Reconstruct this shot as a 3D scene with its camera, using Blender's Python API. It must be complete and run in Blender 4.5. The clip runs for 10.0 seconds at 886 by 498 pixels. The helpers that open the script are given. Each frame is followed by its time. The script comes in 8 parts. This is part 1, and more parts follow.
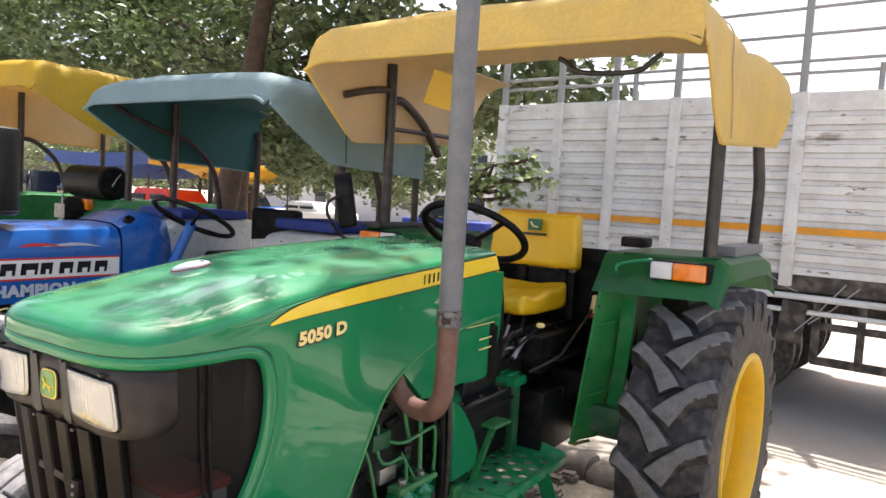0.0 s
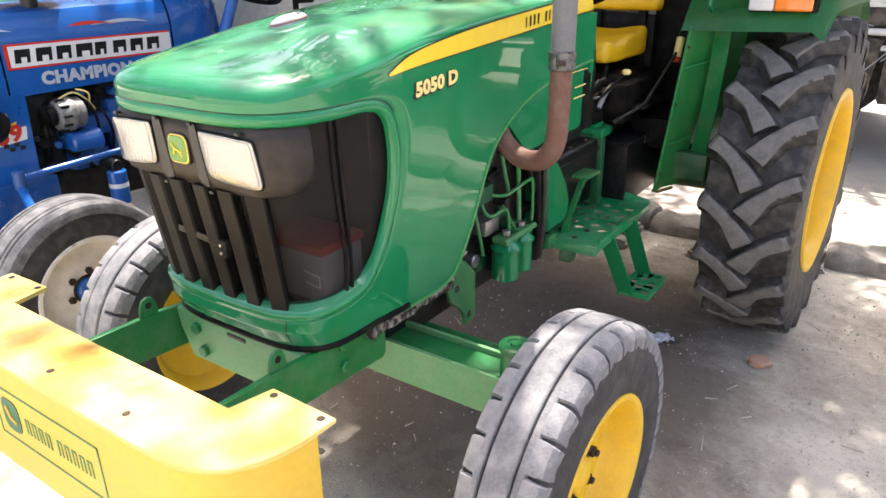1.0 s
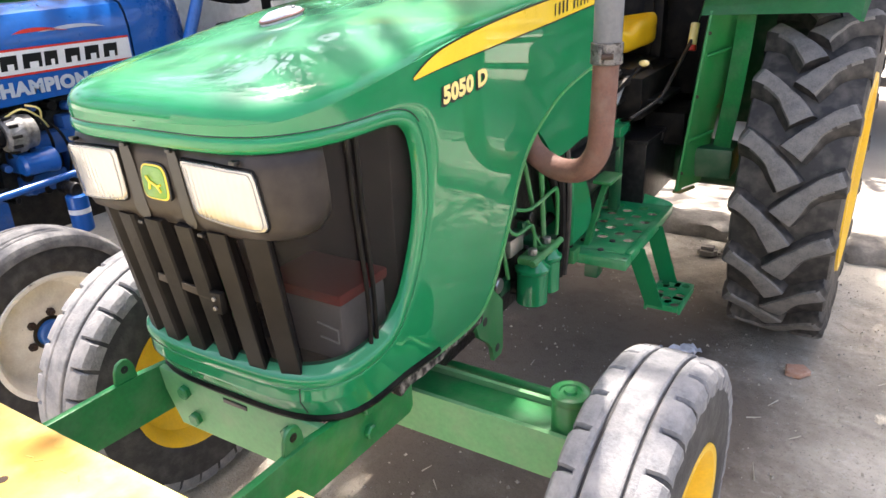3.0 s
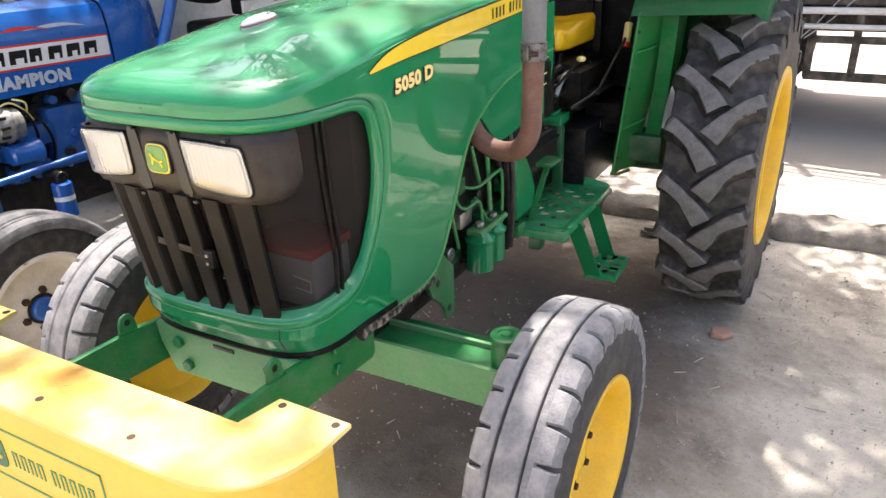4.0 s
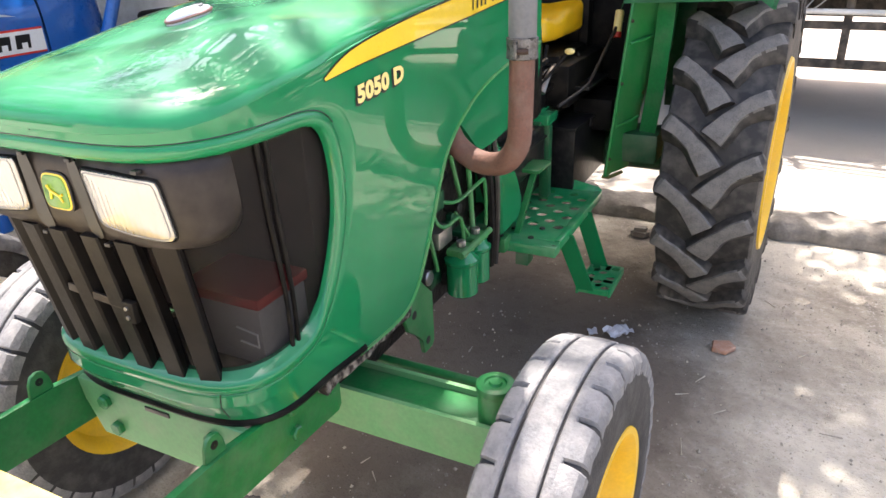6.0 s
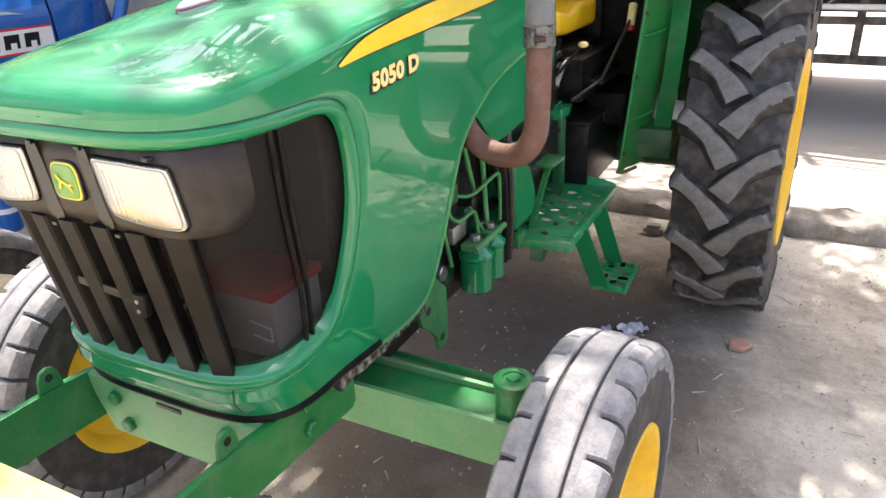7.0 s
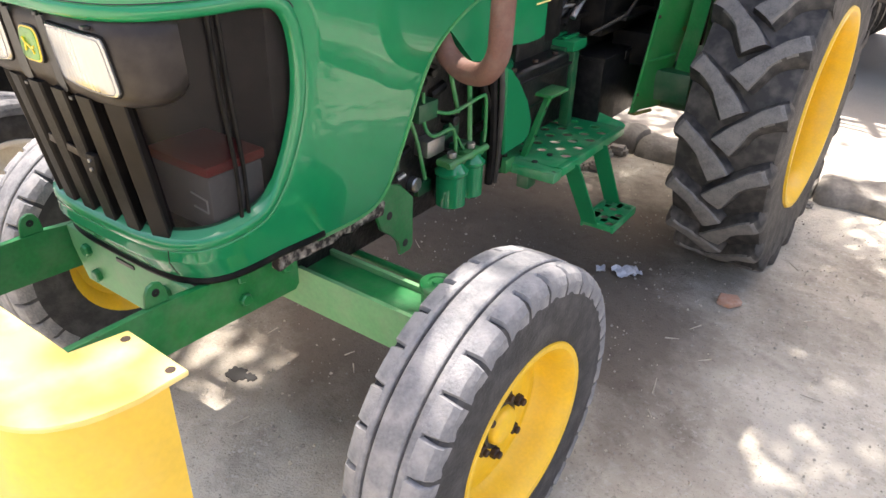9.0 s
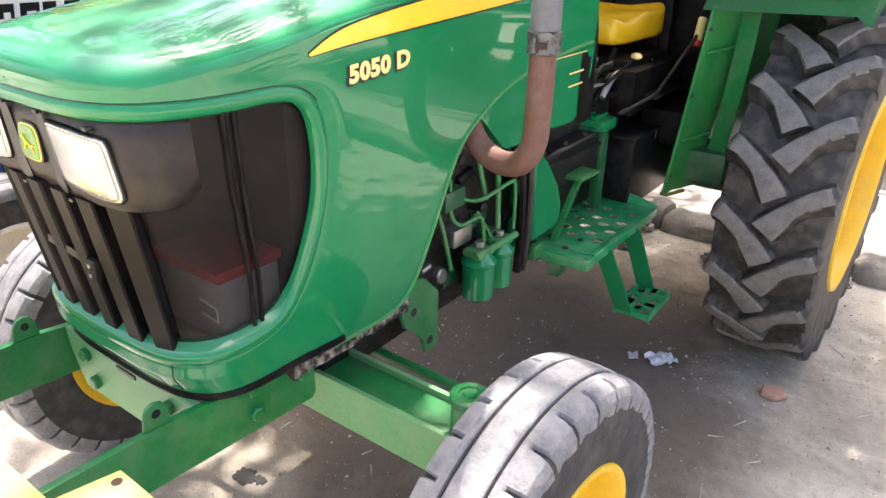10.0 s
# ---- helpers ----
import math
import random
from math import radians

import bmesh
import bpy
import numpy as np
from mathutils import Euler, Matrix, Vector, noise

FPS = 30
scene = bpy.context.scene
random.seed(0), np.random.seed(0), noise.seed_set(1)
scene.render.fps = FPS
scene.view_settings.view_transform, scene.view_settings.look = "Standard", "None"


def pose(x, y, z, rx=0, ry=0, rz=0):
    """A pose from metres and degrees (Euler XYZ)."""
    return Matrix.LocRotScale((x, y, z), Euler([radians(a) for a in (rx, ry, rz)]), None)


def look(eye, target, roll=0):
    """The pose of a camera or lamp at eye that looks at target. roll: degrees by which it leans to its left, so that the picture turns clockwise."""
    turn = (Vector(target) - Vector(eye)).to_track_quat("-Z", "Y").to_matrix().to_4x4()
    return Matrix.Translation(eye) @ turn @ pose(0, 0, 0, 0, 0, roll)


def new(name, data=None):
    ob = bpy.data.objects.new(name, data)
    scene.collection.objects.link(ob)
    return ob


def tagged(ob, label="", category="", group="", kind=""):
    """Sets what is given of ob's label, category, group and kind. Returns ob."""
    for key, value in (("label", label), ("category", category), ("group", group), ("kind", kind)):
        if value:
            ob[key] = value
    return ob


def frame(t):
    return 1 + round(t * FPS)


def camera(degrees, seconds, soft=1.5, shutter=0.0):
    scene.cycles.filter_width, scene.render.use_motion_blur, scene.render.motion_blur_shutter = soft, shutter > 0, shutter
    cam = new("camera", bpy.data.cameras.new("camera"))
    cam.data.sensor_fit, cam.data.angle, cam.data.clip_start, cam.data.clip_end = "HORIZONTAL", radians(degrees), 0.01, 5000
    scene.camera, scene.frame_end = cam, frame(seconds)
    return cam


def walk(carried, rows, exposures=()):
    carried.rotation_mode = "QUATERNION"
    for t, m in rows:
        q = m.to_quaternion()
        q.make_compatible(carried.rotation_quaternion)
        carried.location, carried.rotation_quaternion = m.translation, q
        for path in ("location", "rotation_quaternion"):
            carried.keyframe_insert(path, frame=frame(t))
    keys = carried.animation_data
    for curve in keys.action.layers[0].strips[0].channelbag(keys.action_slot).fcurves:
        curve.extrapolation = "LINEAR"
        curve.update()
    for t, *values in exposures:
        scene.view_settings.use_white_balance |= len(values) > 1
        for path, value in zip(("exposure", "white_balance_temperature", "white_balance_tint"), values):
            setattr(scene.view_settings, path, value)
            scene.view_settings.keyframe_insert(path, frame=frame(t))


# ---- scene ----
cam = camera(65.0, 10.0)
PATH = [
    (0, (1.476, -1.248, 1.632), (0.395, 0.43, 1.498), 3.5),
    (0.5, (1.405, -1.287, 1.608), (0.276, 0.321, 1.232), 1.8),
    (1, (1.267, -1.335, 1.555), (0.221, 0.19, 0.792), -0.5),
    (1.5, (1.145, -1.27, 1.525), (0.011, 0.193, 0.769), -1.3),
    (2, (1.019, -1.158, 1.53), (-0.152, 0.304, 0.83), -3.7),
    (2.5, (0.975, -1.095, 1.526), (-0.035, 0.432, 0.721), -3.5),
    (2.7, (0.976, -1.108, 1.523), (-0.018, 0.449, 0.757), -2.8),
    (3.8, (1.129, -1.373, 1.556), (0.225, 0.222, 0.758), -1.2),
    (4, (1.17, -1.388, 1.566), (0.275, 0.217, 0.777), -2.0),
    (4.5, (1.284, -1.377, 1.551), (0.344, 0.199, 0.757), 2.1),
    (5, (1.286, -1.317, 1.524), (0.197, 0.109, 0.639), 0.7),
    (5.5, (1.109, -1.205, 1.546), (0.156, 0.365, 0.755), -2.5),
    (5.7, (1.072, -1.166, 1.56), (0.207, 0.436, 0.731), -2.1),
    (6.8, (1.011, -1.116, 1.52), (0.193, 0.52, 0.71), -2.2),
    (7, (1.015, -1.124, 1.523), (0.159, 0.487, 0.703), -2.7),
    (7.5, (1.058, -1.124, 1.529), (0.125, 0.45, 0.723), -3.4),
    (8, (1.196, -1.101, 1.518), (0.175, 0.358, 0.608), -0.2),
    (8.5, (1.292, -1.088, 1.501), (0.299, 0.305, 0.466), 1.3),
    (9, (1.315, -1.071, 1.509), (0.327, 0.36, 0.521), 1.7),
    (9.5, (1.304, -1.036, 1.518), (0.247, 0.418, 0.643), 1.5),
    (10, (1.19, -0.964, 1.521), (0.122, 0.51, 0.691), 1.2),
]
walk(cam, [(t, look(eye, target, roll)) for t, eye, target, roll in PATH], exposures=((0.0, 1.58, 6600, 15), (0.5, 1.85, 6600, 15), (1.0, 2.02, 6600, 15), (1.5, 1.98, 6600, 15), (2.0, 2.19, 6600, 15), (2.5, 2.28, 6600, 15), (2.7, 2.26, 6600, 15), (3.8, 1.93, 6600, 15), (5.0, 1.80, 6600, 15), (5.5, 2.13, 6600, 15), (7.0, 2.08, 6600, 15), (7.5, 2.20, 6600, 15), (8.5, 2.07, 6600, 15), (9.0, 2.07, 6600, 15), (9.5, 2.20, 6600, 15), (10.0, 2.26, 6600, 15)))

# ---- light ----
SUN_EL, SUN_AZ = 68.7, -18.0          # degrees; azimuth from +y towards +x
world = bpy.data.worlds.new("sky")
scene.world = world
world.use_nodes = True
_n = world.node_tree.nodes
_sky = _n.new("ShaderNodeTexSky")
_sky.sky_type = "NISHITA"
_sky.sun_disc = False
_sky.sun_elevation, _sky.sun_rotation = radians(SUN_EL), radians(SUN_AZ)
_sky.air_density, _sky.dust_density = 1.0, 6.0
_n["Background"].inputs["Strength"].default_value = 0.13
world.node_tree.links.new(_sky.outputs[0], _n["Background"].inputs["Color"])
_sl = bpy.data.lights.new("sun", "SUN")
_sl.energy, _sl.angle, _sl.color = 3.1, radians(0.55), (1.0, 0.95, 0.87)
sun = new("sun", _sl)
_sd = Vector((math.sin(radians(SUN_AZ)) * math.cos(radians(SUN_EL)), math.cos(radians(SUN_AZ)) * math.cos(radians(SUN_EL)), math.sin(radians(SUN_EL))))
sun.matrix_world = look(_sd * 30, (0, 0, 0))


# ---- materials ----
def material(name, base, rough=0.5, metal=0.0, coat=0.0, dust=None, dust_amount=0.3, scale=6.0, vary=0.12, bump=0.0, bump_scale=120.0, spec=0.5, rough_vary=0.15, pale_top=0.0):
    """A surface with fine grain, broad stains and dust that has settled in patches."""
    m = bpy.data.materials.new(name)
    m.use_nodes = True
    nt = m.node_tree
    N, L = nt.nodes, nt.links.new
    b = N["Principled BSDF"]
    co = N.new("ShaderNodeTexCoord")
    big, fine = N.new("ShaderNodeTexNoise"), N.new("ShaderNodeTexNoise")
    big.inputs["Scale"].default_value, big.inputs["Detail"].default_value = scale, 5.0
    fine.inputs["Scale"].default_value, fine.inputs["Detail"].default_value = scale * 14, 4.0
    L(co.outputs["Object"], big.inputs["Vector"])
    L(co.outputs["Object"], fine.inputs["Vector"])
    mixf = N.new("ShaderNodeMath")
    mixf.operation = "MULTIPLY_ADD"
    mixf.inputs[1].default_value, mixf.inputs[2].default_value = 0.5, 0.0
    L(fine.outputs["Fac"], mixf.inputs[0])
    add = N.new("ShaderNodeMath")
    add.operation = "MULTIPLY_ADD"
    add.inputs[1].default_value = 0.5
    L(big.outputs["Fac"], add.inputs[0])
    L(mixf.outputs[0], add.inputs[2])
    ramp = N.new("ShaderNodeMapRange")
    ramp.inputs["From Min"].default_value, ramp.inputs["From Max"].default_value = 0.35, 0.65
    ramp.inputs["To Min"].default_value, ramp.inputs["To Max"].default_value = 1 - vary, 1 + vary
    L(add.outputs[0], ramp.inputs["Value"])
    hsv = N.new("ShaderNodeHueSaturation")
    hsv.inputs["Color"].default_value = (*base, 1)
    L(ramp.outputs[0], hsv.inputs["Value"])
    colour = hsv.outputs["Color"]
    if dust:
        dn = N.new("ShaderNodeTexNoise")
        dn.inputs["Scale"].default_value, dn.inputs["Detail"].default_value = scale * 2.3, 8.0
        L(co.outputs["Object"], dn.inputs["Vector"])
        dr = N.new("ShaderNodeMapRange")
        dr.inputs["From Min"].default_value, dr.inputs["From Max"].default_value = 0.42, 0.72
        dr.inputs["To Max"].default_value = dust_amount
        L(dn.outputs["Fac"], dr.inputs["Value"])
        mx = N.new("ShaderNodeMix")
        mx.data_type = "RGBA"
        L(dr.outputs[0], mx.inputs["Factor"])
        L(colour, mx.inputs["A"])
        mx.inputs["B"].default_value = (*dust, 1)
        colour = mx.outputs["Result"]
    # Upward faces paler: settled dust, with sky sheen put into the colour.
    if pale_top:
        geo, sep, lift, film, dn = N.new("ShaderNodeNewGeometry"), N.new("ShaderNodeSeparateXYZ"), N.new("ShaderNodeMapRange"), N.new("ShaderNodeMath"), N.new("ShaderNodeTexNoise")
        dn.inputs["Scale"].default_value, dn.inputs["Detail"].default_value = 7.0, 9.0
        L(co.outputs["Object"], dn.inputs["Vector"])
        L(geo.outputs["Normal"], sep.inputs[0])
        lift.inputs["From Min"].default_value, lift.inputs["From Max"].default_value, lift.inputs["To Max"].default_value = 0.55, 0.92, pale_top * 2
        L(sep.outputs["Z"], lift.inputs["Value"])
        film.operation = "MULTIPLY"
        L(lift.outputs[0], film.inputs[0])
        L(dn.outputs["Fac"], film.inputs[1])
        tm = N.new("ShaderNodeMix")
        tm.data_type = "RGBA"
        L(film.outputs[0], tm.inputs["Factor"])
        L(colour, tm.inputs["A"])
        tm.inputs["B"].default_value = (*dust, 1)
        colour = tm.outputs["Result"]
    L(colour, b.inputs["Base Color"])
    rr = N.new("ShaderNodeMapRange")
    rr.inputs["From Min"].default_value, rr.inputs["From Max"].default_value = 0.3, 0.7
    rr.inputs["To Min"].default_value, rr.inputs["To Max"].default_value = max(rough - rough_vary * rough, 0.02), min(rough + rough_vary * rough, 1)
    L(add.outputs[0], rr.inputs["Value"])
    L(rr.outputs[0], b.inputs["Roughness"])
    b.inputs["Metallic"].default_value = metal
    b.inputs["Specular IOR Level"].default_value = spec
    b.inputs["Coat Weight"].default_value = coat
    b.inputs["Coat Roughness"].default_value = 0.025
    if bump:
        bn = N.new("ShaderNodeTexNoise")
        bn.inputs["Scale"].default_value, bn.inputs["Detail"].default_value = bump_scale, 6.0
        L(co.outputs["Object"], bn.inputs["Vector"])
        bp = N.new("ShaderNodeBump")
        bp.inputs["Strength"].default_value, bp.inputs["Distance"].default_value = bump, 0.01
        L(bn.outputs["Fac"], bp.inputs["Height"])
        L(bp.outputs[0], b.inputs["Normal"])
    return m


DUST = (0.32, 0.27, 0.21)
M = {}
M["green"] = material("green_paint", (0.003, 0.195, 0.066), 0.5, spec=0.08, coat=1.0, dust=(0.03, 0.2, 0.09), dust_amount=0.10, scale=3.0, vary=0.05)
# Bonnet copy of the green; its pale top also carries painted sky sheen.
M["green_hood"] = material("dusty_skylit_bonnet_paint", (0.003, 0.195, 0.066), 0.5, spec=0.08, coat=1.0, dust=(0.20, 0.42, 0.30), dust_amount=0.04, scale=3.0, vary=0.05, pale_top=0.25)
M["green_old"] = material("green_chassis_paint", (0.006, 0.17, 0.04), 0.42, coat=0.2, dust=DUST, dust_amount=0.16, scale=7, vary=0.18, bump=0.05)
M["green_step"] = material("scuffed_step_paint", (0.004, 0.23, 0.075), 0.42, spec=0.2, coat=0.4, dust=(0.22, 0.34, 0.20), dust_amount=0.4, scale=5, vary=0.15, bump=0.06)
M["green_fender"] = material("fender_green_paint", (0.010, 0.195, 0.042), 0.4, coat=0.4, dust=DUST, dust_amount=0.10, scale=6, vary=0.12, bump=0.03)
M["green_pale"] = material("pale_green_plate_paint", (0.12, 0.33, 0.13), 0.45, dust=DUST, dust_amount=0.2, scale=7, vary=0.12, bump=0.05)
M["green_light"] = material("green_axle_paint", (0.03, 0.23, 0.055), 0.5, dust=DUST, dust_amount=0.3, scale=7, vary=0.15, bump=0.05)
M["green_dark"] = material("dark_green_paint", (0.006, 0.085, 0.03), 0.4, dust=DUST, dust_amount=0.2, scale=6)
M["yellow"] = material("yellow_paint", (0.72, 0.465, 0.042), 0.45, coat=0.15, dust=(0.70, 0.51, 0.13), dust_amount=0.2, scale=5, vary=0.08)
# Top plate only: paler yellow, with dust and the sun's whitening in the colour.
M["bumper_top"] = material("dusty_sunlit_yellow_paint", (0.72, 0.52, 0.13), 0.5, coat=0.1, dust=(0.74, 0.62, 0.30), dust_amount=0.6, scale=6, vary=0.06)
M["rim"] = material("yellow_rim_paint", (0.80, 0.49, 0.014), 0.42, dust=(0.55, 0.36, 0.1), dust_amount=0.25, scale=9, vary=0.08)
M["canopy"] = material("yellow_tarpaulin", (0.80, 0.57, 0.15), 0.58, dust=(0.7, 0.52, 0.2), dust_amount=0.3, scale=5, vary=0.1, bump=0.25, bump_scale=60)
M["canopy_gold"] = material("golden_tarpaulin", (0.66, 0.44, 0.025), 0.6, dust=(0.62, 0.45, 0.1), dust_amount=0.25, scale=5, vary=0.1, bump=0.25, bump_scale=60)
M["canopy_in"] = material("pale_tarpaulin_lining", (0.66, 0.52, 0.33), 0.75, scale=5, vary=0.08, bump=0.2, bump_scale=60)
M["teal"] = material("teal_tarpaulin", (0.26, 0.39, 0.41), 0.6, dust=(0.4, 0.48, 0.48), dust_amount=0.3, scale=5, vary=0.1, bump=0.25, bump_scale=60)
# Inner faces of the teal canopy take a far darker tone than the outer.
M["teal_in"] = material("dark_teal_inner_cloth", (0.013, 0.085, 0.082), 0.7, scale=5, vary=0.12, bump=0.2, bump_scale=60)
M["seat"] = material("yellow_vinyl", (0.80, 0.49, 0.012), 0.42, scale=8, vary=0.07, bump=0.12, bump_scale=40)
M["black"] = material("black_plastic", (0.004, 0.0039, 0.0038), 0.5, spec=0.14, scale=8, vary=0.2, dust=DUST, dust_amount=0.05, bump=0.06, bump_scale=300)
M["slat"] = material("dark_slat_plastic", (0.008, 0.0068, 0.0062), 0.5, scale=8, vary=0.15, dust=DUST, dust_amount=0.03, spec=0.2, bump=0.05, bump_scale=400)
M["peeling"] = material("peeling_foam_strip", (0.03, 0.022, 0.017), 0.9, scale=22, vary=0.4, dust=(0.52, 0.45, 0.36), dust_amount=0.95, bump=0.6, bump_scale=40)
M["scuffed"] = material("scuffed_black_sheet", (0.006, 0.006, 0.0065), 0.36, spec=0.3, scale=22, vary=0.3, dust=(0.06, 0.058, 0.055), dust_amount=0.22, bump=0.12, bump_scale=60)
M["oil"] = material("oil_stain", (0.012, 0.011, 0.010), 0.55, scale=10, vary=0.3)
M["hem"] = material("rusty_muddy_hem", (0.16, 0.125, 0.035), 0.85, scale=30, vary=0.4, dust=(0.05, 0.12, 0.03), dust_amount=0.8, bump=0.4, bump_scale=60)
M["clamp"] = material("scuffed_clamp_steel", (0.16, 0.155, 0.15), 0.5, metal=0.6, scale=30, vary=0.4, dust=(0.05, 0.04, 0.035), dust_amount=0.7, bump=0.3)
M["bezel"] = material("brown_black_plastic", (0.022, 0.017, 0.014), 0.42, spec=0.3, scale=8, vary=0.15, dust=DUST, dust_amount=0.08, bump=0.05, bump_scale=400)
M["muffler"] = material("sooty_black_muffler_paint", (0.013, 0.013, 0.0135), 0.38, spec=0.4, scale=7, vary=0.35, dust=(0.05, 0.045, 0.042), dust_amount=0.3, bump=0.06, bump_scale=40)
M["steel_black"] = material("black_steel_tube", (0.012, 0.011, 0.011), 0.4, scale=8, vary=0.2, dust=DUST, dust_amount=0.1)
M["tube_brown"] = material("dark_brown_tube", (0.028, 0.016, 0.013), 0.5, scale=8, vary=0.2, dust=DUST, dust_amount=0.1)
M["grease"] = material("oily_engine_metal", (0.010, 0.009, 0.008), 0.4, metal=0.2, scale=12, vary=0.4, dust=(0.05, 0.045, 0.035), dust_amount=0.5, bump=0.4, bump_scale=60)
M["rubber"] = material("tyre_rubber", (0.021, 0.0205, 0.020), 0.62, scale=10, vary=0.25, dust=(0.105, 0.095, 0.083), dust_amount=0.75, bump=0.15, bump_scale=150)
M["tyre_side"] = material("dusty_tyre_rubber", (0.024, 0.024, 0.025), 0.7, scale=10, vary=0.2, dust=(0.11, 0.105, 0.10), dust_amount=0.45, bump=0.25, bump_scale=110)
M["tread"] = material("worn_tread_rubber", (0.18, 0.18, 0.184), 0.85, scale=9, vary=0.25, dust=(0.36, 0.345, 0.325), dust_amount=0.75, bump=0.3, bump_scale=180)
M["tread_dark"] = material("dusty_grey_tread_rubber", (0.10, 0.10, 0.103), 0.85, scale=9, vary=0.3, dust=(0.26, 0.25, 0.24), dust_amount=0.7, bump=0.3, bump_scale=180)
M["lug"] = material("dusty_lug_rubber", (0.135, 0.132, 0.126), 0.72, scale=16, vary=0.35, dust=(0.23, 0.215, 0.195), dust_amount=0.6, bump=0.2, bump_scale=180)
M["rust"] = material("rusty_pipe", (0.14, 0.065, 0.045), 0.7, scale=10, vary=0.25, dust=(0.2, 0.14, 0.11), dust_amount=0.5, bump=0.15)
M["pipe"] = material("grey_painted_pipe", (0.13, 0.135, 0.14), 0.55, scale=9, vary=0.15, dust=(0.25, 0.24, 0.22), dust_amount=0.3)
M["steel"] = material("bare_steel", (0.42, 0.41, 0.39), 0.4, metal=0.9, scale=15, vary=0.2, dust=(0.2, 0.16, 0.12), dust_amount=0.4)
M["pen"] = material("faded_pen", (0.42, 0.25, 0.06), 0.6, scale=40)
M["bolt"] = material("rusty_bolt", (0.05, 0.03, 0.02), 0.65, metal=0.3, scale=40, vary=0.3)
M["alloy"] = material("dull_cast_alloy", (0.27, 0.265, 0.25), 0.55, metal=0.5, scale=22, vary=0.3, dust=(0.06, 0.055, 0.045), dust_amount=0.7, bump=0.25)
M["blue"] = material("blue_paint", (0.005, 0.10, 0.39), 0.3, coat=0.5, dust=(0.06, 0.12, 0.35), dust_amount=0.2, scale=4, vary=0.1)
M["blue_old"] = material("blue_chassis_paint", (0.007, 0.08, 0.29), 0.45, dust=DUST, dust_amount=0.15, scale=8, vary=0.2)
M["white_rim"] = material("off_white_rim_paint", (0.72, 0.70, 0.63), 0.5, dust=(0.42, 0.36, 0.28), dust_amount=0.35, scale=10, vary=0.1)
M["white"] = material("white_paint", (0.75, 0.75, 0.74), 0.5, scale=10, vary=0.06)
M["decal_yellow"] = material("yellow_decal", (0.85, 0.60, 0.03), 0.3, coat=0.5, scale=20, vary=0.05)
M["decal_black"] = material("black_decal", (0.01, 0.01, 0.01), 0.35, scale=20)
M["decal_cream"] = material("cream_decal", (0.86, 0.70, 0.26), 0.35, scale=20, vary=0.04)
M["decal_red"] = material("red_decal", (0.62, 0.035, 0.02), 0.35, scale=20)
M["decal_silver"] = material("silver_decal", (0.45, 0.5, 0.56), 0.35, scale=20)
M["crest_rim"] = material("dull_red_rim", (0.20, 0.10, 0.09), 0.5, scale=30, vary=0.2)
M["decal_green"] = material("green_decal", (0.012, 0.13, 0.06), 0.4, scale=20)
M["decal_faded"] = material("faded_green_print", (0.10, 0.27, 0.11), 0.5, scale=40, vary=0.2)
M["badge_green"] = material("badge_green", (0.09, 0.25, 0.015), 0.3, coat=0.5, scale=20)
M["orange"] = material("orange_lens", (0.85, 0.2, 0.005), 0.2, coat=0.8, scale=30, vary=0.15)
M["clear_lens"] = material("white_lens", (0.62, 0.62, 0.62), 0.2, coat=0.8, scale=30, vary=0.1)
M["truck"] = material("truck_white_paint", (0.78, 0.78, 0.76), 0.55, dust=(0.38, 0.34, 0.29), dust_amount=0.35, scale=2.5, vary=0.07)
M["truck_grey"] = material("truck_frame_grey", (0.33, 0.34, 0.35), 0.55, dust=DUST, dust_amount=0.3, scale=4)
M["truck_orange"] = material("orange_truck_stripe", (0.8, 0.33, 0.012), 0.5, dust=DUST, dust_amount=0.2, scale=4)
M["truck_under"] = material("dirty_truck_frame", (0.045, 0.04, 0.036), 0.8, dust=DUST, dust_amount=0.5, scale=5, bump=0.2)
M["bark"] = material("tree_bark", (0.075, 0.048, 0.034), 0.9, dust=(0.13, 0.10, 0.075), dust_amount=0.5, scale=5, vary=0.3, bump=0.9, bump_scale=18)
M["concrete"] = material("kerb_concrete", (0.24, 0.22, 0.19), 0.9, dust=(0.09, 0.075, 0.06), dust_amount=0.7, scale=5, vary=0.2, bump=0.7, bump_scale=35)
M["brick"] = material("brick_shard", (0.42, 0.23, 0.15), 0.9, dust=(0.5, 0.4, 0.33), dust_amount=0.5, scale=30, bump=0.4)
M["paper"] = material("crumpled_paper", (0.6, 0.62, 0.68), 0.8, scale=40, vary=0.15)
M["case_grey"] = material("grey_case", (0.34, 0.33, 0.33), 0.5, scale=10)
M["case_red"] = material("red_lid", (0.38, 0.028, 0.024), 0.5, scale=10)
M["wall"] = material("plastered_wall", (0.55, 0.53, 0.5), 0.9, scale=1.5, vary=0.1, bump=0.2, bump_scale=10)
M["glass_dark"] = material("dark_window_glass", (0.02, 0.025, 0.03), 0.08, scale=5)
M["tarp_sky"] = material("faded_blue_tarpaulin", (0.10, 0.17, 0.42), 0.6, scale=4, vary=0.15, bump=0.3, bump_scale=15)
M["tarp_blue"] = material("blue_tarpaulin", (0.03, 0.06, 0.3), 0.6, scale=4, vary=0.15, bump=0.3, bump_scale=15)


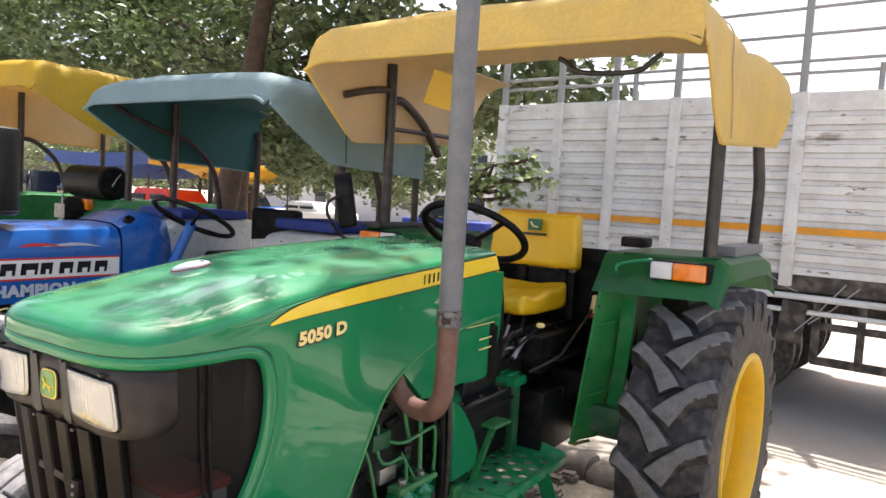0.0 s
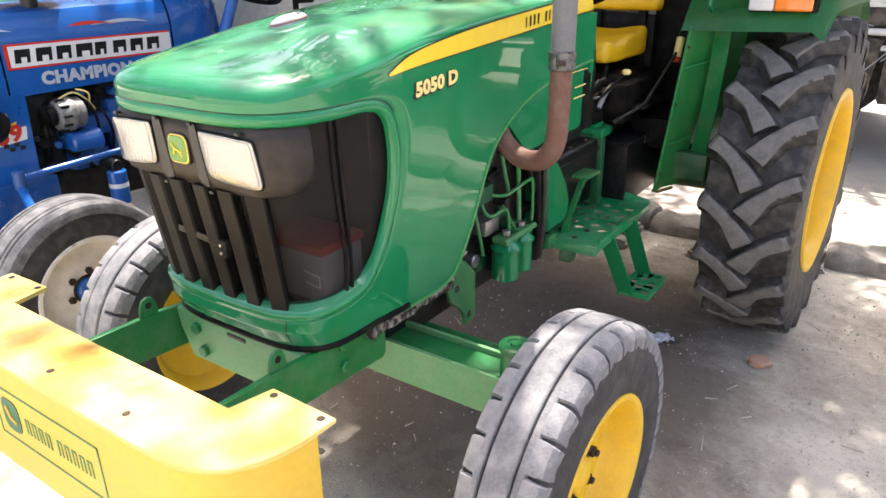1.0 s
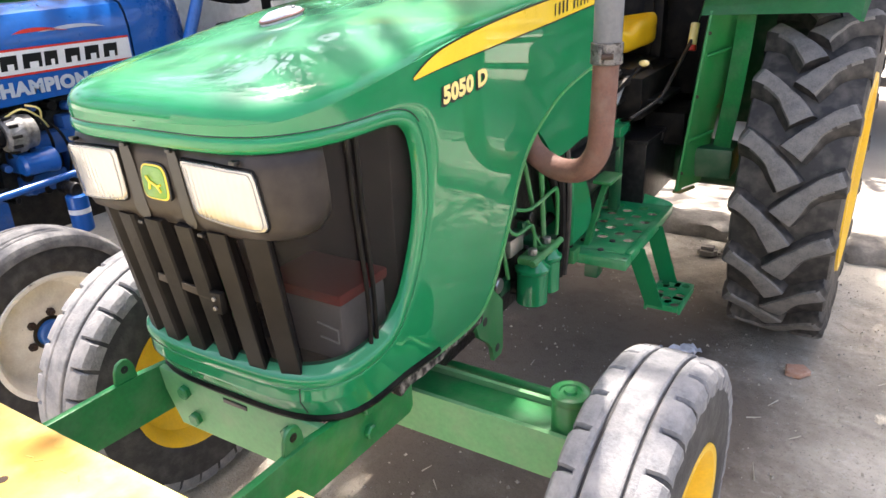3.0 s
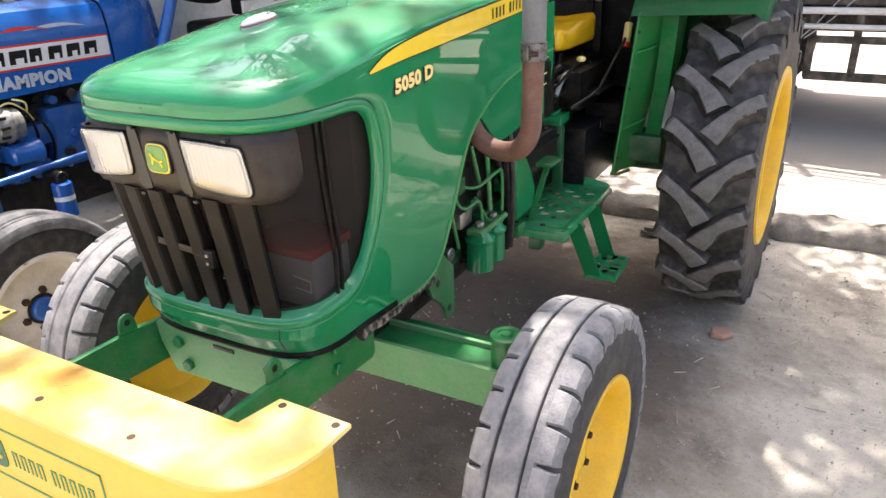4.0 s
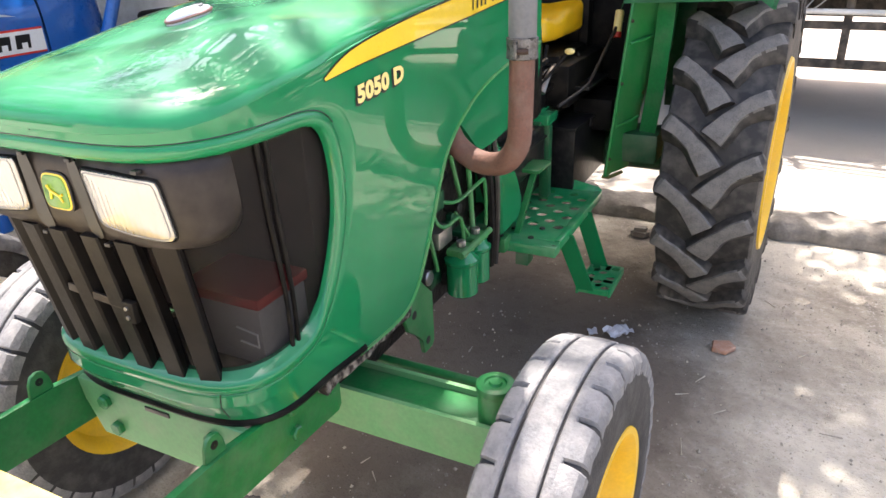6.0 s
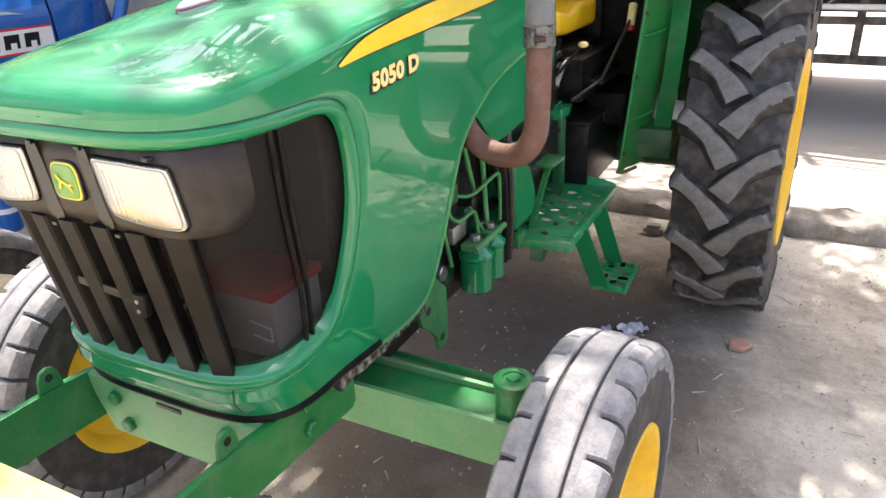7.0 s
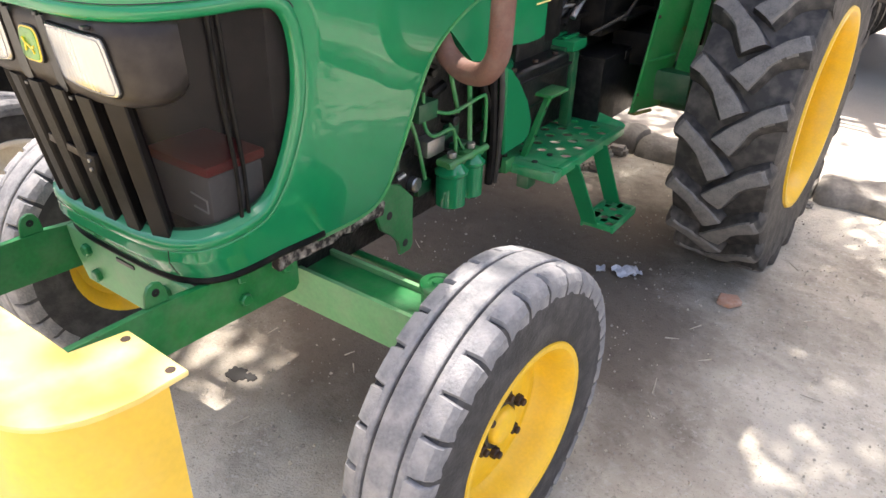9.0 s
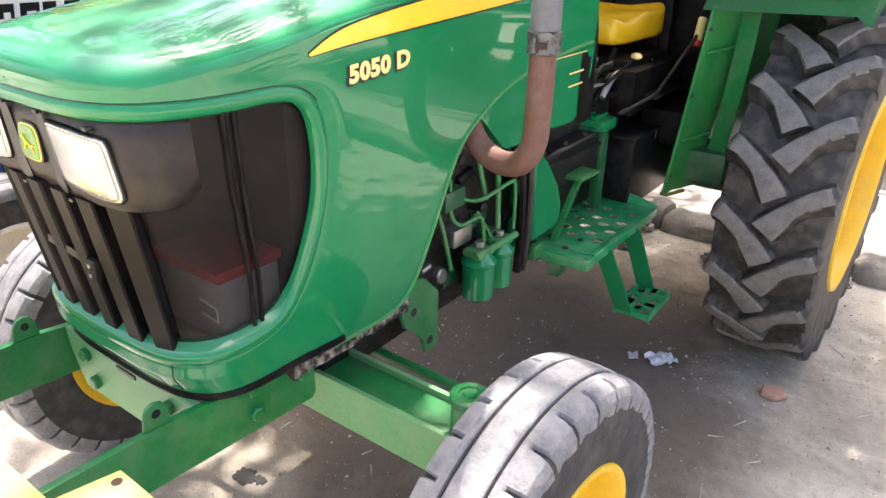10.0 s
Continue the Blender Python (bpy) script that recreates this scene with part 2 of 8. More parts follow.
def leaf_material(name, base):
    m = bpy.data.materials.new(name)
    m.use_nodes = True
    N, L = m.node_tree.nodes, m.node_tree.links.new
    b = N["Principled BSDF"]
    geo = N.new("ShaderNodeNewGeometry")
    ramp = N.new("ShaderNodeMapRange")
    ramp.inputs["To Min"].default_value, ramp.inputs["To Max"].default_value = 0.6, 1.7
    L(geo.outputs["Random Per Island"], ramp.inputs["Value"])
    hsv = N.new("ShaderNodeHueSaturation")
    hsv.inputs["Color"].default_value = (*base, 1)
    L(ramp.outputs[0], hsv.inputs["Value"])
    L(hsv.outputs[0], b.inputs["Base Color"])
    b.inputs["Roughness"].default_value = 0.45
    tr = N.new("ShaderNodeBsdfTranslucent")
    L(hsv.outputs[0], tr.inputs["Color"])
    mix = N.new("ShaderNodeMixShader")
    mix.inputs[0].default_value = 0.3
    L(b.outputs[0], mix.inputs[1])
    L(tr.outputs[0], mix.inputs[2])
    L(mix.outputs[0], N["Material Output"].inputs[0])
    return m


def cloth(key, amount=0.3):
    """Let thin tarpaulin pass some light."""
    nt = M[key].node_tree
    N, L = nt.nodes, nt.links.new
    b, out = N["Principled BSDF"], N["Material Output"]
    tr = N.new("ShaderNodeBsdfTranslucent")
    L(b.inputs["Base Color"].links[0].from_socket, tr.inputs["Color"])
    mix = N.new("ShaderNodeMixShader")
    mix.inputs[0].default_value = amount
    L(b.outputs[0], mix.inputs[1])
    L(tr.outputs[0], mix.inputs[2])
    L(mix.outputs[0], out.inputs[0])


for _k in ("canopy_gold", "canopy", "canopy_in", "teal", "tarp_blue"):
    cloth(_k, 0.35)
M["leaf"] = leaf_material("tree_leaf", (0.06, 0.10, 0.03))
M["leaf_far"] = leaf_material("far_leaf", (0.15, 0.19, 0.085))
M["leaf_shrub"] = leaf_material("shrub_leaf", (0.22, 0.28, 0.11))


def mesh_screen():
    """Perforated black grille sheet: tiny holes let the inside show faintly."""
    m = bpy.data.materials.new("grille_mesh")
    m.use_nodes = True
    N, L = m.node_tree.nodes, m.node_tree.links.new
    b = N["Principled BSDF"]
    b.inputs["Base Color"].default_value = (0.014, 0.011, 0.010, 1)
    b.inputs["Roughness"].default_value = 0.45
    b.inputs["Specular IOR Level"].default_value = 0.2
    tr = N.new("ShaderNodeBsdfTransparent")
    mix = N.new("ShaderNodeMixShader")
    mix.inputs[0].default_value = 0.34
    L(b.outputs[0], mix.inputs[1])
    L(tr.outputs[0], mix.inputs[2])
    L(mix.outputs[0], N["Material Output"].inputs[0])
    return m


def chips(key, dark, amount, scale, stretch):
    """Chipped paint, scratches and rust marks: small streaks with a shape of their own."""
    nt = M[key].node_tree
    N, L = nt.nodes, nt.links.new
    b = N["Principled BSDF"]
    old = b.inputs["Base Color"].links[0].from_socket
    co, mp = N.new("ShaderNodeTexCoord"), N.new("ShaderNodeMapping")
    mp.inputs["Scale"].default_value = stretch
    L(co.outputs["Object"], mp.inputs["Vector"])
    n, r, mx = N.new("ShaderNodeTexNoise"), N.new("ShaderNodeMapRange"), N.new("ShaderNodeMix")
    n.inputs["Scale"].default_value, n.inputs["Detail"].default_value, n.inputs["Roughness"].default_value = scale, 5.0, 0.6
    r.inputs["From Min"].default_value, r.inputs["From Max"].default_value, r.inputs["To Max"].default_value = amount, amount + 0.04, 0.85
    mx.data_type = "RGBA"
    L(mp.outputs[0], n.inputs["Vector"])
    L(n.outputs["Fac"], r.inputs["Value"])
    L(r.outputs[0], mx.inputs["Factor"])
    L(old, mx.inputs["A"])
    mx.inputs["B"].default_value = (*dark, 1)
    L(mx.outputs["Result"], b.inputs["Base Color"])


def smudge(key, at, size, colour, amount):
    """One ragged patch of rusty dirt."""
    nt = M[key].node_tree
    N, L = nt.nodes, nt.links.new
    b = N["Principled BSDF"]
    old = b.inputs["Base Color"].links[0].from_socket
    co, mp, ln = N.new("ShaderNodeTexCoord"), N.new("ShaderNodeMapping"), N.new("ShaderNodeVectorMath")
    mp.vector_type = "TEXTURE"
    mp.inputs["Location"].default_value, mp.inputs["Scale"].default_value = at, size
    ln.operation = "LENGTH"
    L(co.outputs["Object"], mp.inputs["Vector"])
    L(mp.outputs[0], ln.inputs[0])
    n, add, r, mx = N.new("ShaderNodeTexNoise"), N.new("ShaderNodeMath"), N.new("ShaderNodeMapRange"), N.new("ShaderNodeMix")
    n.inputs["Scale"].default_value, n.inputs["Detail"].default_value, n.inputs["Roughness"].default_value = 11.0, 7.0, 0.6
    add.operation = "MULTIPLY_ADD"
    add.inputs[1].default_value = 1.3
    L(co.outputs["Object"], n.inputs["Vector"])
    L(n.outputs["Fac"], add.inputs[0])
    L(ln.outputs["Value"], add.inputs[2])
    r.inputs["From Min"].default_value, r.inputs["From Max"].default_value = 0.95, 1.65
    r.inputs["To Min"].default_value, r.inputs["To Max"].default_value = amount, 0.0
    L(add.outputs[0], r.inputs["Value"])
    mx.data_type = "RGBA"
    L(r.outputs[0], mx.inputs["Factor"])
    L(old, mx.inputs["A"])
    mx.inputs["B"].default_value = (*colour, 1)
    L(mx.outputs["Result"], b.inputs["Base Color"])


chips("white_rim", (0.12, 0.09, 0.07), 0.68, 18.0, (1.0, 1.0, 1.0))
chips("truck", (0.07, 0.055, 0.045), 0.645, 8.0, (0.7, 1.0, 2.2))
chips("truck", (0.30, 0.26, 0.22), 0.62, 2.2, (0.5, 1.0, 2.0))
chips("yellow", (0.2, 0.14, 0.06), 0.74, 9.0, (1.0, 1.0, 1.0))
chips("green_old", (0.03, 0.03, 0.02), 0.70, 22.0, (1.0, 1.0, 1.0))
chips("green_step", (0.02, 0.02, 0.015), 0.68, 16.0, (1.0, 1.6, 1.0))
chips("green_fender", (0.12, 0.085, 0.02), 0.66, 9.0, (1.0, 1.0, 1.0))
chips("green_pale", (0.05, 0.05, 0.03), 0.71, 18.0, (1.0, 1.0, 1.0))
chips("clamp", (0.02, 0.018, 0.016), 0.56, 60.0, (1.0, 1.0, 1.0))
smudge("bumper_top", (-0.01, -0.755, 0.83), (0.27, 0.075, 0.05), (0.30, 0.145, 0.010), 0.9)
smudge("bumper_top", (-0.33, -0.78, 0.83), (0.10, 0.04, 0.05), (0.34, 0.18, 0.03), 0.4)
M["screen"] = mesh_screen()


def lamp_glass():
    """Fluted headlamp lens over a bright reflector."""
    m = bpy.data.materials.new("headlamp_lens")
    m.use_nodes = True
    N, L = m.node_tree.nodes, m.node_tree.links.new
    b = N["Principled BSDF"]
    b.inputs["Base Color"].default_value = (0.40, 0.395, 0.37, 1)
    b.inputs["Metallic"].default_value = 0.6
    b.inputs["Roughness"].default_value = 0.24
    b.inputs["Coat Weight"].default_value = 1.0
    b.inputs["Coat Roughness"].default_value = 0.03
    co = N.new("ShaderNodeTexCoord")
    wv = N.new("ShaderNodeTexWave")
    wv.inputs["Scale"].default_value, wv.inputs["Distortion"].default_value = 28.0, 0.4
    L(co.outputs["Object"], wv.inputs["Vector"])
    bp = N.new("ShaderNodeBump")
    bp.inputs["Strength"].default_value, bp.inputs["Distance"].default_value = 0.12, 0.004
    L(wv.outputs["Fac"], bp.inputs["Height"])
    L(bp.outputs[0], b.inputs["Normal"])
    return m


M["lamp"] = lamp_glass()
M["grit"] = material("grey_grit", (0.30, 0.275, 0.235), 0.95, scale=14, vary=0.35)
M["straw"] = material("dry_straw", (0.48, 0.43, 0.34), 0.85, scale=30, vary=0.2)


def ground_material():
    m = bpy.data.materials.new("dusty_asphalt")
    m.use_nodes = True
    N, L = m.node_tree.nodes, m.node_tree.links.new
    b = N["Principled BSDF"]
    b.inputs["Roughness"].default_value = 0.92
    b.inputs["Specular IOR Level"].default_value = 0.2
    co = N.new("ShaderNodeTexCoord")

    def noise_node(scale, detail=6.0, rough=0.55):
        n = N.new("ShaderNodeTexNoise")
        n.inputs["Scale"].default_value, n.inputs["Detail"].default_value, n.inputs["Roughness"].default_value = scale, detail, rough
        L(co.outputs["Object"], n.inputs["Vector"])
        return n.outputs["Fac"]

    def blend(fac, a, c):
        x = N.new("ShaderNodeMix")
        x.data_type = "RGBA"
        L(fac, x.inputs["Factor"])
        for s, v in (("A", a), ("B", c)):
            if isinstance(v, tuple):
                x.inputs[s].default_value = (*v, 1)
            else:
                L(v, x.inputs[s])
        return x.outputs["Result"]

    def span(v, lo, hi, to=1.0):
        r = N.new("ShaderNodeMapRange")
        r.inputs["From Min"].default_value, r.inputs["From Max"].default_value, r.inputs["To Max"].default_value = lo, hi, to
        L(v, r.inputs["Value"])
        return r.outputs[0]

    c = blend(span(noise_node(0.9), 0.35, 0.65), (0.46, 0.423, 0.345), (0.56, 0.52, 0.433))
    c = blend(span(noise_node(4.5, 8), 0.48, 0.7, 0.7), c, (0.57, 0.53, 0.44))
    c = blend(span(noise_node(2.2, 8), 0.55, 0.68, 0.55), c, (0.11, 0.092, 0.073))
    c = blend(span(noise_node(60, 4), 0.55, 0.66, 0.75), c, (0.55, 0.52, 0.46))
    c = blend(span(noise_node(95, 5, 0.7), 0.57, 0.72, 0.7), c, (0.07, 0.062, 0.05))
    c = blend(span(noise_node(13, 7, 0.65), 0.52, 0.70, 0.5), c, (0.24, 0.215, 0.18))
    # brown oily dirt where tractors stand, with the shade beneath them painted in
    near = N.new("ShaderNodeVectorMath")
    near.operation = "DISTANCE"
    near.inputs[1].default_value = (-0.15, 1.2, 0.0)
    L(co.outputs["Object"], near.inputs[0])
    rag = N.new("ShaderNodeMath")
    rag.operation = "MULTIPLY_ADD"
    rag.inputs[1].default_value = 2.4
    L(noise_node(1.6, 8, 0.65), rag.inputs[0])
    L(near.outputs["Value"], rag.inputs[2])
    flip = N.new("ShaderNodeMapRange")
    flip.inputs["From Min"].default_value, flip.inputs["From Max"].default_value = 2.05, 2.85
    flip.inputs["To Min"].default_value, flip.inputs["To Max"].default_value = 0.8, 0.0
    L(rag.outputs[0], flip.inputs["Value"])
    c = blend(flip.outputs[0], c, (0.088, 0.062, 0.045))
    # pale trampled earth beyond the kerb
    sep = N.new("ShaderNodeSeparateXYZ")
    L(co.outputs["Object"], sep.inputs[0])
    c = blend(span(sep.outputs["Y"], 2.8, 3.0, 0.9), c, (0.42, 0.38, 0.33))
    L(c, b.inputs["Base Color"])
    h = N.new("ShaderNodeMath")
    h.operation = "ADD"
    L(noise_node(25, 8), h.inputs[0])
    L(noise_node(140, 4), h.inputs[1])
    bp = N.new("ShaderNodeBump")
    bp.inputs["Strength"].default_value, bp.inputs["Distance"].default_value = 0.55, 0.012
    L(h.outputs[0], bp.inputs["Height"])
    L(bp.outputs[0], b.inputs["Normal"])
    return m


M["ground"] = ground_material()


# ---- building blocks ----
def pose_of(o):
    m = o.matrix_basis
    return pose_of(o.parent) @ o.matrix_parent_inverse @ m if o.parent else m


def finish(name, bm, mat, angle=38):
    bmesh.ops.recalc_face_normals(bm, faces=bm.faces)
    me = bpy.data.meshes.new(name)
    bm.to_mesh(me)
    bm.free()
    for x in mat if isinstance(mat, (list, tuple)) else [mat]:
        me.materials.append(x)
    me.polygons.foreach_set("use_smooth", [True] * len(me.polygons))
    me.set_sharp_from_angle(angle=radians(angle))
    return me


def part(name, bm, mat, parent, label="", angle=38):
    ob = new(name, finish(name, bm, mat, angle))
    if parent:
        ob.parent = parent
        ob.matrix_parent_inverse = pose_of(parent).inverted()
    if label:
        ob["label"] = label
    return ob


def thing(name, label, category, at=(0, 0, 0), group="", kind=""):
    ob = new(name)
    ob.empty_display_size = 0.1
    ob.location = at
    return tagged(ob, label, category, group, kind)


def solo(name, bm, mat, label, category, group="", kind="", angle=38):
    return tagged(part(name, bm, mat, None, angle=angle), label, category, group, kind)


def merge(bm, other):
    me = bpy.data.meshes.new("t")
    other.to_mesh(me)
    other.free()
    bm.from_mesh(me)
    bpy.data.meshes.remove(me)
    return bm


def box(lo, hi, bevel=0.006, turn=None, seg=2, mat=0, bm=None):
    """A box with rounded edges from corner lo to corner hi; turn: a matrix about its centre."""
    b = bmesh.new()
    lo, hi = Vector(lo), Vector(hi)
    c, s = (lo + hi) / 2, hi - lo
    bmesh.ops.create_cube(b, size=1, matrix=Matrix.Diagonal((*s, 1)))
    if bevel:
        bmesh.ops.bevel(b, geom=b.edges[:], offset=min(bevel, min(abs(v) for v in s) * 0.45), segments=seg, profile=0.6, affect="EDGES")
    bmesh.ops.transform(b, matrix=Matrix.Translation(c) @ (turn or Matrix()), verts=b.verts)
    for f in b.faces:
        f.material_index = mat
    return merge(bm, b) if bm else b


def rings(bm, loops, closed=True, caps=True, mat=0, wrap=False):
    """Skin successive loops of points."""
    vs = [[bm.verts.new(p) for p in loop] for loop in loops]
    n = len(vs[0])
    pairs = list(zip(vs, vs[1:])) + ([(vs[-1], vs[0])] if wrap else [])
    for a, b in pairs:
        for i in range(n if closed else n - 1):
            j = (i + 1) % n
            bm.faces.new((a[i], a[j], b[j], b[i])).material_index = mat
    if caps and closed and not wrap:
        bm.faces.new(vs[0][::-1]).material_index = mat
        bm.faces.new(vs[-1]).material_index = mat
    return vs


def smooth_path(pts, steps=6):
    pts = [Vector(p) for p in pts]
    out = []
    for i in range(len(pts) - 1):
        a, b = pts[max(i - 1, 0)], pts[i]
        c, d = pts[i + 1], pts[min(i + 2, len(pts) - 1)]
        for k in range(steps):
            t = k / steps
            out.append(0.5 * ((2 * b) + (c - a) * t + (2 * a - 5 * b + 4 * c - d) * t * t + (3 * b - a - 3 * c + d) * t ** 3))
    return out + [pts[-1]]


def tube(pts, r, seg=12, bm=None, curve=0, caps=True, mat=0, flat=1.0):
    """A round bar along points; r: one radius or one for each point."""
    bm = bm or bmesh.new()
    pts = smooth_path(pts, curve) if curve else [Vector(p) for p in pts]
    rr = r if isinstance(r, (list, tuple)) else [r] * len(pts)
    side = None
    loops = []
    for i, p in enumerate(pts):
        d = (pts[min(i + 1, len(pts) - 1)] - pts[max(i - 1, 0)]).normalized()
        if side is None:
            side = d.orthogonal().normalized()
        side = (side - d * side.dot(d)).normalized()
        up = d.cross(side)
        loops.append([p + (side * math.cos(a) + up * math.sin(a) * flat) * rr[i] for a in (2 * math.pi * k / seg for k in range(seg))])
    rings(bm, loops, caps=caps, mat=mat)
    return bm


def rod(a, b, r, seg=14, bm=None, bevel=0.15, mat=0):
    """A cylinder with softened rims."""
    a, b = Vector(a), Vector(b)
    e = min(r * bevel, (b - a).length * 0.3)
    d = (b - a).normalized()
    return tube([a, a + d * e * 0.01, a + d * e, b - d * e, b - d * e * 0.01, b], [0.001, r - e, r, r, r - e, 0.001], seg, bm, mat=mat, caps=False)


def lathe(profile, centre, axis="x", sign=1, seg=48, bm=None, mat=0, wrap=False):
    """Turn (along, radius) pairs about an axis through centre."""
    bm = bm or bmesh.new()
    cx, cy, cz = centre
    loops = []
    for k in range(seg):
        a = 2 * math.pi * k / seg
        c, s = math.cos(a), math.sin(a)
        if axis == "x":
            loops.append([(cx + sign * u, cy + r * c, cz + r * s) for u, r in profile])
        elif axis == "y":
            loops.append([(cx + r * c, cy + sign * u, cz + r * s) for u, r in profile])
        else:
            loops.append([(cx + r * c, cy + r * s, cz + sign * u) for u, r in profile])
    rings(bm, loops, closed=wrap, wrap=True, caps=False, mat=mat)
    return bm


def plate(poly, axis, at, thick, bevel=0.003, bm=None, mat=0):
    """A flat sheet with the outline poly (two coordinates), standing across the axis from at to at + thick."""
    b = bmesh.new()
    i = "xyz".index(axis)

    def put(p, w):
        q = list(p)
        q.insert(i, w)
        return q
    lo = [b.verts.new(put(p, at)) for p in poly]
    hi = [b.verts.new(put(p, at + thick)) for p in poly]
    b.faces.new(lo[::-1])
    b.faces.new(hi)
    n = len(poly)
    for k in range(n):
        b.faces.new((lo[k], lo[(k + 1) % n], hi[(k + 1) % n], hi[k]))
    if bevel:
        bmesh.ops.bevel(b, geom=[e for e in b.edges], offset=bevel, segments=1, affect="EDGES")
    for f in b.faces:
        f.material_index = mat
    return merge(bm, b) if bm else b


def perforated(x0, x1, y0, y1, z, thick, cell, r, bm=None):
    """A tread plate with round holes in staggered rows."""
    bm = bm or bmesh.new()
    nx, ny = max(1, round((x1 - x0) / cell)), max(1, round((y1 - y0) / cell))
    sx, sy = (x1 - x0) / nx, (y1 - y0) / ny
    K = 12
    for i in range(nx):
        for j in range(ny):
            cx, cy = x0 + (i + 0.5) * sx, y0 + (j + 0.5) * sy
            rr = r if (i + j) % 2 == 0 else 0.0
            for zz, up in ((z, True), (z - thick, False)):
                sq = [(cx + dx * sx / 2, cy + dy * sy / 2, zz) for dx, dy in ((1, 0), (1, 1), (0, 1), (-1, 1), (-1, 0), (-1, -1), (0, -1), (1, -1))]
                if not rr:
                    bm.faces.new([bm.verts.new(sq[k]) for k in (1, 3, 5, 7)])
                    continue
                ring = [(cx + rr * math.cos(k * math.pi / 4), cy + rr * math.sin(k * math.pi / 4), zz) for k in range(8)]
                a, c = [bm.verts.new(p) for p in sq], [bm.verts.new(p) for p in ring]
                for k in range(8):
                    bm.faces.new((a[k], a[(k + 1) % 8], c[(k + 1) % 8], c[k]))
            if rr:
                rings(bm, [[(cx + rr * math.cos(k * math.pi / 4), cy + rr * math.sin(k * math.pi / 4), zz) for k in range(8)] for zz in (z, z - thick)], caps=False)
    bmesh.ops.remove_doubles(bm, verts=bm.verts, dist=1e-5)
    return bm


def wobble(bm, amount, scale, seed=0.0):
    for v in bm.verts:
        v.co += noise.noise_vector(v.co * scale + Vector((seed, seed * 1.7, seed * 0.3))) * amount
    return bm


def letters(text, size, spacing=1.0, bold=0.0):
    """The text as a flat bmesh in x (along) and y (up), starting at the origin."""
    cu = bpy.data.curves.new("text", "FONT")
    cu.body, cu.size, cu.space_character, cu.offset, cu.resolution_u = text, size, spacing, bold, 3
    ob = bpy.data.objects.new("text", cu)
    scene.collection.objects.link(ob)
    me = bpy.data.meshes.new_from_object(ob)
    bpy.data.objects.remove(ob)
    bm = bmesh.new()
    bm.from_mesh(me)
    bpy.data.meshes.remove(me)
    return bm


# ---- the ground and its edge ----
def ground_z(x, y):
    near = max(0.0, 1 - (abs(x) / 12) ** 2) * max(0.0, 1 - (abs(y - 1) / 10) ** 2)
    return 0.012 * near * noise.noise(Vector((x * 0.9, y * 0.9, 0))) + 0.006 * near * noise.noise(Vector((x * 3, y * 3, 5))) - 0.004


def ground():
    bm = bmesh.new()
    xs = [-400, -120, -40, -16] + [-8 + 0.2 * i for i in range(71)] + [10, 20, 60, 150, 400]
    ys = [-400, -100, -30, -10] + [-4 + 0.2 * i for i in range(61)] + [12, 25, 60, 150, 400]
    grid = []
    for y in ys:
        row = []
        for x in xs:
            row.append(bm.verts.new((x, y, ground_z(x, y))))
        grid.append(row)
    for j in range(len(ys) - 1):
        for i in range(len(xs) - 1):
            bm.faces.new((grid[j][i], grid[j][i + 1], grid[j + 1][i + 1], grid[j + 1][i]))
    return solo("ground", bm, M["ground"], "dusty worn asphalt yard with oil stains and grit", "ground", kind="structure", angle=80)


ground()


def rough_block(lo, hi, amount, seed, cuts=3):
    bm = bmesh.new()
    lo, hi = Vector(lo), Vector(hi)
    bmesh.ops.create_cube(bm, size=1, matrix=Matrix.Translation((lo + hi) / 2) @ Matrix.Diagonal((*(hi - lo), 1)))
    bmesh.ops.bevel(bm, geom=bm.edges[:], offset=min(hi - lo) * 0.3, segments=2, affect="EDGES")
    bmesh.ops.subdivide_edges(bm, edges=[e for e in bm.edges if e.calc_length() > 0.07], cuts=cuts, use_grid_fill=True)
    return wobble(wobble(wobble(bm, amount, 5, seed), amount * 0.5, 17, seed), amount * 0.25, 45, seed)


def kerb():
    """Low broken concrete edging: long cast pieces with crumbled faces."""
    k = thing("kerb", "broken row of weathered concrete kerb stones", "kerb", (0, 2.85, 0), kind="structure")
    rnd = random.Random(4)
    x = -6.0
    prof = [(2.73, -0.06), (2.70, 0.0), (2.705, 0.05), (2.72, 0.085), (2.76, 0.105), (2.83, 0.112), (2.91, 0.108), (2.98, 0.09), (3.03, 0.05), (3.05, -0.06)]
    while x < 4.5:
        w, lift, shove = rnd.uniform(0.45, 1.05), rnd.uniform(-0.03, 0.02), rnd.uniform(-0.03, 0.03)
        bm = bmesh.new()
        loops = []
        n = int(w / 0.035)
        for i in range(n + 1):
            xx = x + (w - 0.012) * i / n
            end = 0.02 * (1 if i in (0, n) else 0)
            row = []
            for y, z in prof:
                p = Vector((xx, y, z))
                d = noise.noise_vector(p * 6) * 0.022 + noise.noise_vector(p * 19) * 0.014 + noise.noise_vector(p * 48) * 0.006
                row.append((xx + d.x * 0.5, y + shove + d.y + (end if y < 2.85 else -end), max(z + d.z * (1 if z > -0.05 else 0) + (lift - end if z > 0.03 else 0), -0.06)))
            loops.append(row)
        rings(bm, loops)
        part("stone", bm, M["concrete"], k, angle=50)
        x += w


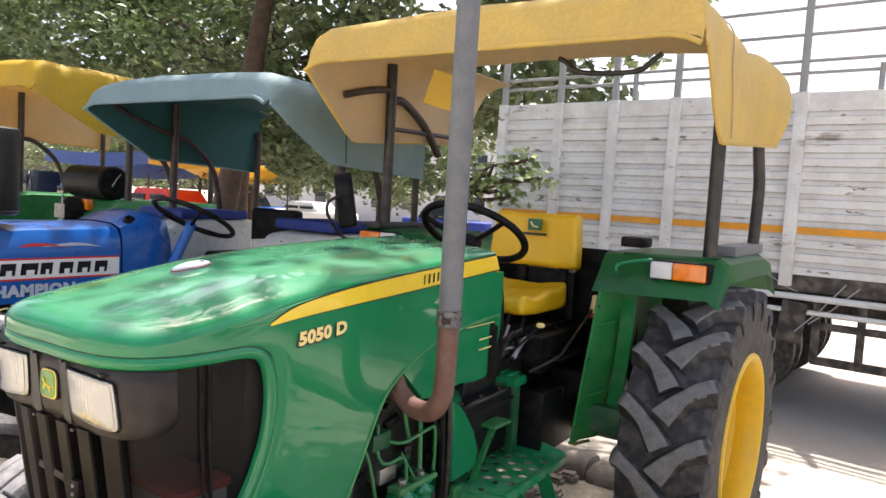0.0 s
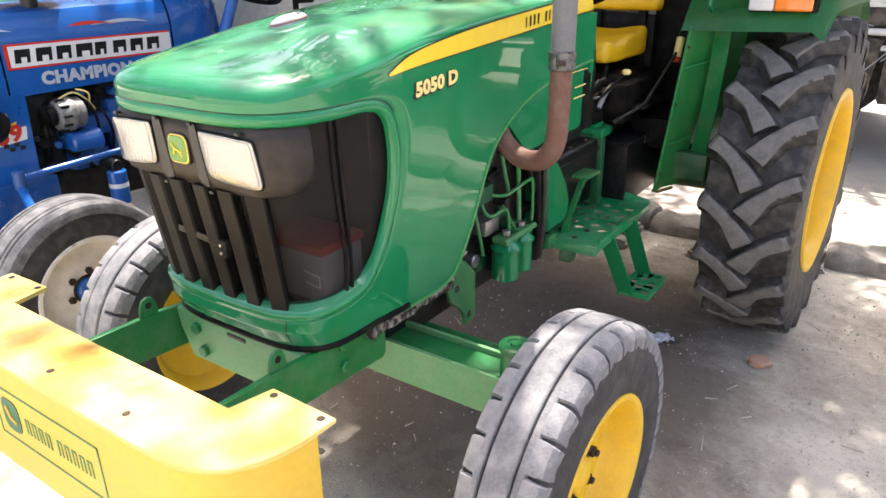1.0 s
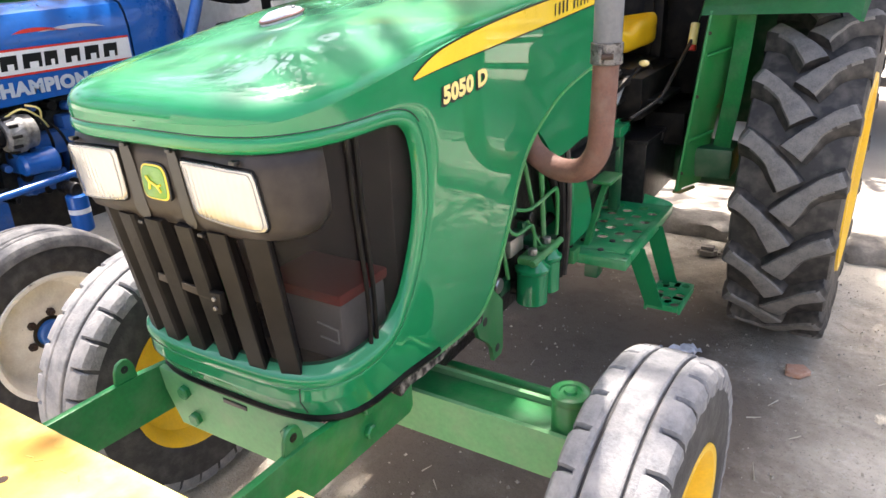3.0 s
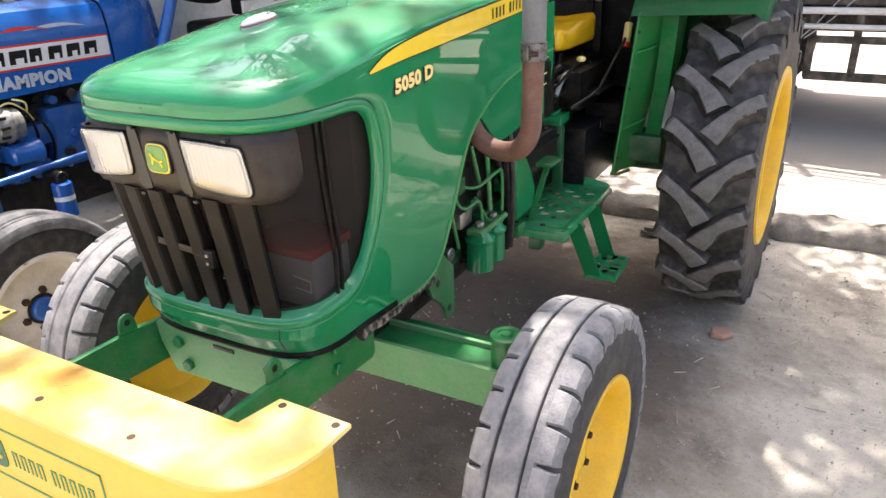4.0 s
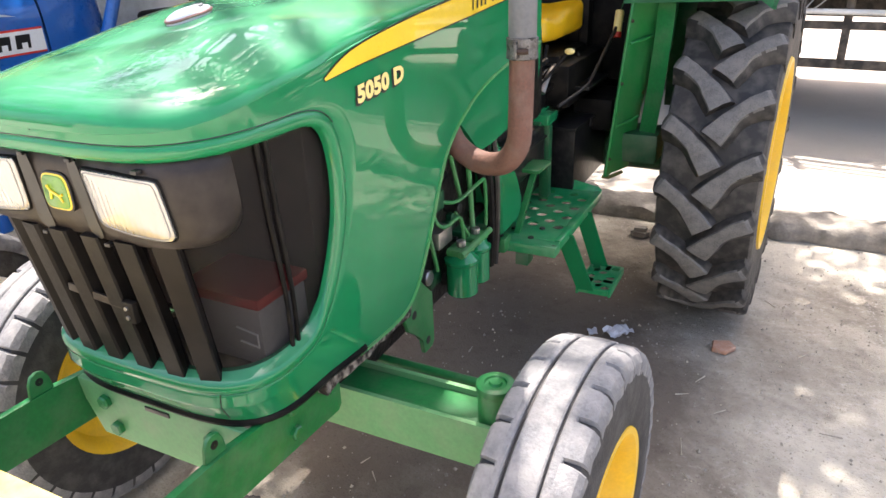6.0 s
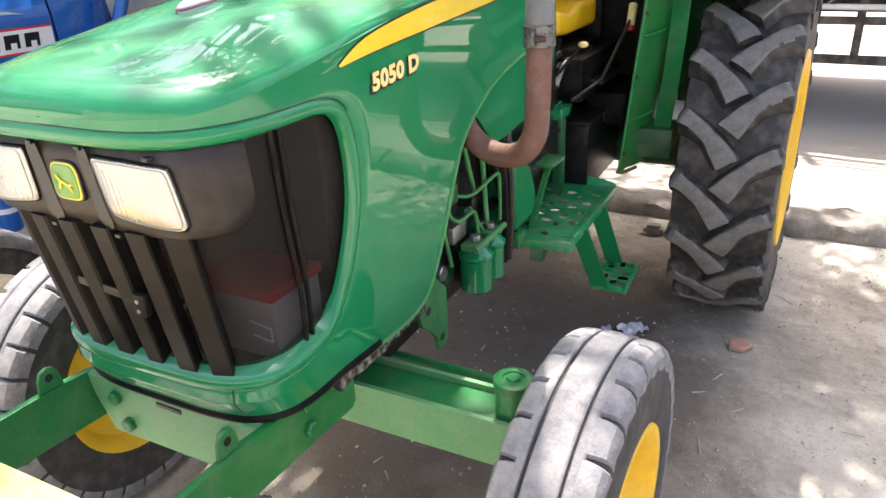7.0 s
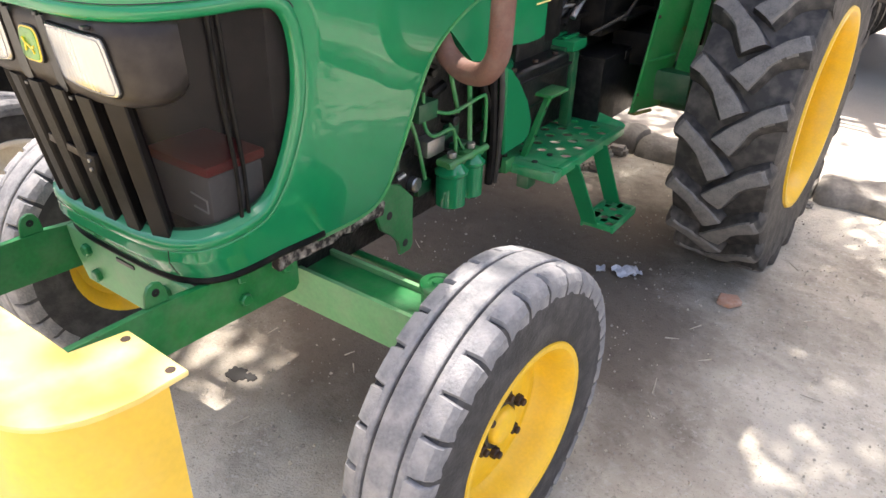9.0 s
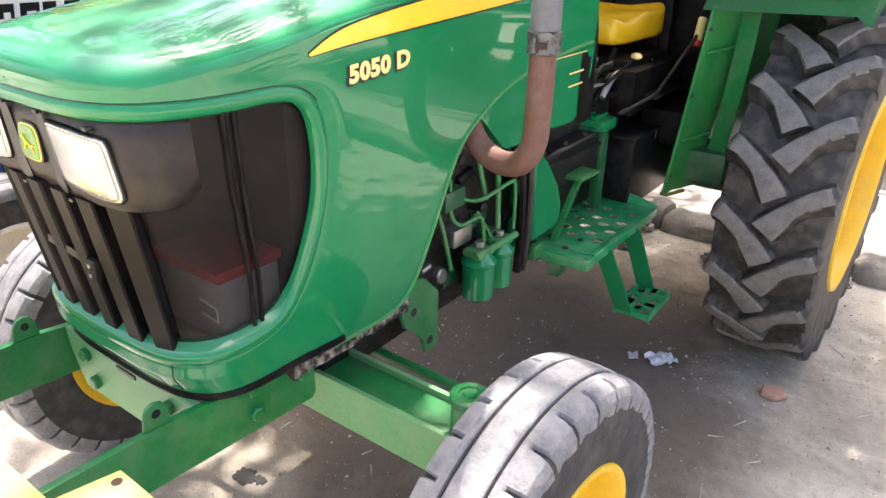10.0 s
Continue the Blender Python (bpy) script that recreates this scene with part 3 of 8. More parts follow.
# ---- the green tractor ----
CX = 0.02
A_FRONT, Y_SIDE = 0.285, -0.2
_tab = np.array([(math.sin(a) ** 0.5, math.cos(a) ** 0.5) for a in np.linspace(0, math.pi / 2, 400)])
_pts = _tab * (A_FRONT, 0.29)
_len = np.concatenate([[0], np.cumsum(np.hypot(*np.diff(_pts, axis=0).T))])
L0 = float(_len[-1])          # way round the nose from the middle to the flank


def front_depth(z):
    return float(np.interp(z, (0.74, 0.80, 0.86, 0.98, 1.15, 1.25, 1.34), (0.205, 0.238, 0.236, 0.243, 0.284, 0.294, 0.298)))


def flank(y, z):
    """Half-width of the bonnet behind the nose."""
    w = float(np.interp(y, (-0.2, -0.1, 0.1, 0.4, 0.9), (0.285, 0.294, 0.304, 0.314, 0.320)))
    low = max(0.0, (0.98 - z) / 0.25)
    return w - 0.018 * low * low - 0.10 * max(0.0, z - 1.30) ** 2


def skin(s, z, inset=0.0):
    """A point of the bonnet's flank, s metres round from the middle of the nose (left side: plus)."""
    side, s = (1, s) if s >= 0 else (-1, -s)
    if s <= L0:
        u = float(np.interp(s, _len, _tab[:, 0]))
        v = float(np.interp(s, _len, _tab[:, 1]))
        a = A_FRONT - 0.018 * max(0.0, (0.98 - z) / 0.25) ** 2 - 0.10 * max(0.0, z - 1.30) ** 2
        x, y = (a - inset) * u, Y_SIDE - (front_depth(z) - inset) * v
    else:
        y = Y_SIDE + s - L0
        x = flank(y, z) - inset
    return Vector((CX + side * x, y, z))


def s_of(y):
    """The way round at a given y of the flank."""
    if y >= Y_SIDE:
        return L0 + y - Y_SIDE
    v = (Y_SIDE - y) / 0.29
    return float(np.interp(v, _tab[::-1, 1], _len[::-1]))


def fold_z(y):
    return float(np.interp(y, (-0.52, -0.42, -0.2, 0.0, 0.3, 0.8, 0.95), (1.306, 1.314, 1.347, 1.384, 1.422, 1.462, 1.468)))


def crown_z(y):
    return float(np.interp(y, (-0.5, -0.4, -0.3, -0.15, 0.0, 0.3, 0.7, 0.95), (1.335, 1.370, 1.396, 1.427, 1.446, 1.472, 1.490, 1.49)))


def resample(pts, n):
    pts = np.array(pts, float)
    d = np.concatenate([[0], np.cumsum(np.hypot(*np.diff(pts, axis=0).T))])
    t = np.linspace(0, d[-1], n)
    return np.stack([np.interp(t, d, pts[:, 0]), np.interp(t, d, pts[:, 1])], 1)


def soft_curve(pts, n, rounds=3):
    """Chaikin-smoothed polyline, evenly resampled."""
    p = [np.array(q, float) for q in pts]
    for _ in range(rounds):
        q = [p[0]]
        for a, b in zip(p, p[1:]):
            q += [a * 0.75 + b * 0.25, a * 0.25 + b * 0.75]
        p = q + [p[-1]]
    return resample(p, n)


OPEN = [(0, 1.268), (0.25, 1.266), (0.40, 1.262), (s_of(-0.195), 1.263), (s_of(-0.149), 1.245), (s_of(-0.134), 1.17), (s_of(-0.139), 1.08), (s_of(-0.173), 0.98), (s_of(-0.226), 0.882), (s_of(-0.31), 0.860), (0.22, 0.852), (0, 0.850)]
BACK = [(s_of(-0.10), 0.742), (s_of(0.06), 0.742), (s_of(0.125), 0.775), (s_of(0.19), 0.92), (s_of(0.265), 1.07), (s_of(0.33), 1.13), (s_of(0.45), 1.19), (s_of(0.60), 1.222), (s_of(0.80), 1.245), (s_of(0.905), 1.25)]


def bonnet(tractor):
    n = 150
    inner = soft_curve(OPEN, n)
    rim = []
    for i in range(n):
        d = inner[min(i + 1, n - 1)] - inner[max(i - 1, 0)]
        d /= np.hypot(*d)
        rim.append(inner[i] + 0.027 * np.array([-d[1], d[0]]))
    rim = np.array(rim)
    rim[0, 0] = rim[-1, 0] = 0
    top = [(s_of(y), fold_z(y)) for y in np.linspace(-0.49, 0.80, 24)]
    outer = [(0, 1.306)] + top + [(s_of(0.87), 1.40), (s_of(0.905), 1.30)] + BACK[::-1] + [(s_of(-0.3), 0.752), (0.25, 0.758), (0, 0.762)]
    # pair the outer line with the inner one by hand-set knots, so that the strips do not twist
    outer = np.array(outer)
    d = np.concatenate([[0], np.cumsum(np.hypot(*np.diff(outer, axis=0).T))])
    di = np.concatenate([[0], np.cumsum(np.hypot(*np.diff(inner, axis=0).T))])

    def near(line, dist, p):
        return dist[np.argmin(np.hypot(*(line - np.array(p)).T))]
    ki = [0, near(inner, di, (0.40, 1.262)), near(inner, di, (s_of(-0.15), 1.24)), near(inner, di, (s_of(-0.14), 1.12)), near(inner, di, (s_of(-0.2), 0.93)), near(inner, di, (s_of(-0.3), 0.865)), di[-1]]
    ko = [0, near(outer, d, (0.40, 1.318)), near(outer, d, (s_of(0.80), 1.462)), near(outer, d, (s_of(0.45), 1.19)), near(outer, d, (s_of(0.125), 0.775)), near(outer, d, (s_of(-0.2), 0.745)), d[-1]]
    to = np.interp(di, ki, ko)
    out = np.stack([np.interp(to, d, outer[:, 0]), np.interp(to, d, outer[:, 1])], 1)
    cols = 22
    hood = None
    bm = bmesh.new()
    for side in (1, -1):
        loops = []
        for i in range(n):
            low = max(0.0, min(1.0, (0.93 - inner[i, 1]) / 0.06))
            row = [skin(side * inner[i, 0], inner[i, 1] + 0.012 * low, 0.018 + 0.010 * low), skin(side * inner[i, 0], inner[i, 1], 0.004)]
            for k, (f, ins) in enumerate(((0.2, -0.0015), (0.5, -0.0028), (0.84, -0.0018), (0.94, 0.0012), (1.0, 0.0))):
                p = inner[i] * (1 - f) + rim[i] * f
                row.append(skin(side * p[0], p[1], ins))
            for k in range(1, cols + 1):
                f = k / cols
                p = rim[i] * (1 - f) + out[i] * f
                row.append(skin(side * p[0], p[1], 0.0))
            row.append(skin(side * out[i, 0], out[i, 1], 0.012))
            loops.append(row)
        rings(bm, loops, closed=False, caps=False)
    bmesh.ops.remove_doubles(bm, verts=bm.verts, dist=2e-4)
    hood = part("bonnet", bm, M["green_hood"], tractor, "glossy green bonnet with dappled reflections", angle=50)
    # the crowned top
    bm = bmesh.new()
    loops = []
    ss = [(-1, y) for y in np.linspace(0.86, -0.2, 22)] + [(0, s) for s in np.linspace(-L0, L0, 61)[1:-1]] + [(1, y) for y in np.linspace(-0.2, 0.86, 22)]
    for side, v in ss:
        if side:
            e = skin(side * s_of(v), fold_z(v))
            yc = v
        else:
            e = skin(v, fold_z(skin(v, 1.33).y))
            yc = -0.22 + (e.y + 0.2) * 0.55
        c = Vector((CX, yc, crown_z(max(yc, -0.4))))
        row = [skin(side * s_of(v) if side else v, e.z - 0.004, 0.006)]
        for k in range(0, 15):
            a = k / 14 * math.pi / 2
            h, g = 1 - math.cos(a) ** (2 / 2.2), math.sin(a) ** (2 / 2.2)
            p = Vector((e.x + (c.x - e.x) * h, e.y + (c.y - e.y) * h, e.z + (c.z - e.z) * g))
            t = abs(p.x - CX) / 0.3
            p.z += 0.006 * math.exp(-((t - 0.45) / 0.12) ** 2) * min(1, max(0, (p.y + 0.45) / 0.3))
            row.append(p)
        loops.append(row)
    rings(bm, loops, closed=False, caps=False)
    bmesh.ops.remove_doubles(bm, verts=bm.verts, dist=1e-3)
    inside = [v for v in bm.verts if not v.is_boundary and v.co.z > 1.36]
    for _ in range(12):
        bmesh.ops.smooth_vert(bm, verts=inside, factor=0.5, use_axis_x=True, use_axis_y=True, use_axis_z=True)
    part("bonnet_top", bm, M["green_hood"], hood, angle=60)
    # black parting line under the crown and rubber lip under the chin
    for side in (1, -1):
        part("seam", tube([skin(side * a, b + 0.001, 0.0005) for a, b in rim[:60]], 0.0013, 5), M["decal_black"], hood)
        sc = float(np.interp(0.205, _tab[:, 0] * A_FRONT, _len))
        part("chin_seam", tube([skin(side * sc, z, 0.0003) for z in np.linspace(0.765, 0.848, 8)], 0.0014, 5), M["decal_black"], hood)
    part("rubber_lip", tube([skin(s, 0.750, 0.003) for s in np.linspace(-L0 - 0.12, L0 + 0.12, 70)], 0.010, 8), M["black"], hood, "black rubber edging under the nose")
    # raised oval emblem, domed, with a dark slot and a reddish rim
    def crest_at(a, q, lift):
        y = -0.130 + 0.054 * q * math.sin(a)
        return Vector((CX - 0.010 + 0.023 * q * math.cos(a), y, crown_z(y) + lift))
    turn = np.linspace(0, 2 * math.pi, 32, endpoint=False)
    b = bmesh.new()
    rings(b, [[crest_at(a, q, z) for a in turn] for q, z in ((1.0, -0.004), (1.0, 0.006), (0.93, 0.010), (0.7, 0.0135), (0.4, 0.0155), (0.1, 0.016))])
    crest = part("crest", b, M["decal_silver"], hood, "silvery white oval emblem on the bonnet top", angle=50)
    part("crest_border", tube([crest_at(a, 1.02, 0.004) for a in (*turn, 0.0)], 0.0028, 6), M["crest_rim"], crest)
    part("crest_slot", tube([crest_at(a, 0.62, 0.0138) for a in np.linspace(0.5, 2.4, 12)], 0.0032, 6), M["pipe"], crest)
    # raised lip along the rear edge of the flank
    for side in (1, -1):
        q = soft_curve(BACK, 60)
        part("edge_lip", tube([skin(side * a, b, -0.001) for a, b in q], 0.0045, 6), M["green_light"], hood)
    return hood


def on_flank(bm, side, lift=0.0015):
    """Lay a flat bmesh (x: towards the rear as y, y: height) on the bonnet's flank."""
    for v in bm.verts:
        v.co = skin(side * s_of(v.co.x), v.co.y, -lift - v.co.z)
    return bm


def strip_mesh(upper, lower):
    bm = bmesh.new()
    rings(bm, [[(a[0], a[1], 0), *[((a[0] * (1 - f) + b[0] * f), (a[1] * (1 - f) + b[1] * f), 0) for f in (0.33, 0.67)], (b[0], b[1], 0)] for a, b in zip(upper, lower)], closed=False, caps=False)
    return bm


def decals(hood):
    for side in (1, -1):
        up = soft_curve([(-0.143, 1.332), (-0.09, 1.361), (-0.01, 1.380), (0.17, 1.405), (0.45, 1.430), (0.86, 1.460)], 60, 2)
        lo = soft_curve([(-0.140, 1.328), (-0.05, 1.340), (0.17, 1.358), (0.45, 1.379), (0.885, 1.412)], 60, 2)
        ctr = (up + lo) / 2
        part("stripe_border", on_flank(strip_mesh(ctr + (up - ctr) * 1.09 + [-0.0008, 0.0016], ctr + (lo - ctr) * 1.09 - [0.0008, 0.0016]), side, 0.001), M["decal_black"], hood)
        st = part("stripe", on_flank(strip_mesh(up, lo), side, 0.0022), M["decal_yellow"], hood, "yellow swoosh decal with a dark outline")
        # maker's mark as plain dark bars
        for k, w in enumerate((0.007, 0.010, 0.010, 0.010, 0, 0.011, 0.008, 0.008, 0.010, 0.008)):
            if w:
                x0 = 0.43 + k * 0.023
                zb = float(np.interp(x0, lo[:, 0], lo[:, 1])) + 0.010
                b = strip_mesh([(x0, zb + 0.028), (x0 + w, zb + 0.029)], [(x0 - 0.002, zb), (x0 + w - 0.002, zb + 0.001)])
                part("mark", on_flank(b, side, 0.0034), M["decal_black"], hood)
        for txt, size, x0, z0, sk in (("5050 D", 0.041, -0.056, 1.272, 0.115),):
            for mat, lift, dx, dz, bold in ((M["decal_black"], 0.002, -0.0030, -0.0028, 0.0042), (M["decal_cream"], 0.0032, 0, 0, 0.0022)):
                b = letters(txt, size, 1.05, bold)
                if side < 0:
                    for v in b.verts:
                        v.co.x = 0.17 - v.co.x
                for v in b.verts:
                    v.co = Vector((x0 + dx + v.co.x * 1.25, z0 + dz + v.co.y * 1.05 + v.co.x * sk + 0.0, 0))
                part("model_number", on_flank(b, side, lift), mat, hood, "cream model number with black shadow")


def rear_cowl(tractor):
    """The side panel behind the bonnet's curved edge, and the dashboard cowl."""
    for side in (1, -1):
        poly = soft_curve([(0.27, 1.165), (0.335, 1.152), (0.36, 1.142), (0.47, 1.04), (0.49, 1.030), (0.575, 1.031), (0.68, 1.045), (0.74, 1.035), (0.86, 1.035), (0.905, 1.08), (0.94, 1.2), (0.935, 1.30)], 60, 1)
        bm = bmesh.new()
        rings(bm, [[skin(side * s_of(a), b + (1.40 - b) * f, 0.009) for f in (0, 0.15, 0.4, 0.7, 1.0)] + [skin(side * s_of(a), 1.40, 0.03)] for a, b in poly], closed=False, caps=False)
        bm2 = bmesh.new()
        rings(bm2, [[skin(side * s_of(a), b, 0.009), skin(side * s_of(a), b, 0.03)] for a, b in poly], closed=False, caps=False)
        merge(bm, bm2)
        p = part("side_panel", bm, M["green"], tractor, "green engine side panel")
        for zz in (1.175, 1.14):
            part("lettering_bar", strip_on(side, 0.79, 0.875, zz + 0.002, zz - 0.003, 0.02), M["decal_cream"], p)
        part("lettering_line", strip_on(side, 0.70, 0.885, 1.226, 1.223, 0.012), M["decal_cream"], p)
    bm = bmesh.new()
    loops = []
    for y, k, top in ((0.86, 1.0, 1.478), (0.92, 1.0, 1.475), (0.98, 0.97, 1.455), (1.02, 0.9, 1.42), (1.03, 0.8, 1.38)):
        w = 0.312 * k
        loops.append([(CX + w * math.copysign(abs(math.cos(a)) ** 0.4, math.cos(a)), y, 1.02 + (top - 1.02) * abs(math.sin(a)) ** 0.4) for a in np.linspace(0, math.pi, 25)])
    rings(bm, loops, closed=False, caps=False)
    bm.faces.new([bm.verts.new(p) for p in loops[-1]])
    part("dashboard", bm, M["black"], tractor, "black dashboard cowl")


def strip_on(side, y0, y1, z1, z0, slope):
    bm = strip_mesh([(y, z1 + (y - y0) * slope) for y in np.linspace(y0, y1, 6)], [(y, z0 + (y - y0) * slope) for y in np.linspace(y0, y1, 6)])
    for v in bm.verts:
        v.co = skin(side * s_of(v.co.x), v.co.y, 0.0065)
    return bm


def bezel_inset(s):
    """How far the lamp surround lies inside the nose's outline: flatter than the nose itself."""
    return 0.017 * max(0.0, 1 - (abs(s) / 0.21) ** 2) - 0.006 * min(1.0, abs(s) / 0.21)


def grille(tractor):
    # perforated sheets round the nose
    bm = bmesh.new()
    zs = np.linspace(0.845, 1.275, 10)
    rings(bm, [[skin(s, z, 0.022) for z in zs] for s in np.linspace(-L0 - 0.09, L0 + 0.09, 81)], closed=False, caps=False)
    g = part("grille", bm, M["screen"], tractor, "dark perforated radiator grille", angle=60)
    # upright slats over the middle of the nose: straight flat bars
    for s, w in ((-0.268, 0.030), (-0.196, 0.040), (-0.120, 0.042), (-0.044, 0.042), (0.036, 0.042), (0.116, 0.044), (0.192, 0.046)):
        b = bmesh.new()
        loops = []
        for f in np.linspace(0, 1, 5):
            pts = []
            for ds, ins in ((-w / 2 - 0.002, 0.030), (-w / 2, 0.004), (-w / 2 + 0.003, 0.0), (w / 2 - 0.003, 0.0), (w / 2, 0.004), (w / 2 + 0.002, 0.030)):
                pts.append(skin(s + ds, 0.846, ins + 0.006).lerp(skin(s + ds, 1.128, ins + 0.004), f))
            loops.append(pts)
        rings(b, loops)
        part("slat", b, M["slat"], g, angle=25)
    # side uprights
    for side in (1, -1):
        for s in (0.392, 0.414):
            part("upright", tube([skin(side * s, z, 0.018) for z in np.linspace(0.86, 1.265, 14)], 0.0045, 8), M["black"], g)
    # hood-shaped bezel round the two lamps
    b = bmesh.new()
    loops = []
    S = np.linspace(-0.335, 0.335, 61)
    for s in S:
        e = (abs(s) / 0.335) ** 12
        zb = 1.122 + 0.035 * e - 0.006 * (abs(s) / 0.335)
        zt = 1.272
        out = bezel_inset(s) + 0.016 * e
        loops.append([skin(s, zb + 0.006, 0.034), skin(s, zb, max(out, 0.012) + 0.004), skin(s, zb + 0.012, out), skin(s, zb + 0.03, out - 0.003), skin(s, 1.20, out - 0.003), skin(s, zt - 0.03, out - 0.001), skin(s, zt - 0.008, out + 0.006), skin(s, zt, out + 0.02)])
    rings(b, loops, closed=False, caps=False)
    bez = part("lamp_bezel", b, M["bezel"], tractor, "brown-black plastic headlamp surround", angle=50)
    for side in (1, -1):
        # recess, reflector and lens
        x0, x1, z0, z1 = 0.083, 0.216, 1.149, 1.251

        def at(x, z, out):
            s = float(np.interp(x, _tab[:, 0] * A_FRONT, _len))
            return skin(side * s, z, bezel_inset(s) + 0.010 - out)
        rim = soft_curve([((x0 + x1) / 2, z1), (x1 - 0.014, z1 - 0.004), (x1 - 0.002, z1 - 0.006), (x1, z1 - 0.02), (x1 + 0.004, z0 + 0.012), (x1 + 0.003, z0), (x1 - 0.01, z0 - 0.002), (x0 + 0.02, z0 + 0.008), (x0 + 0.006, z0 + 0.012), (x0 + 0.002, z0 + 0.026), (x0 - 0.002, z1 - 0.012), (x0 - 0.001, z1), (x0 + 0.012, z1), ((x0 + x1) / 2, z1)], 56, 2)
        b = bmesh.new()
        c = rim.mean(0)
        loops = [[at(*(c + (p - c) * k), o) for p in rim[:-1]] for k, o in ((1.02, 0.008), (1.02, 0.015), (0.99, 0.0185), (0.94, 0.0195), (0.6, 0.0205), (0.2, 0.021))]
        rings(b, loops, caps=False)
        b.faces.new([b.verts.new(p) for p in loops[-1]])
        lamp = part("headlamp", b, M["lamp"], tractor, "fluted rectangular headlamp")
        b = bmesh.new()
        rings(b, [[at(*(c + (p - c) * k), o) for p in rim[:-1]] for k, o in ((1.05, 0.006), (1.05, 0.0155), (1.03, 0.0165), (1.02, 0.012))], caps=False)
        part("lamp_rim", b, M["black"], lamp)
        part("lens_edge", tube([at(*(c + (p - c) * 0.93), 0.0197) for p in rim], 0.0007, 5), M["pipe"], lamp)
        # dark slot beside the lamp
        b = bmesh.new()
        sl = soft_curve([(0.062, 1.268), (0.074, 1.262), (0.074, 1.18), (0.080, 1.135), (0.060, 1.122), (0.044, 1.135), (0.046, 1.18), (0.046, 1.262), (0.062, 1.268)], 30, 2)
        b.faces.new([b.verts.new(at(p[0], p[1], 0.0142)) for p in sl[:-1]])
        part("slot", b, M["decal_black"], bez)
        for cx, cz in ((0.058, 1.262), (0.192, 1.258), (0.078, 1.118)):
            p = at(cx, cz, 0.013)
            part("clip", box(p - Vector((0.006, 0.006, 0.003)), p + Vector((0.006, 0.006, 0.003)), 0.001), M["decal_black"], bez)
    # enamel badge with a plain zigzag device
    cz = 1.203
    ring = [(0.034 * math.copysign(abs(math.cos(a)) ** 0.45, math.cos(a)) * (1 - 0.08 * math.sin(a)), 0.033 * math.copysign(abs(math.sin(a)) ** 0.5, math.sin(a))) for a in np.linspace(0, 2 * math.pi, 36, endpoint=False)]
    y0 = skin(0, cz, bezel_inset(0) - 0.003).y

    def disc(k, o0, o1):
        b = bmesh.new()
        rings(b, [[(CX + x * k * f, y0 - o, cz + z * k * f) for x, z in ring] for f, o in ((1, o0), (1, o1 - 0.001), (0.96, o1))])
        return b
    badge = part("badge", disc(1.0, -0.01, 0.006), M["decal_black"], tractor, "green and yellow enamel badge")
    part("badge_border", disc(0.92, 0.0, 0.0075), M["decal_yellow"], badge)
    part("badge_field", disc(0.84, 0.0, 0.009), M["badge_green"], badge)
    for a, c in (((-0.016, 0.010), (-0.010, 0.002)), ((-0.010, 0.002), (0.010, -0.006)), ((0.010, -0.006), (0.018, -0.002)), ((-0.009, 0.0), (-0.012, -0.012)), ((0.009, -0.006), (0.016, -0.015))):
        part("device", tube([(CX + a[0], y0 - 0.0095, cz + a[1]), (CX + c[0], y0 - 0.0095, cz + c[1])], 0.0022, 6), M["decal_yellow"], badge)
    # latch across the slats
    b = box((-0.085, 0, -0.008), (0.055, 0.005, 0.008), 0.002)
    bmesh.ops.transform(b, matrix=Matrix.Translation((CX - 0.002, skin(0.02, 0.996, -0.006).y, 0.996)) @ pose(0, 0, 0, 0, 5, 0), verts=b.verts)
    latch = part("latch", b, M["bezel"], tractor, "plastic bonnet latch strap")
    c = skin(0.066, 0.986, -0.008)
    part("catch", box(c - Vector((0.014, 0.008, 0.02)), c + Vector((0.014, 0.006, 0.02)), 0.003), M["black"], latch)
    for dz in (0.009, -0.009):
        part("screw", rod(c + Vector((0, -0.012, dz)), c + Vector((0, 0, dz)), 0.004, 8), M["steel"], latch)
    # inside: grey and red case added for the shape there, and radiator core
    part("battery", box((CX + 0.06, -0.335, 0.845), (CX + 0.24, -0.20, 0.962), 0.008), M["case_grey"], tractor, "grey case behind the grille")
    part("battery_lid", box((CX + 0.055, -0.34, 0.963), (CX + 0.245, -0.195, 0.985), 0.006), M["case_red"], tractor, "red lid of the case behind the grille")
    part("battery_strap", tube([(CX + 0.185, -0.3385, 0.920), (CX + 0.232, -0.3385, 0.913), (CX + 0.232, -0.3385, 0.887), (CX + 0.19, -0.3385, 0.892)], 0.0022, 5), M["white"], tractor, "bent white wire on the grey case")
    part("radiator", box((CX - 0.25, -0.17, 0.80), (CX + 0.25, -0.10, 1.38), 0.01), M["steel_black"], tractor, "dark radiator core")


def ring_of(me, name, parent, centre, n, phase):
    """n alike pieces on one mesh, set round an axle along x."""
    for k in range(n):
        ob = new(name, me)
        ob.parent = parent
        ob.matrix_parent_inverse = pose_of(parent).inverted()
        ob.matrix_basis = Matrix.Translation(centre) @ Matrix.Rotation(-2 * math.pi * (k + phase) / n, 4, "X")


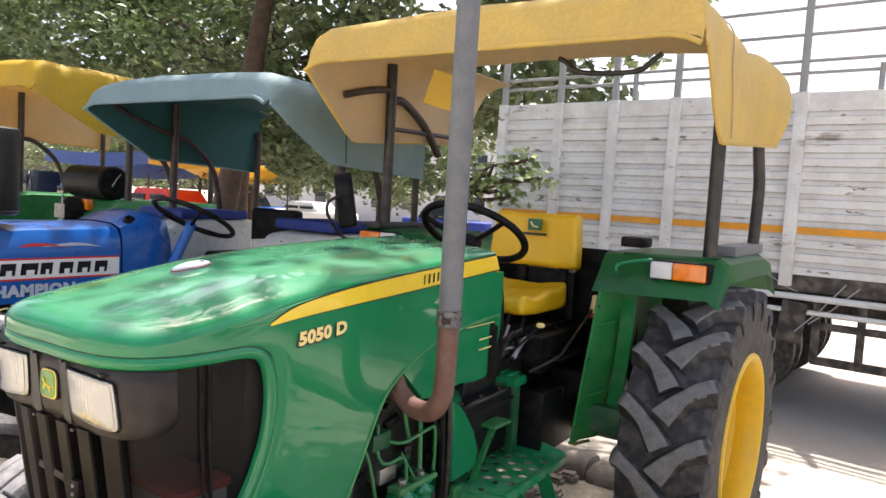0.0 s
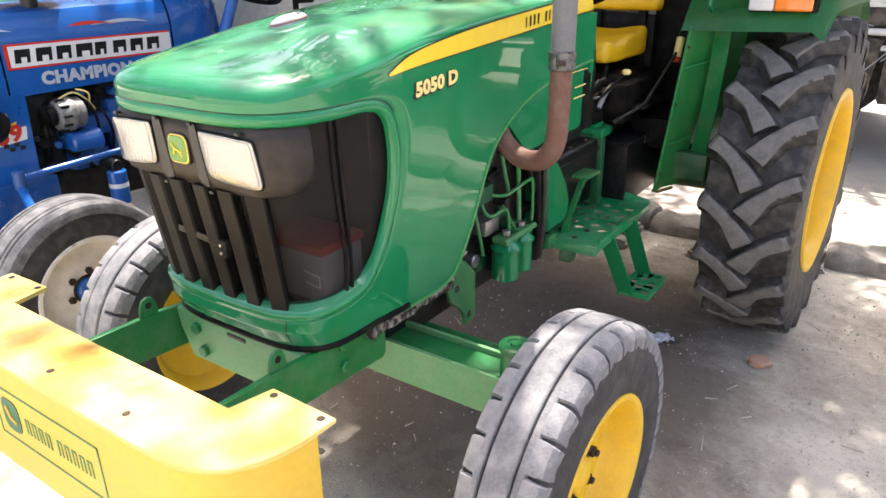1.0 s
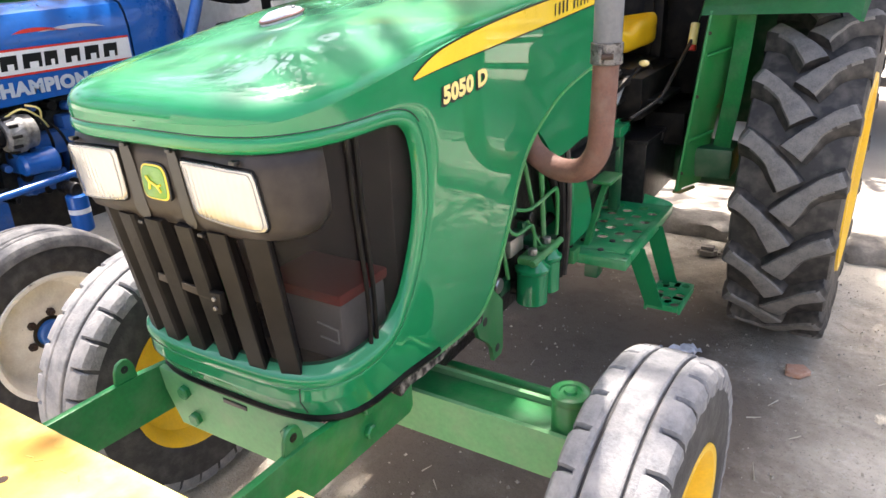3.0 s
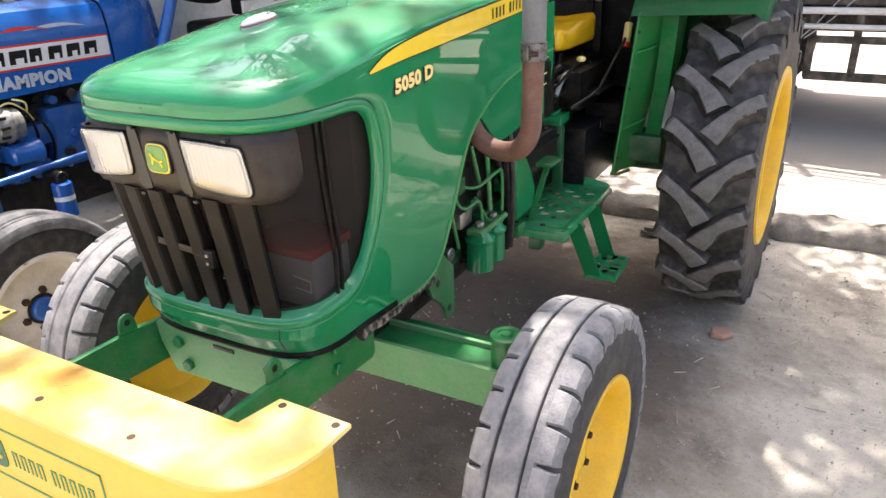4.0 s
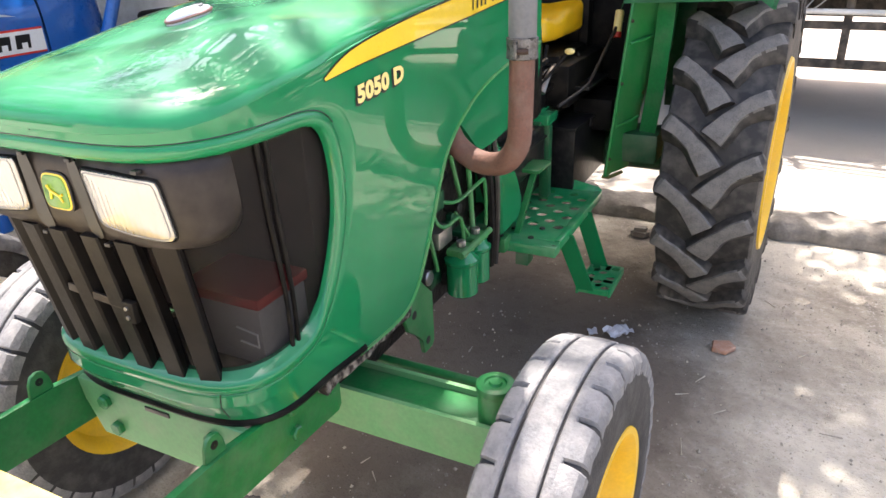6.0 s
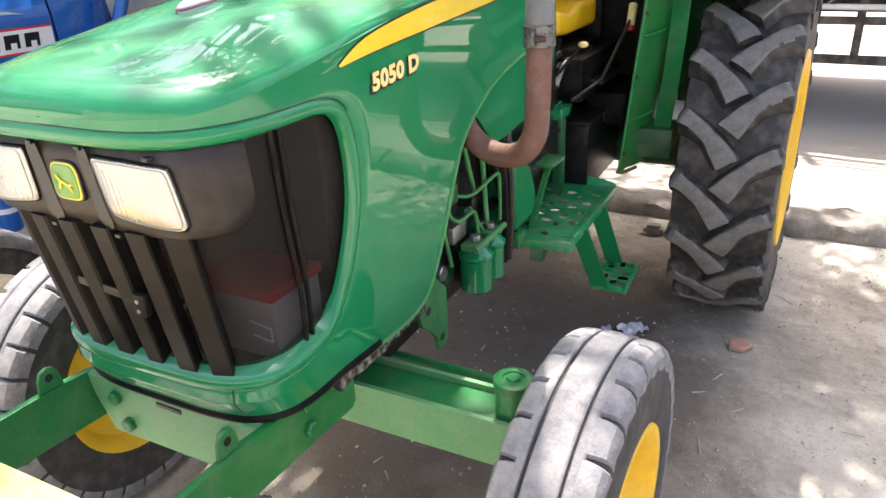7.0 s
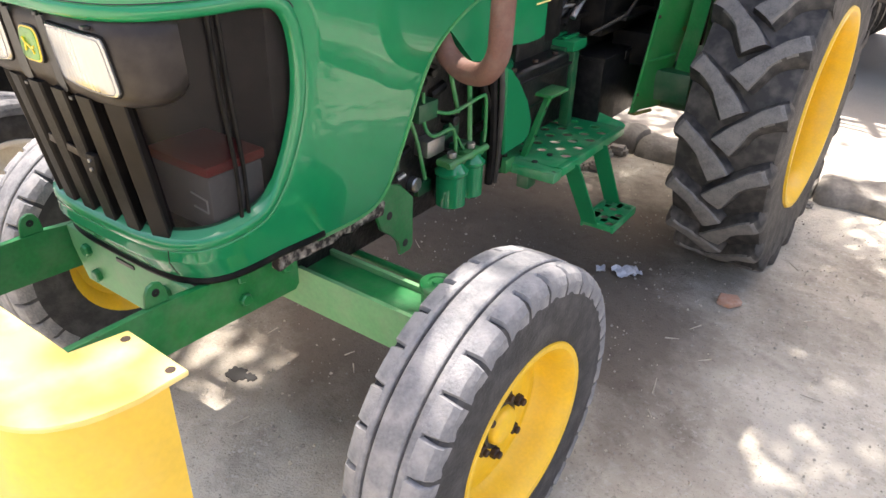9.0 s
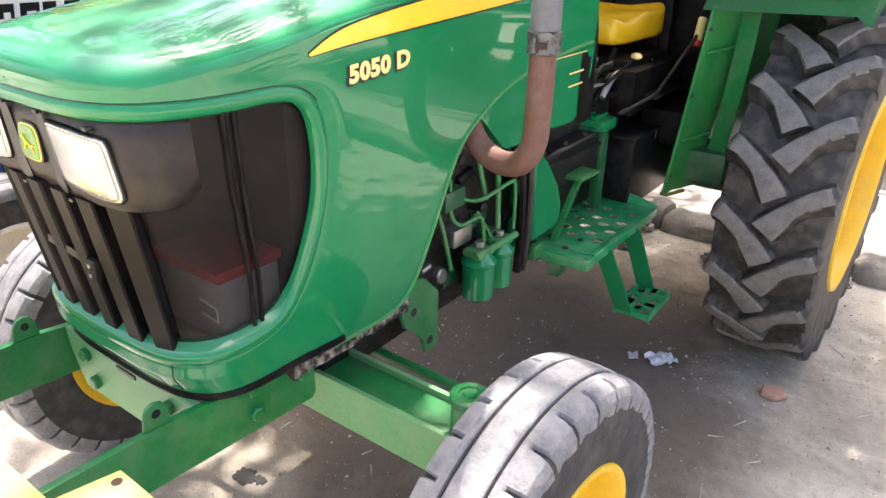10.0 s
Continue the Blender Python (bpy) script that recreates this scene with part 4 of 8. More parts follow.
def wheel_front(tractor, cx, cy, cz, sign, rim_mat, hub_mat, r=0.395, rim_r=0.222, label="", blocks=30, tread="tread"):
    c = (cx, cy, cz)
    rim = part("front_wheel", lathe([(0.088, rim_r + 0.010), (0.098, rim_r + 0.006), (0.096, rim_r - 0.008), (0.078, rim_r - 0.020), (0.055, rim_r - 0.027), (0.020, rim_r - 0.034), (0.006, rim_r - 0.044), (0.004, rim_r - 0.058), (0.012, 0.14), (0.020, 0.105), (0.022, 0.06), (0.022, 0.0)], c, "x", sign, 56), rim_mat, tractor, label)
    part("rim_back", lathe([(-0.02, 0.02), (-0.03, 0.13), (-0.05, rim_r - 0.03), (-0.088, rim_r - 0.008), (-0.096, rim_r + 0.010)], c, "x", sign, 48), rim_mat, rim)
    q = r / 0.40
    prof = [(0.085, rim_r - 0.004), (0.096, rim_r + 0.012), (0.098, rim_r + 0.05), (0.0975, 0.30 * q), (0.095, 0.350 * q), (0.092, 0.372 * q), (0.085, 0.382 * q), (0.06, 0.388 * q), (0, 0.389 * q)]
    prof += [(-u, w) for u, w in prof[::-1][1:]]
    bm = lathe(prof, c, "x", sign, 72)
    part("tyre", bm, M["tyre_side"], rim, "worn ribbed rubber tyre")
    # ribs
    b = bmesh.new()
    for u0, u1, top in ((-0.031, 0.031, 0.4015), (0.037, 0.056, 0.3995), (-0.056, -0.040, 0.3995)):
        top *= q
        bot = 0.376 * q
        lathe([(u0 - 0.002, bot), (u0, top - 0.003), (u0 + 0.003, top), ((u0 + u1) / 2, top + 0.001), (u1 - 0.003, top), (u1, top - 0.003), (u1 + 0.002, bot)], c, "x", sign, 72, b)
    part("tread_rib", b, M[tread], rim, "pale dusty tread ribs", angle=30)
    n = blocks
    if not n:
        sh = bmesh.new()
        for s2 in (1, -1):
            lathe([(s2 * u, w * q) for u, w in ((0.064, 0.38), (0.066, 0.3985), (0.082, 0.396), (0.098, 0.386), (0.1045, 0.368), (0.104, 0.345))], c, "x", sign, 72, sh)
        part("shoulder_rib", sh, M[tread], rim)
    for s2 in (1, -1) if n else ():
        loops = []
        for f in (0.0, 0.05, 0.35, 0.65, 0.86, 0.91):
            a = f * 2 * math.pi / n
            drop = 0.0 if 0.01 < f < 0.90 else 0.008
            pr = [(0.050, 0.374), (0.052, 0.3995 - drop), (0.072, 0.398 - drop), (0.086, 0.391 - drop), (0.0955, 0.374 - drop * 0.5), (0.0955, 0.345)]
            mid = 0.44 * 2 * math.pi / n
            loops.append([(sign * s2 * u, -w * q * math.cos(t), w * q * math.sin(t)) for u, w in pr for t in [mid + (a - mid) * float(np.interp(u, (0.050, 0.076, 0.098), (1.06, 1.0, 0.92)))]])
        b = bmesh.new()
        rings(b, loops)
        wobble(b, 0.0025, 30, 2.0 + s2)
        ring_of(finish("tread_block", b, M[tread], 30), "tread_block", rim, c, n, 0.5 if s2 < 0 else 0.0)
    part("hub_ring", lathe([(0.021, 0.061), (0.0265, 0.060), (0.0275, 0.050), (0.021, 0.047)], c, "x", sign, 28), M["grease"], rim)
    hub = part("hub", lathe([(0.018, 0.049), (0.034, 0.047), (0.041, 0.042), (0.045, 0.034), (0.046, 0.012), (0.046, 0.0)], c, "x", sign, 28), hub_mat, rim)
    for k in range(6):
        a = 2 * math.pi * (k + 0.3) / 6
        y, z = cy + 0.076 * math.cos(a), cz + 0.076 * math.sin(a)
        b = rod((cx + sign * 0.018, y, z), (cx + sign * 0.036, y, z), 0.0145, 6)
        rod((cx + sign * 0.03, y, z), (cx + sign * 0.045, y, z), 0.009, 8, b)
        part("wheel_nut", b, M["bolt"], rim)
    return rim


def wheel_rear(tractor, cx, cy, cz, sign, r=0.685, rim_r=0.385, rim_mat=None):
    c = (cx, cy, cz)
    rim = part("rear_wheel", lathe([(0.165, rim_r + 0.016), (0.177, rim_r + 0.010), (0.177, rim_r - 0.006), (0.158, rim_r - 0.022), (0.10, rim_r - 0.035), (0.06, rim_r - 0.03), (0.03, rim_r - 0.05), (-0.03, rim_r - 0.06), (-0.05, 0.27), (-0.045, 0.15), (-0.02, 0.13), (-0.02, 0.0)], c, "x", sign, 72), rim_mat or M["rim"], tractor, "yellow steel wheel rim")
    part("rim_back", lathe([(-0.06, 0.10), (-0.07, rim_r - 0.05), (-0.16, rim_r - 0.02), (-0.165, rim_r + 0.01)], c, "x", sign, 48), rim_mat or M["rim"], rim)
    base = r - 0.046
    prof = [(0.155, rim_r - 0.005), (0.168, rim_r + 0.010), (0.171, rim_r + 0.05), (0.174, rim_r + 0.12), (0.175, base - 0.075), (0.173, base - 0.03), (0.165, base - 0.014), (0.10, base - 0.006), (0, base)]
    prof += [(-u, w) for u, w in prof[::-1][1:]]
    part("tyre", lathe(prof, c, "x", sign, 96), M["rubber"], rim, "black agricultural tyre with tall lugs")
    n = 19
    for s2 in (1, -1):
        loops = []
        for i in range(17):
            f = i / 16
            # centre line of the bar, from the middle out to the shoulder, with a square-cut foot
            u, v = -0.006 + f * 0.182, 0.225 * f - 0.05 * f * f + 0.012 * math.sin(4 * f)
            du, dv = 0.182, 0.225 - 0.10 * f + 0.048 * math.cos(4 * f)
            nu, nv = -dv / math.hypot(du, dv), du / math.hypot(du, dv)
            foot = max(0.0, 1 - f / 0.34)
            wid = (0.044 + 0.008 * f + 0.034 * foot ** 0.8) / 2 * (1 + 0.05 * math.sin(9 * f + s2))
            top = r - 0.004 * f - (0.022 if f > 0.97 else 0.008 if f > 0.9 else 0.004 if i == 0 else 0)
            bot = base - 0.02 - (0.03 if f > 0.9 else 0)
            e, g = 0.012, 0.016 + 0.014 * f            # steep leading side, longer trailing slope
            pr = [(-wid - g * 1.5, bot), (-wid - g, base + 0.005), (-wid - g * 0.22, top - 0.010), (-wid * 0.97, top - 0.001), (-wid * 0.3, top + 0.001), (wid * 0.35, top + 0.0015), (wid * 0.97, top - 0.001), (wid + e * 0.22, top - 0.009), (wid + e * 0.85, base + 0.006), (wid + e * 1.5, bot)]
            loops.append([(sign * s2 * min(0.177, u + nu * d), -w * math.cos((v + nv * d) / r), w * math.sin((v + nv * d) / r)) for d, w in pr])
        loops.append([(x + sign * s2 * 0.003, y * 0.93, z * 0.93) for x, y, z in loops[-1]])
        b = bmesh.new()
        rings(b, loops)
        wobble(b, 0.0035, 22, 4.0 + s2)
        for q in b.faces:
            q.material_index = 1 if q.calc_center_median().yz.length > r - 0.009 else 0
        me = finish("lug", b, [M["rubber"], M["lug"]], 30)
        ring_of(me, "lug", rim, c, n, 0.5 if s2 < 0 else 0.0)
    for k in range(8):
        a = 2 * math.pi * k / 8
        y, z = cy + 0.105 * math.cos(a), cz + 0.105 * math.sin(a)
        part("wheel_nut", rod((cx - sign * 0.03, y, z), (cx + sign * 0.0, y, z), 0.015, 6), M["bolt"], rim)
    return rim


def bolt_head(p, axis, r=0.013, h=0.011, mat=None, parent=None):
    p, d = Vector(p), Vector(axis)
    return part("bolt", rod(p - d * 0.002, p + d * h, r, 6, bevel=0.2), mat or M["green_old"], parent)


def front_frame(tractor):
    for side in (1, -1):
        def X(x):
            return CX + side * x
        lo, hi = sorted((X(0.222), X(0.238)))
        rail = part("side_rail", plate([(-0.72, 0.755), (-0.45, 0.748), (-0.14, 0.715), (-0.128, 0.70), (-0.128, 0.625), (-0.14, 0.612), (-0.45, 0.632), (-0.72, 0.645)], "x", lo, hi - lo, 0.002), M["green_old"], tractor, "green flat-steel front carrier rail")
        b = plate([(-0.506, 0.750), (-0.502, 0.778), (-0.494, 0.793), (-0.48, 0.798), (-0.466, 0.793), (-0.458, 0.778), (-0.454, 0.748)], "x", X(0.224) if side > 0 else X(0.232), 0.008, 0.0015)
        part("lug_tab", b, M["green_old"], rail)
        part("tab_hole", rod(((X(0.224) if side > 0 else X(0.232)) - 0.0008, -0.48, 0.776), ((X(0.224) if side > 0 else X(0.232)) + 0.0088, -0.48, 0.776), 0.0085, 12, bevel=0.02), M["decal_black"], rail)
        d = (side, 0, 0)
        for y, z in ((-0.290, 0.722), (-0.288, 0.664), (-0.165, 0.69)):
            bolt_head((X(0.238), y, z), d, 0.015, 0.012, M["green_old"], rail)
    b = plate([(-0.205, 0.742), (0.245, 0.742), (0.238, 0.69), (0.20, 0.612), (-0.16, 0.612), (-0.196, 0.69)], "y", -0.405, 0.016, 0.002)
    cross = part("cross_plate", b, M["green_pale"], tractor, "pale green front cross plate")
    for x, z in ((-0.125, 0.705), (-0.105, 0.645), (0.165, 0.705), (0.172, 0.662)):
        bolt_head((x, -0.405, z), (0, -1, 0), 0.016, 0.014, M["green_old"], cross)
    part("slot", box((-0.01, -0.4075, 0.716), (0.055, -0.404, 0.726), 0.001), M["decal_black"], cross)
    # axle: a channel beam with an open top
    for side in (1, -1):
        def X(x):
            return CX + side * x
        b = bmesh.new()
        z0, z1 = 0.500, 0.612
        yf, yb = -0.068, 0.055
        loops = []
        for x in (0.02, 0.575, 0.60):
            k = 0 if x < 0.58 else 0.012
            loops.append([(X(x), yf, z0 + k), (X(x), yf, z1 - k), (X(x), yf + 0.012, z1 - k), (X(x), yf + 0.012, z1 - 0.02), (X(x), yb - 0.012, z1 - 0.02), (X(x), yb - 0.012, z1 - k), (X(x), yb, z1 - k), (X(x), yb, z0 + k)])
        rings(b, loops)
        ax = part("axle_beam", b, M["green_pale"], tractor, "pale green front axle beam", angle=25)
        part("axle_top", box((min(X(0.03), X(0.57)), yf + 0.013, z1 - 0.02), (max(X(0.03), X(0.57)), yb - 0.013, z1 - 0.014), 0.001), M["green_old"], ax)
        b = rod((X(0.553), -0.010, 0.580), (X(0.553), -0.010, 0.676), 0.038, 24, bevel=0.08)
        kp = part("kingpin", b, M["green_old"], tractor, "green kingpin housing")
        part("cap", lathe([(0.670, 0.039), (0.676, 0.0425), (0.688, 0.0415), (0.691, 0.037), (0.691, 0.024), (0.687, 0.022), (0.687, 0.015), (0.692, 0.012), (0.692, 0.0)], (X(0.553), -0.010, 0), "z", 1, 28), M["green_old"], kp)
        part("stub", rod((X(0.53), -0.017, 0.40), (X(0.74), -0.017, 0.376), 0.032, 16), M["green_old"], kp)
        part("steering_arm", tube([(X(0.54), 0.0, 0.60), (X(0.50), 0.08, 0.57), (X(0.47), 0.16, 0.55)], 0.016, 8, curve=3), M["green_old"], kp)
        part("tie_rod", rod((X(0.0), 0.16, 0.545), (X(0.47), 0.16, 0.545), 0.012, 10), M["green_old"], ax)
    part("axle_pivot", box((CX - 0.13, -0.11, 0.52), (CX + 0.13, 0.12, 0.74), 0.02), M["green_old"], tractor)
    part("engine_sump", box((CX - 0.17, -0.25, 0.60), (CX + 0.17, 0.30, 0.78), 0.03), M["grease"], tractor)
    # dirty ledge below the bonnet
    for side in (1, -1):
        b = box((min(CX + side * 0.19, CX + side * 0.262), -0.2, 0.700), (max(CX + side * 0.19, CX + side * 0.262), 0.16, 0.735), 0.006)
        bmesh.ops.subdivide_edges(b, edges=[e for e in b.edges if e.calc_length() > 0.1], cuts=8, use_grid_fill=True)
        part("tray", wobble(b, 0.008, 25), M["peeling"], tractor, "peeling foam strip under the bonnet")
        x = CX + side * 0.232
        lo, hi = sorted((x, x + side * 0.012))
        br = part("side_bracket", plate([(0.13, 0.735), (0.17, 0.775), (0.245, 0.745), (0.30, 0.69), (0.300, 0.545), (0.288, 0.530), (0.245, 0.530), (0.238, 0.575), (0.215, 0.60), (0.165, 0.64)], "x", lo, hi - lo, 0.002), M["green_old"], tractor, "green bracket with bolt holes")
        for y, z in ((0.198, 0.672), (0.265, 0.562)):
            part("bolt_hole", rod((lo - 0.0008, y, z), (hi + 0.0008, y, z), 0.012, 12, bevel=0.05), M["decal_black"], br)


def bumper(tractor):
    z = 0.832
    half = [(0.0, -0.858), (0.38, -0.858), (0.455, -0.846), (0.505, -0.812), (0.535, -0.76), (0.548, -0.70), (0.552, -0.622), (0.392, -0.617), (0.375, -0.708), (0.0, -0.708)]
    pts = soft_curve(half[:6], 26, 2).tolist() + half[6:]
    top = [(0.002 + x, y) for x, y in pts] + [(0.002 - x, y) for x, y in pts[::-1][1:-1]]
    bp = part("bumper", plate(top, "z", z - 0.008, 0.010, 0.002), M["bumper_top"], tractor, "yellow steel front bumper plate")
    line = soft_curve([(0.520, -0.640), (0.516, -0.70), (0.503, -0.757), (0.475, -0.803), (0.428, -0.837), (0.36, -0.848), (0, -0.848)], 30, 2).tolist()
    full = [(0.002 + x, y) for x, y in line] + [(0.002 - x, y) for x, y in line[::-1][1:]]
    b = bmesh.new()
    loops = []
    c = Vector((CX, -0.70))
    for x, y in full:
        i = Vector((x, y)) + (c - Vector((x, y))).normalized() * 0.007
        zb = 0.545
        loops.append([(x, y, z - 0.006), (x, y, 0.66), (x, y, zb), (i.x, i.y, zb), (i.x, i.y, 0.66), (i.x, i.y, z - 0.006)])
    rings(b, loops)
    face = part("front_sheet", b, M["yellow"], bp, "yellow bumper sheet with an outlined panel", angle=50)
    for x, y in ((0.413, -0.634), (0.532, -0.638), (0.240, -0.815), (-0.008, -0.815), (-0.256, -0.815), (-0.405, -0.634), (-0.522, -0.638)):
        part("hole", lathe([(z + 0.0005, 0.008), (z + 0.0026, 0.008), (z + 0.0028, 0.0)], (x, y, 0), "z", 1, 12), M["bolt"], bp)
    for k, (x, y) in enumerate(((-0.15, -0.775), (-0.125, -0.772), (-0.03, -0.765), (-0.008, -0.763), (0.05, -0.76), (0.085, -0.758))):
        part("pen_mark", box((x, y - 0.0012, z + 0.0022), (x + 0.014, y + 0.0012, z + 0.0028), 0, turn=pose(0, 0, 0, 0, 0, (4, -30, 12, 40)[k % 4])), M["pen"], bp)
    # outlined maker's panel: frame, plain square device, plain bars
    yf = -0.8485 - 0.0004
    x0, x1, z0, z1 = -0.220, 0.178, 0.628, 0.755
    w = 0.004
    for a in ((x0, x1, z0, z0 + w), (x0, x1, z1 - w, z1), (x0, x0 + w, z0, z1), (x1 - w, x1, z0, z1)):
        part("frame_line", box((a[0], yf - 0.0008, a[2]), (a[1], yf + 0.001, a[3]), 0), M["decal_faded"], face)
    cx, cz = x0 + 0.064, 0.692
    part("device", plate([(cx + 0.034 * math.copysign(abs(math.cos(a)) ** 0.55, math.cos(a)), cz + 0.040 * math.copysign(abs(math.sin(a)) ** 0.55, math.sin(a))) for a in np.linspace(0, 2 * math.pi, 28, endpoint=False)], "y", yf - 0.0008, 0.0018, 0), M["decal_green"], face, "green rounded maker's device")
    part("device_mark", tube([(cx - 0.014, yf - 0.001, cz + 0.020), (cx - 0.004, yf - 0.001, cz - 0.006), (cx + 0.020, yf - 0.001, cz - 0.014)], 0.0035, 6), M["yellow"], face)
    for k in range(9):
        x = x0 + 0.122 + k * 0.0262 + (0.016 if k > 3 else 0.0)
        for dx in (0.0, 0.0125):
            part("bar", box((x + dx, yf - 0.0008, 0.670), (x + dx + 0.0036, yf + 0.001, 0.707), 0.0), M["decal_faded"], face)
        part("bar", box((x, yf - 0.0009, 0.7035), (x + 0.0161, yf + 0.001, 0.7072), 0.0), M["decal_faded"], face)


def engine(tractor):
    bm = wobble(box((CX - 0.17, -0.08, 0.55), (CX + 0.17, 0.78, 1.25), 0.03), 0.0, 3)
    eng = part("engine_block", bm, M["grease"], tractor, "oily dark engine block")
    rnd = random.Random(7)
    for k in range(46):
        y, z = rnd.uniform(0.2, 0.78), rnd.uniform(0.60, 1.12)
        s = rnd.uniform(0.012, 0.045)
        c = Vector((CX + 0.17 + rnd.uniform(0.0, 0.035), y, z))
        if k % 3 == 0:
            b = rod(c - Vector((0.05, 0, 0)), c + Vector((0.02, 0, 0)), s * 0.7, 10)
        elif k % 3 == 1:
            b = box(c - Vector((0.04, s, s * 0.6)), c + Vector((0.015, s, s * 0.6)), 0.004)
        else:
            b = rod(c - Vector((0, s, 0)), c + Vector((0, s, rnd.uniform(-0.02, 0.02))), s * 0.45, 8)
        part("casting", b, (M["grease"], M["green_dark"], M["black"], M["grease"], M["green_dark"], M["steel"])[k % 6 if k % 11 else 5], eng)
    # fuel filters
    for y, r, zb in ((0.476, 0.045, 0.600), (0.574, 0.041, 0.598)):
        x = 0.268
        f = part("fuel_filter", lathe([(zb, 0.0), (zb, r - 0.01), (zb + 0.008, r), (0.70, r), (0.706, r + 0.005), (0.714, r + 0.005), (0.724, r - 0.006), (0.738, 0.03), (0.738, 0.0)], (x, y, 0), "z", 1, 24), M["green"], tractor, "green fuel filter canister")
        part("head", box((x - 0.032, y - 0.036, 0.728), (x + 0.028, y + 0.036, 0.750), 0.008), M["green_light"], f)
        part("stem", rod((x, y, 0.75), (x, y, 0.768), 0.014, 8), M["steel"], f)
    part("filter_bar", rod((0.290, 0.425, 0.744), (0.290, 0.63, 0.744), 0.010, 10), M["green_light"], tractor)
    pipes = (
        ([(0.22, 0.40, 0.95), (0.225, 0.40, 0.86), (0.25, 0.41, 0.83), (0.26, 0.48, 0.835), (0.262, 0.50, 0.80), (0.265, 0.50, 0.75)], 0.0055),
        ([(0.22, 0.45, 0.885), (0.25, 0.50, 0.875), (0.265, 0.62, 0.895), (0.268, 0.645, 0.885), (0.27, 0.648, 0.80), (0.27, 0.645, 0.75)], 0.0055),
        ([(0.23, 0.60, 1.06), (0.24, 0.60, 0.90), (0.25, 0.595, 0.76)], 0.008),
        ([(0.22, 0.52, 1.0), (0.23, 0.53, 0.93), (0.235, 0.55, 0.86)], 0.007),
        ([(0.24, 0.50, 0.84), (0.25, 0.53, 0.79), (0.26, 0.55, 0.75)], 0.004),
        ([(0.22, 0.33, 0.90), (0.225, 0.36, 0.84), (0.23, 0.40, 0.70)], 0.006),
    )
    for pts, r in pipes:
        part("fuel_pipe", tube(pts, r, 8, curve=4), M["green_light"], tractor)
    for pts, r, m in (([(0.24, 0.70, 1.1), (0.255, 0.705, 0.9), (0.26, 0.71, 0.72), (0.25, 0.72, 0.58)], 0.014, "black"), ([(0.25, 0.73, 1.1), (0.268, 0.735, 0.9), (0.27, 0.735, 0.72), (0.26, 0.74, 0.58)], 0.010, "steel_black"), ([(0.22, 0.30, 1.08), (0.24, 0.34, 1.02), (0.22, 0.40, 0.98)], 0.012, "black")):
        part("hose", tube(pts, r, 8, curve=4), M[m], tractor)
    # bell housing and gearbox
    b = bmesh.new()
    rings(b, [[(CX + dx * k, y, 0.80 + dz * k) for dx, dz in [(0.26 * math.copysign(abs(math.cos(a)) ** 0.7, math.cos(a)), 0.24 * math.sin(a)) for a in np.linspace(0, 2 * math.pi, 32, endpoint=False)]] for y, k in ((0.755, 0.93), (0.765, 0.98), (0.80, 0.98), (0.88, 0.9), (0.97, 0.72), (1.0, 0.66))])
    part("bell_housing", b, M["green"], tractor, "green clutch bell housing")
    part("gearbox", box((CX - 0.19, 0.95, 0.55), (CX + 0.17, 2.15, 1.0), 0.015), M["grease"], tractor, "dark oily gearbox")
    part("rear_axle", rod((CX - 0.62, 1.965, 0.655), (CX + 0.62, 1.965, 0.655), 0.10, 20), M["green_dark"], tractor)
    b = box((0.10, 0.79, 0.77), (0.262, 1.215, 0.915), 0.020, seg=3)
    bmesh.ops.subdivide_edges(b, edges=[e for e in b.edges if e.calc_length() > 0.1], cuts=4, use_grid_fill=True)
    bb = part("black_box", wobble(b, 0.007, 12, 5.0), M["scuffed"], tractor, "scuffed black box beside the gearbox")
    part("box_seam", box((0.098, 0.786, 0.872), (0.268, 1.22, 0.882), 0.003), M["scuffed"], bb)
    for y in (0.86, 1.00, 1.14):
        part("box_bolt", rod((0.235, y, 0.905), (0.235, y, 0.925), 0.010, 6), M["bolt"], bb)
    lg = part("green_ledge", box((0.02, 1.20, 0.915), (0.276, 1.31, 0.952), 0.008), M["green"], tractor, "green cast cross bar over the gearbox")
    for k in range(5):
        part("ledge_rib", box((0.045 + k * 0.045, 1.205, 0.952), (0.062 + k * 0.045, 1.305, 0.964), 0.004), M["green"], lg)
    part("ledge_flange", box((0.02, 1.192, 0.885), (0.25, 1.202, 0.93), 0.004), M["green_dark"], lg)
    for x in (0.07, 0.15, 0.23):
        bolt_head((x, 1.192, 0.907), (0, -1, 0), 0.010, 0.008, M["green_dark"], lg)
    part("ledge_post", box((0.238, 1.215, 0.64), (0.276, 1.255, 0.916), 0.008), M["green_dark"], tractor)
    tb = part("tool_box", box((0.19, 1.37, 0.60), (0.325, 1.84, 0.858), 0.004), M["scuffed"], tractor, "black sheet-metal box by the fender")
    part("box_lid", box((0.185, 1.362, 0.858), (0.331, 1.845, 0.870), 0.003), M["scuffed"], tb)
    part("lid_hasp", box((0.331, 1.55, 0.835), (0.336, 1.58, 0.866), 0.002), M["steel_black"], tb)
    part("tray", box((0.20, 1.50, 0.985), (0.335, 1.80, 0.998), 0.003), M["scuffed"], tb)
    part("floor_pan", box((CX - 0.24, 1.0, 1.0), (CX + 0.20, 1.75, 1.02), 0.005), M["black"], tractor)
    part("under_seat", box((CX - 0.22, 1.42, 0.93), (CX + 0.26, 2.05, 1.09), 0.015), M["black"], tractor, "black housing under the seat")
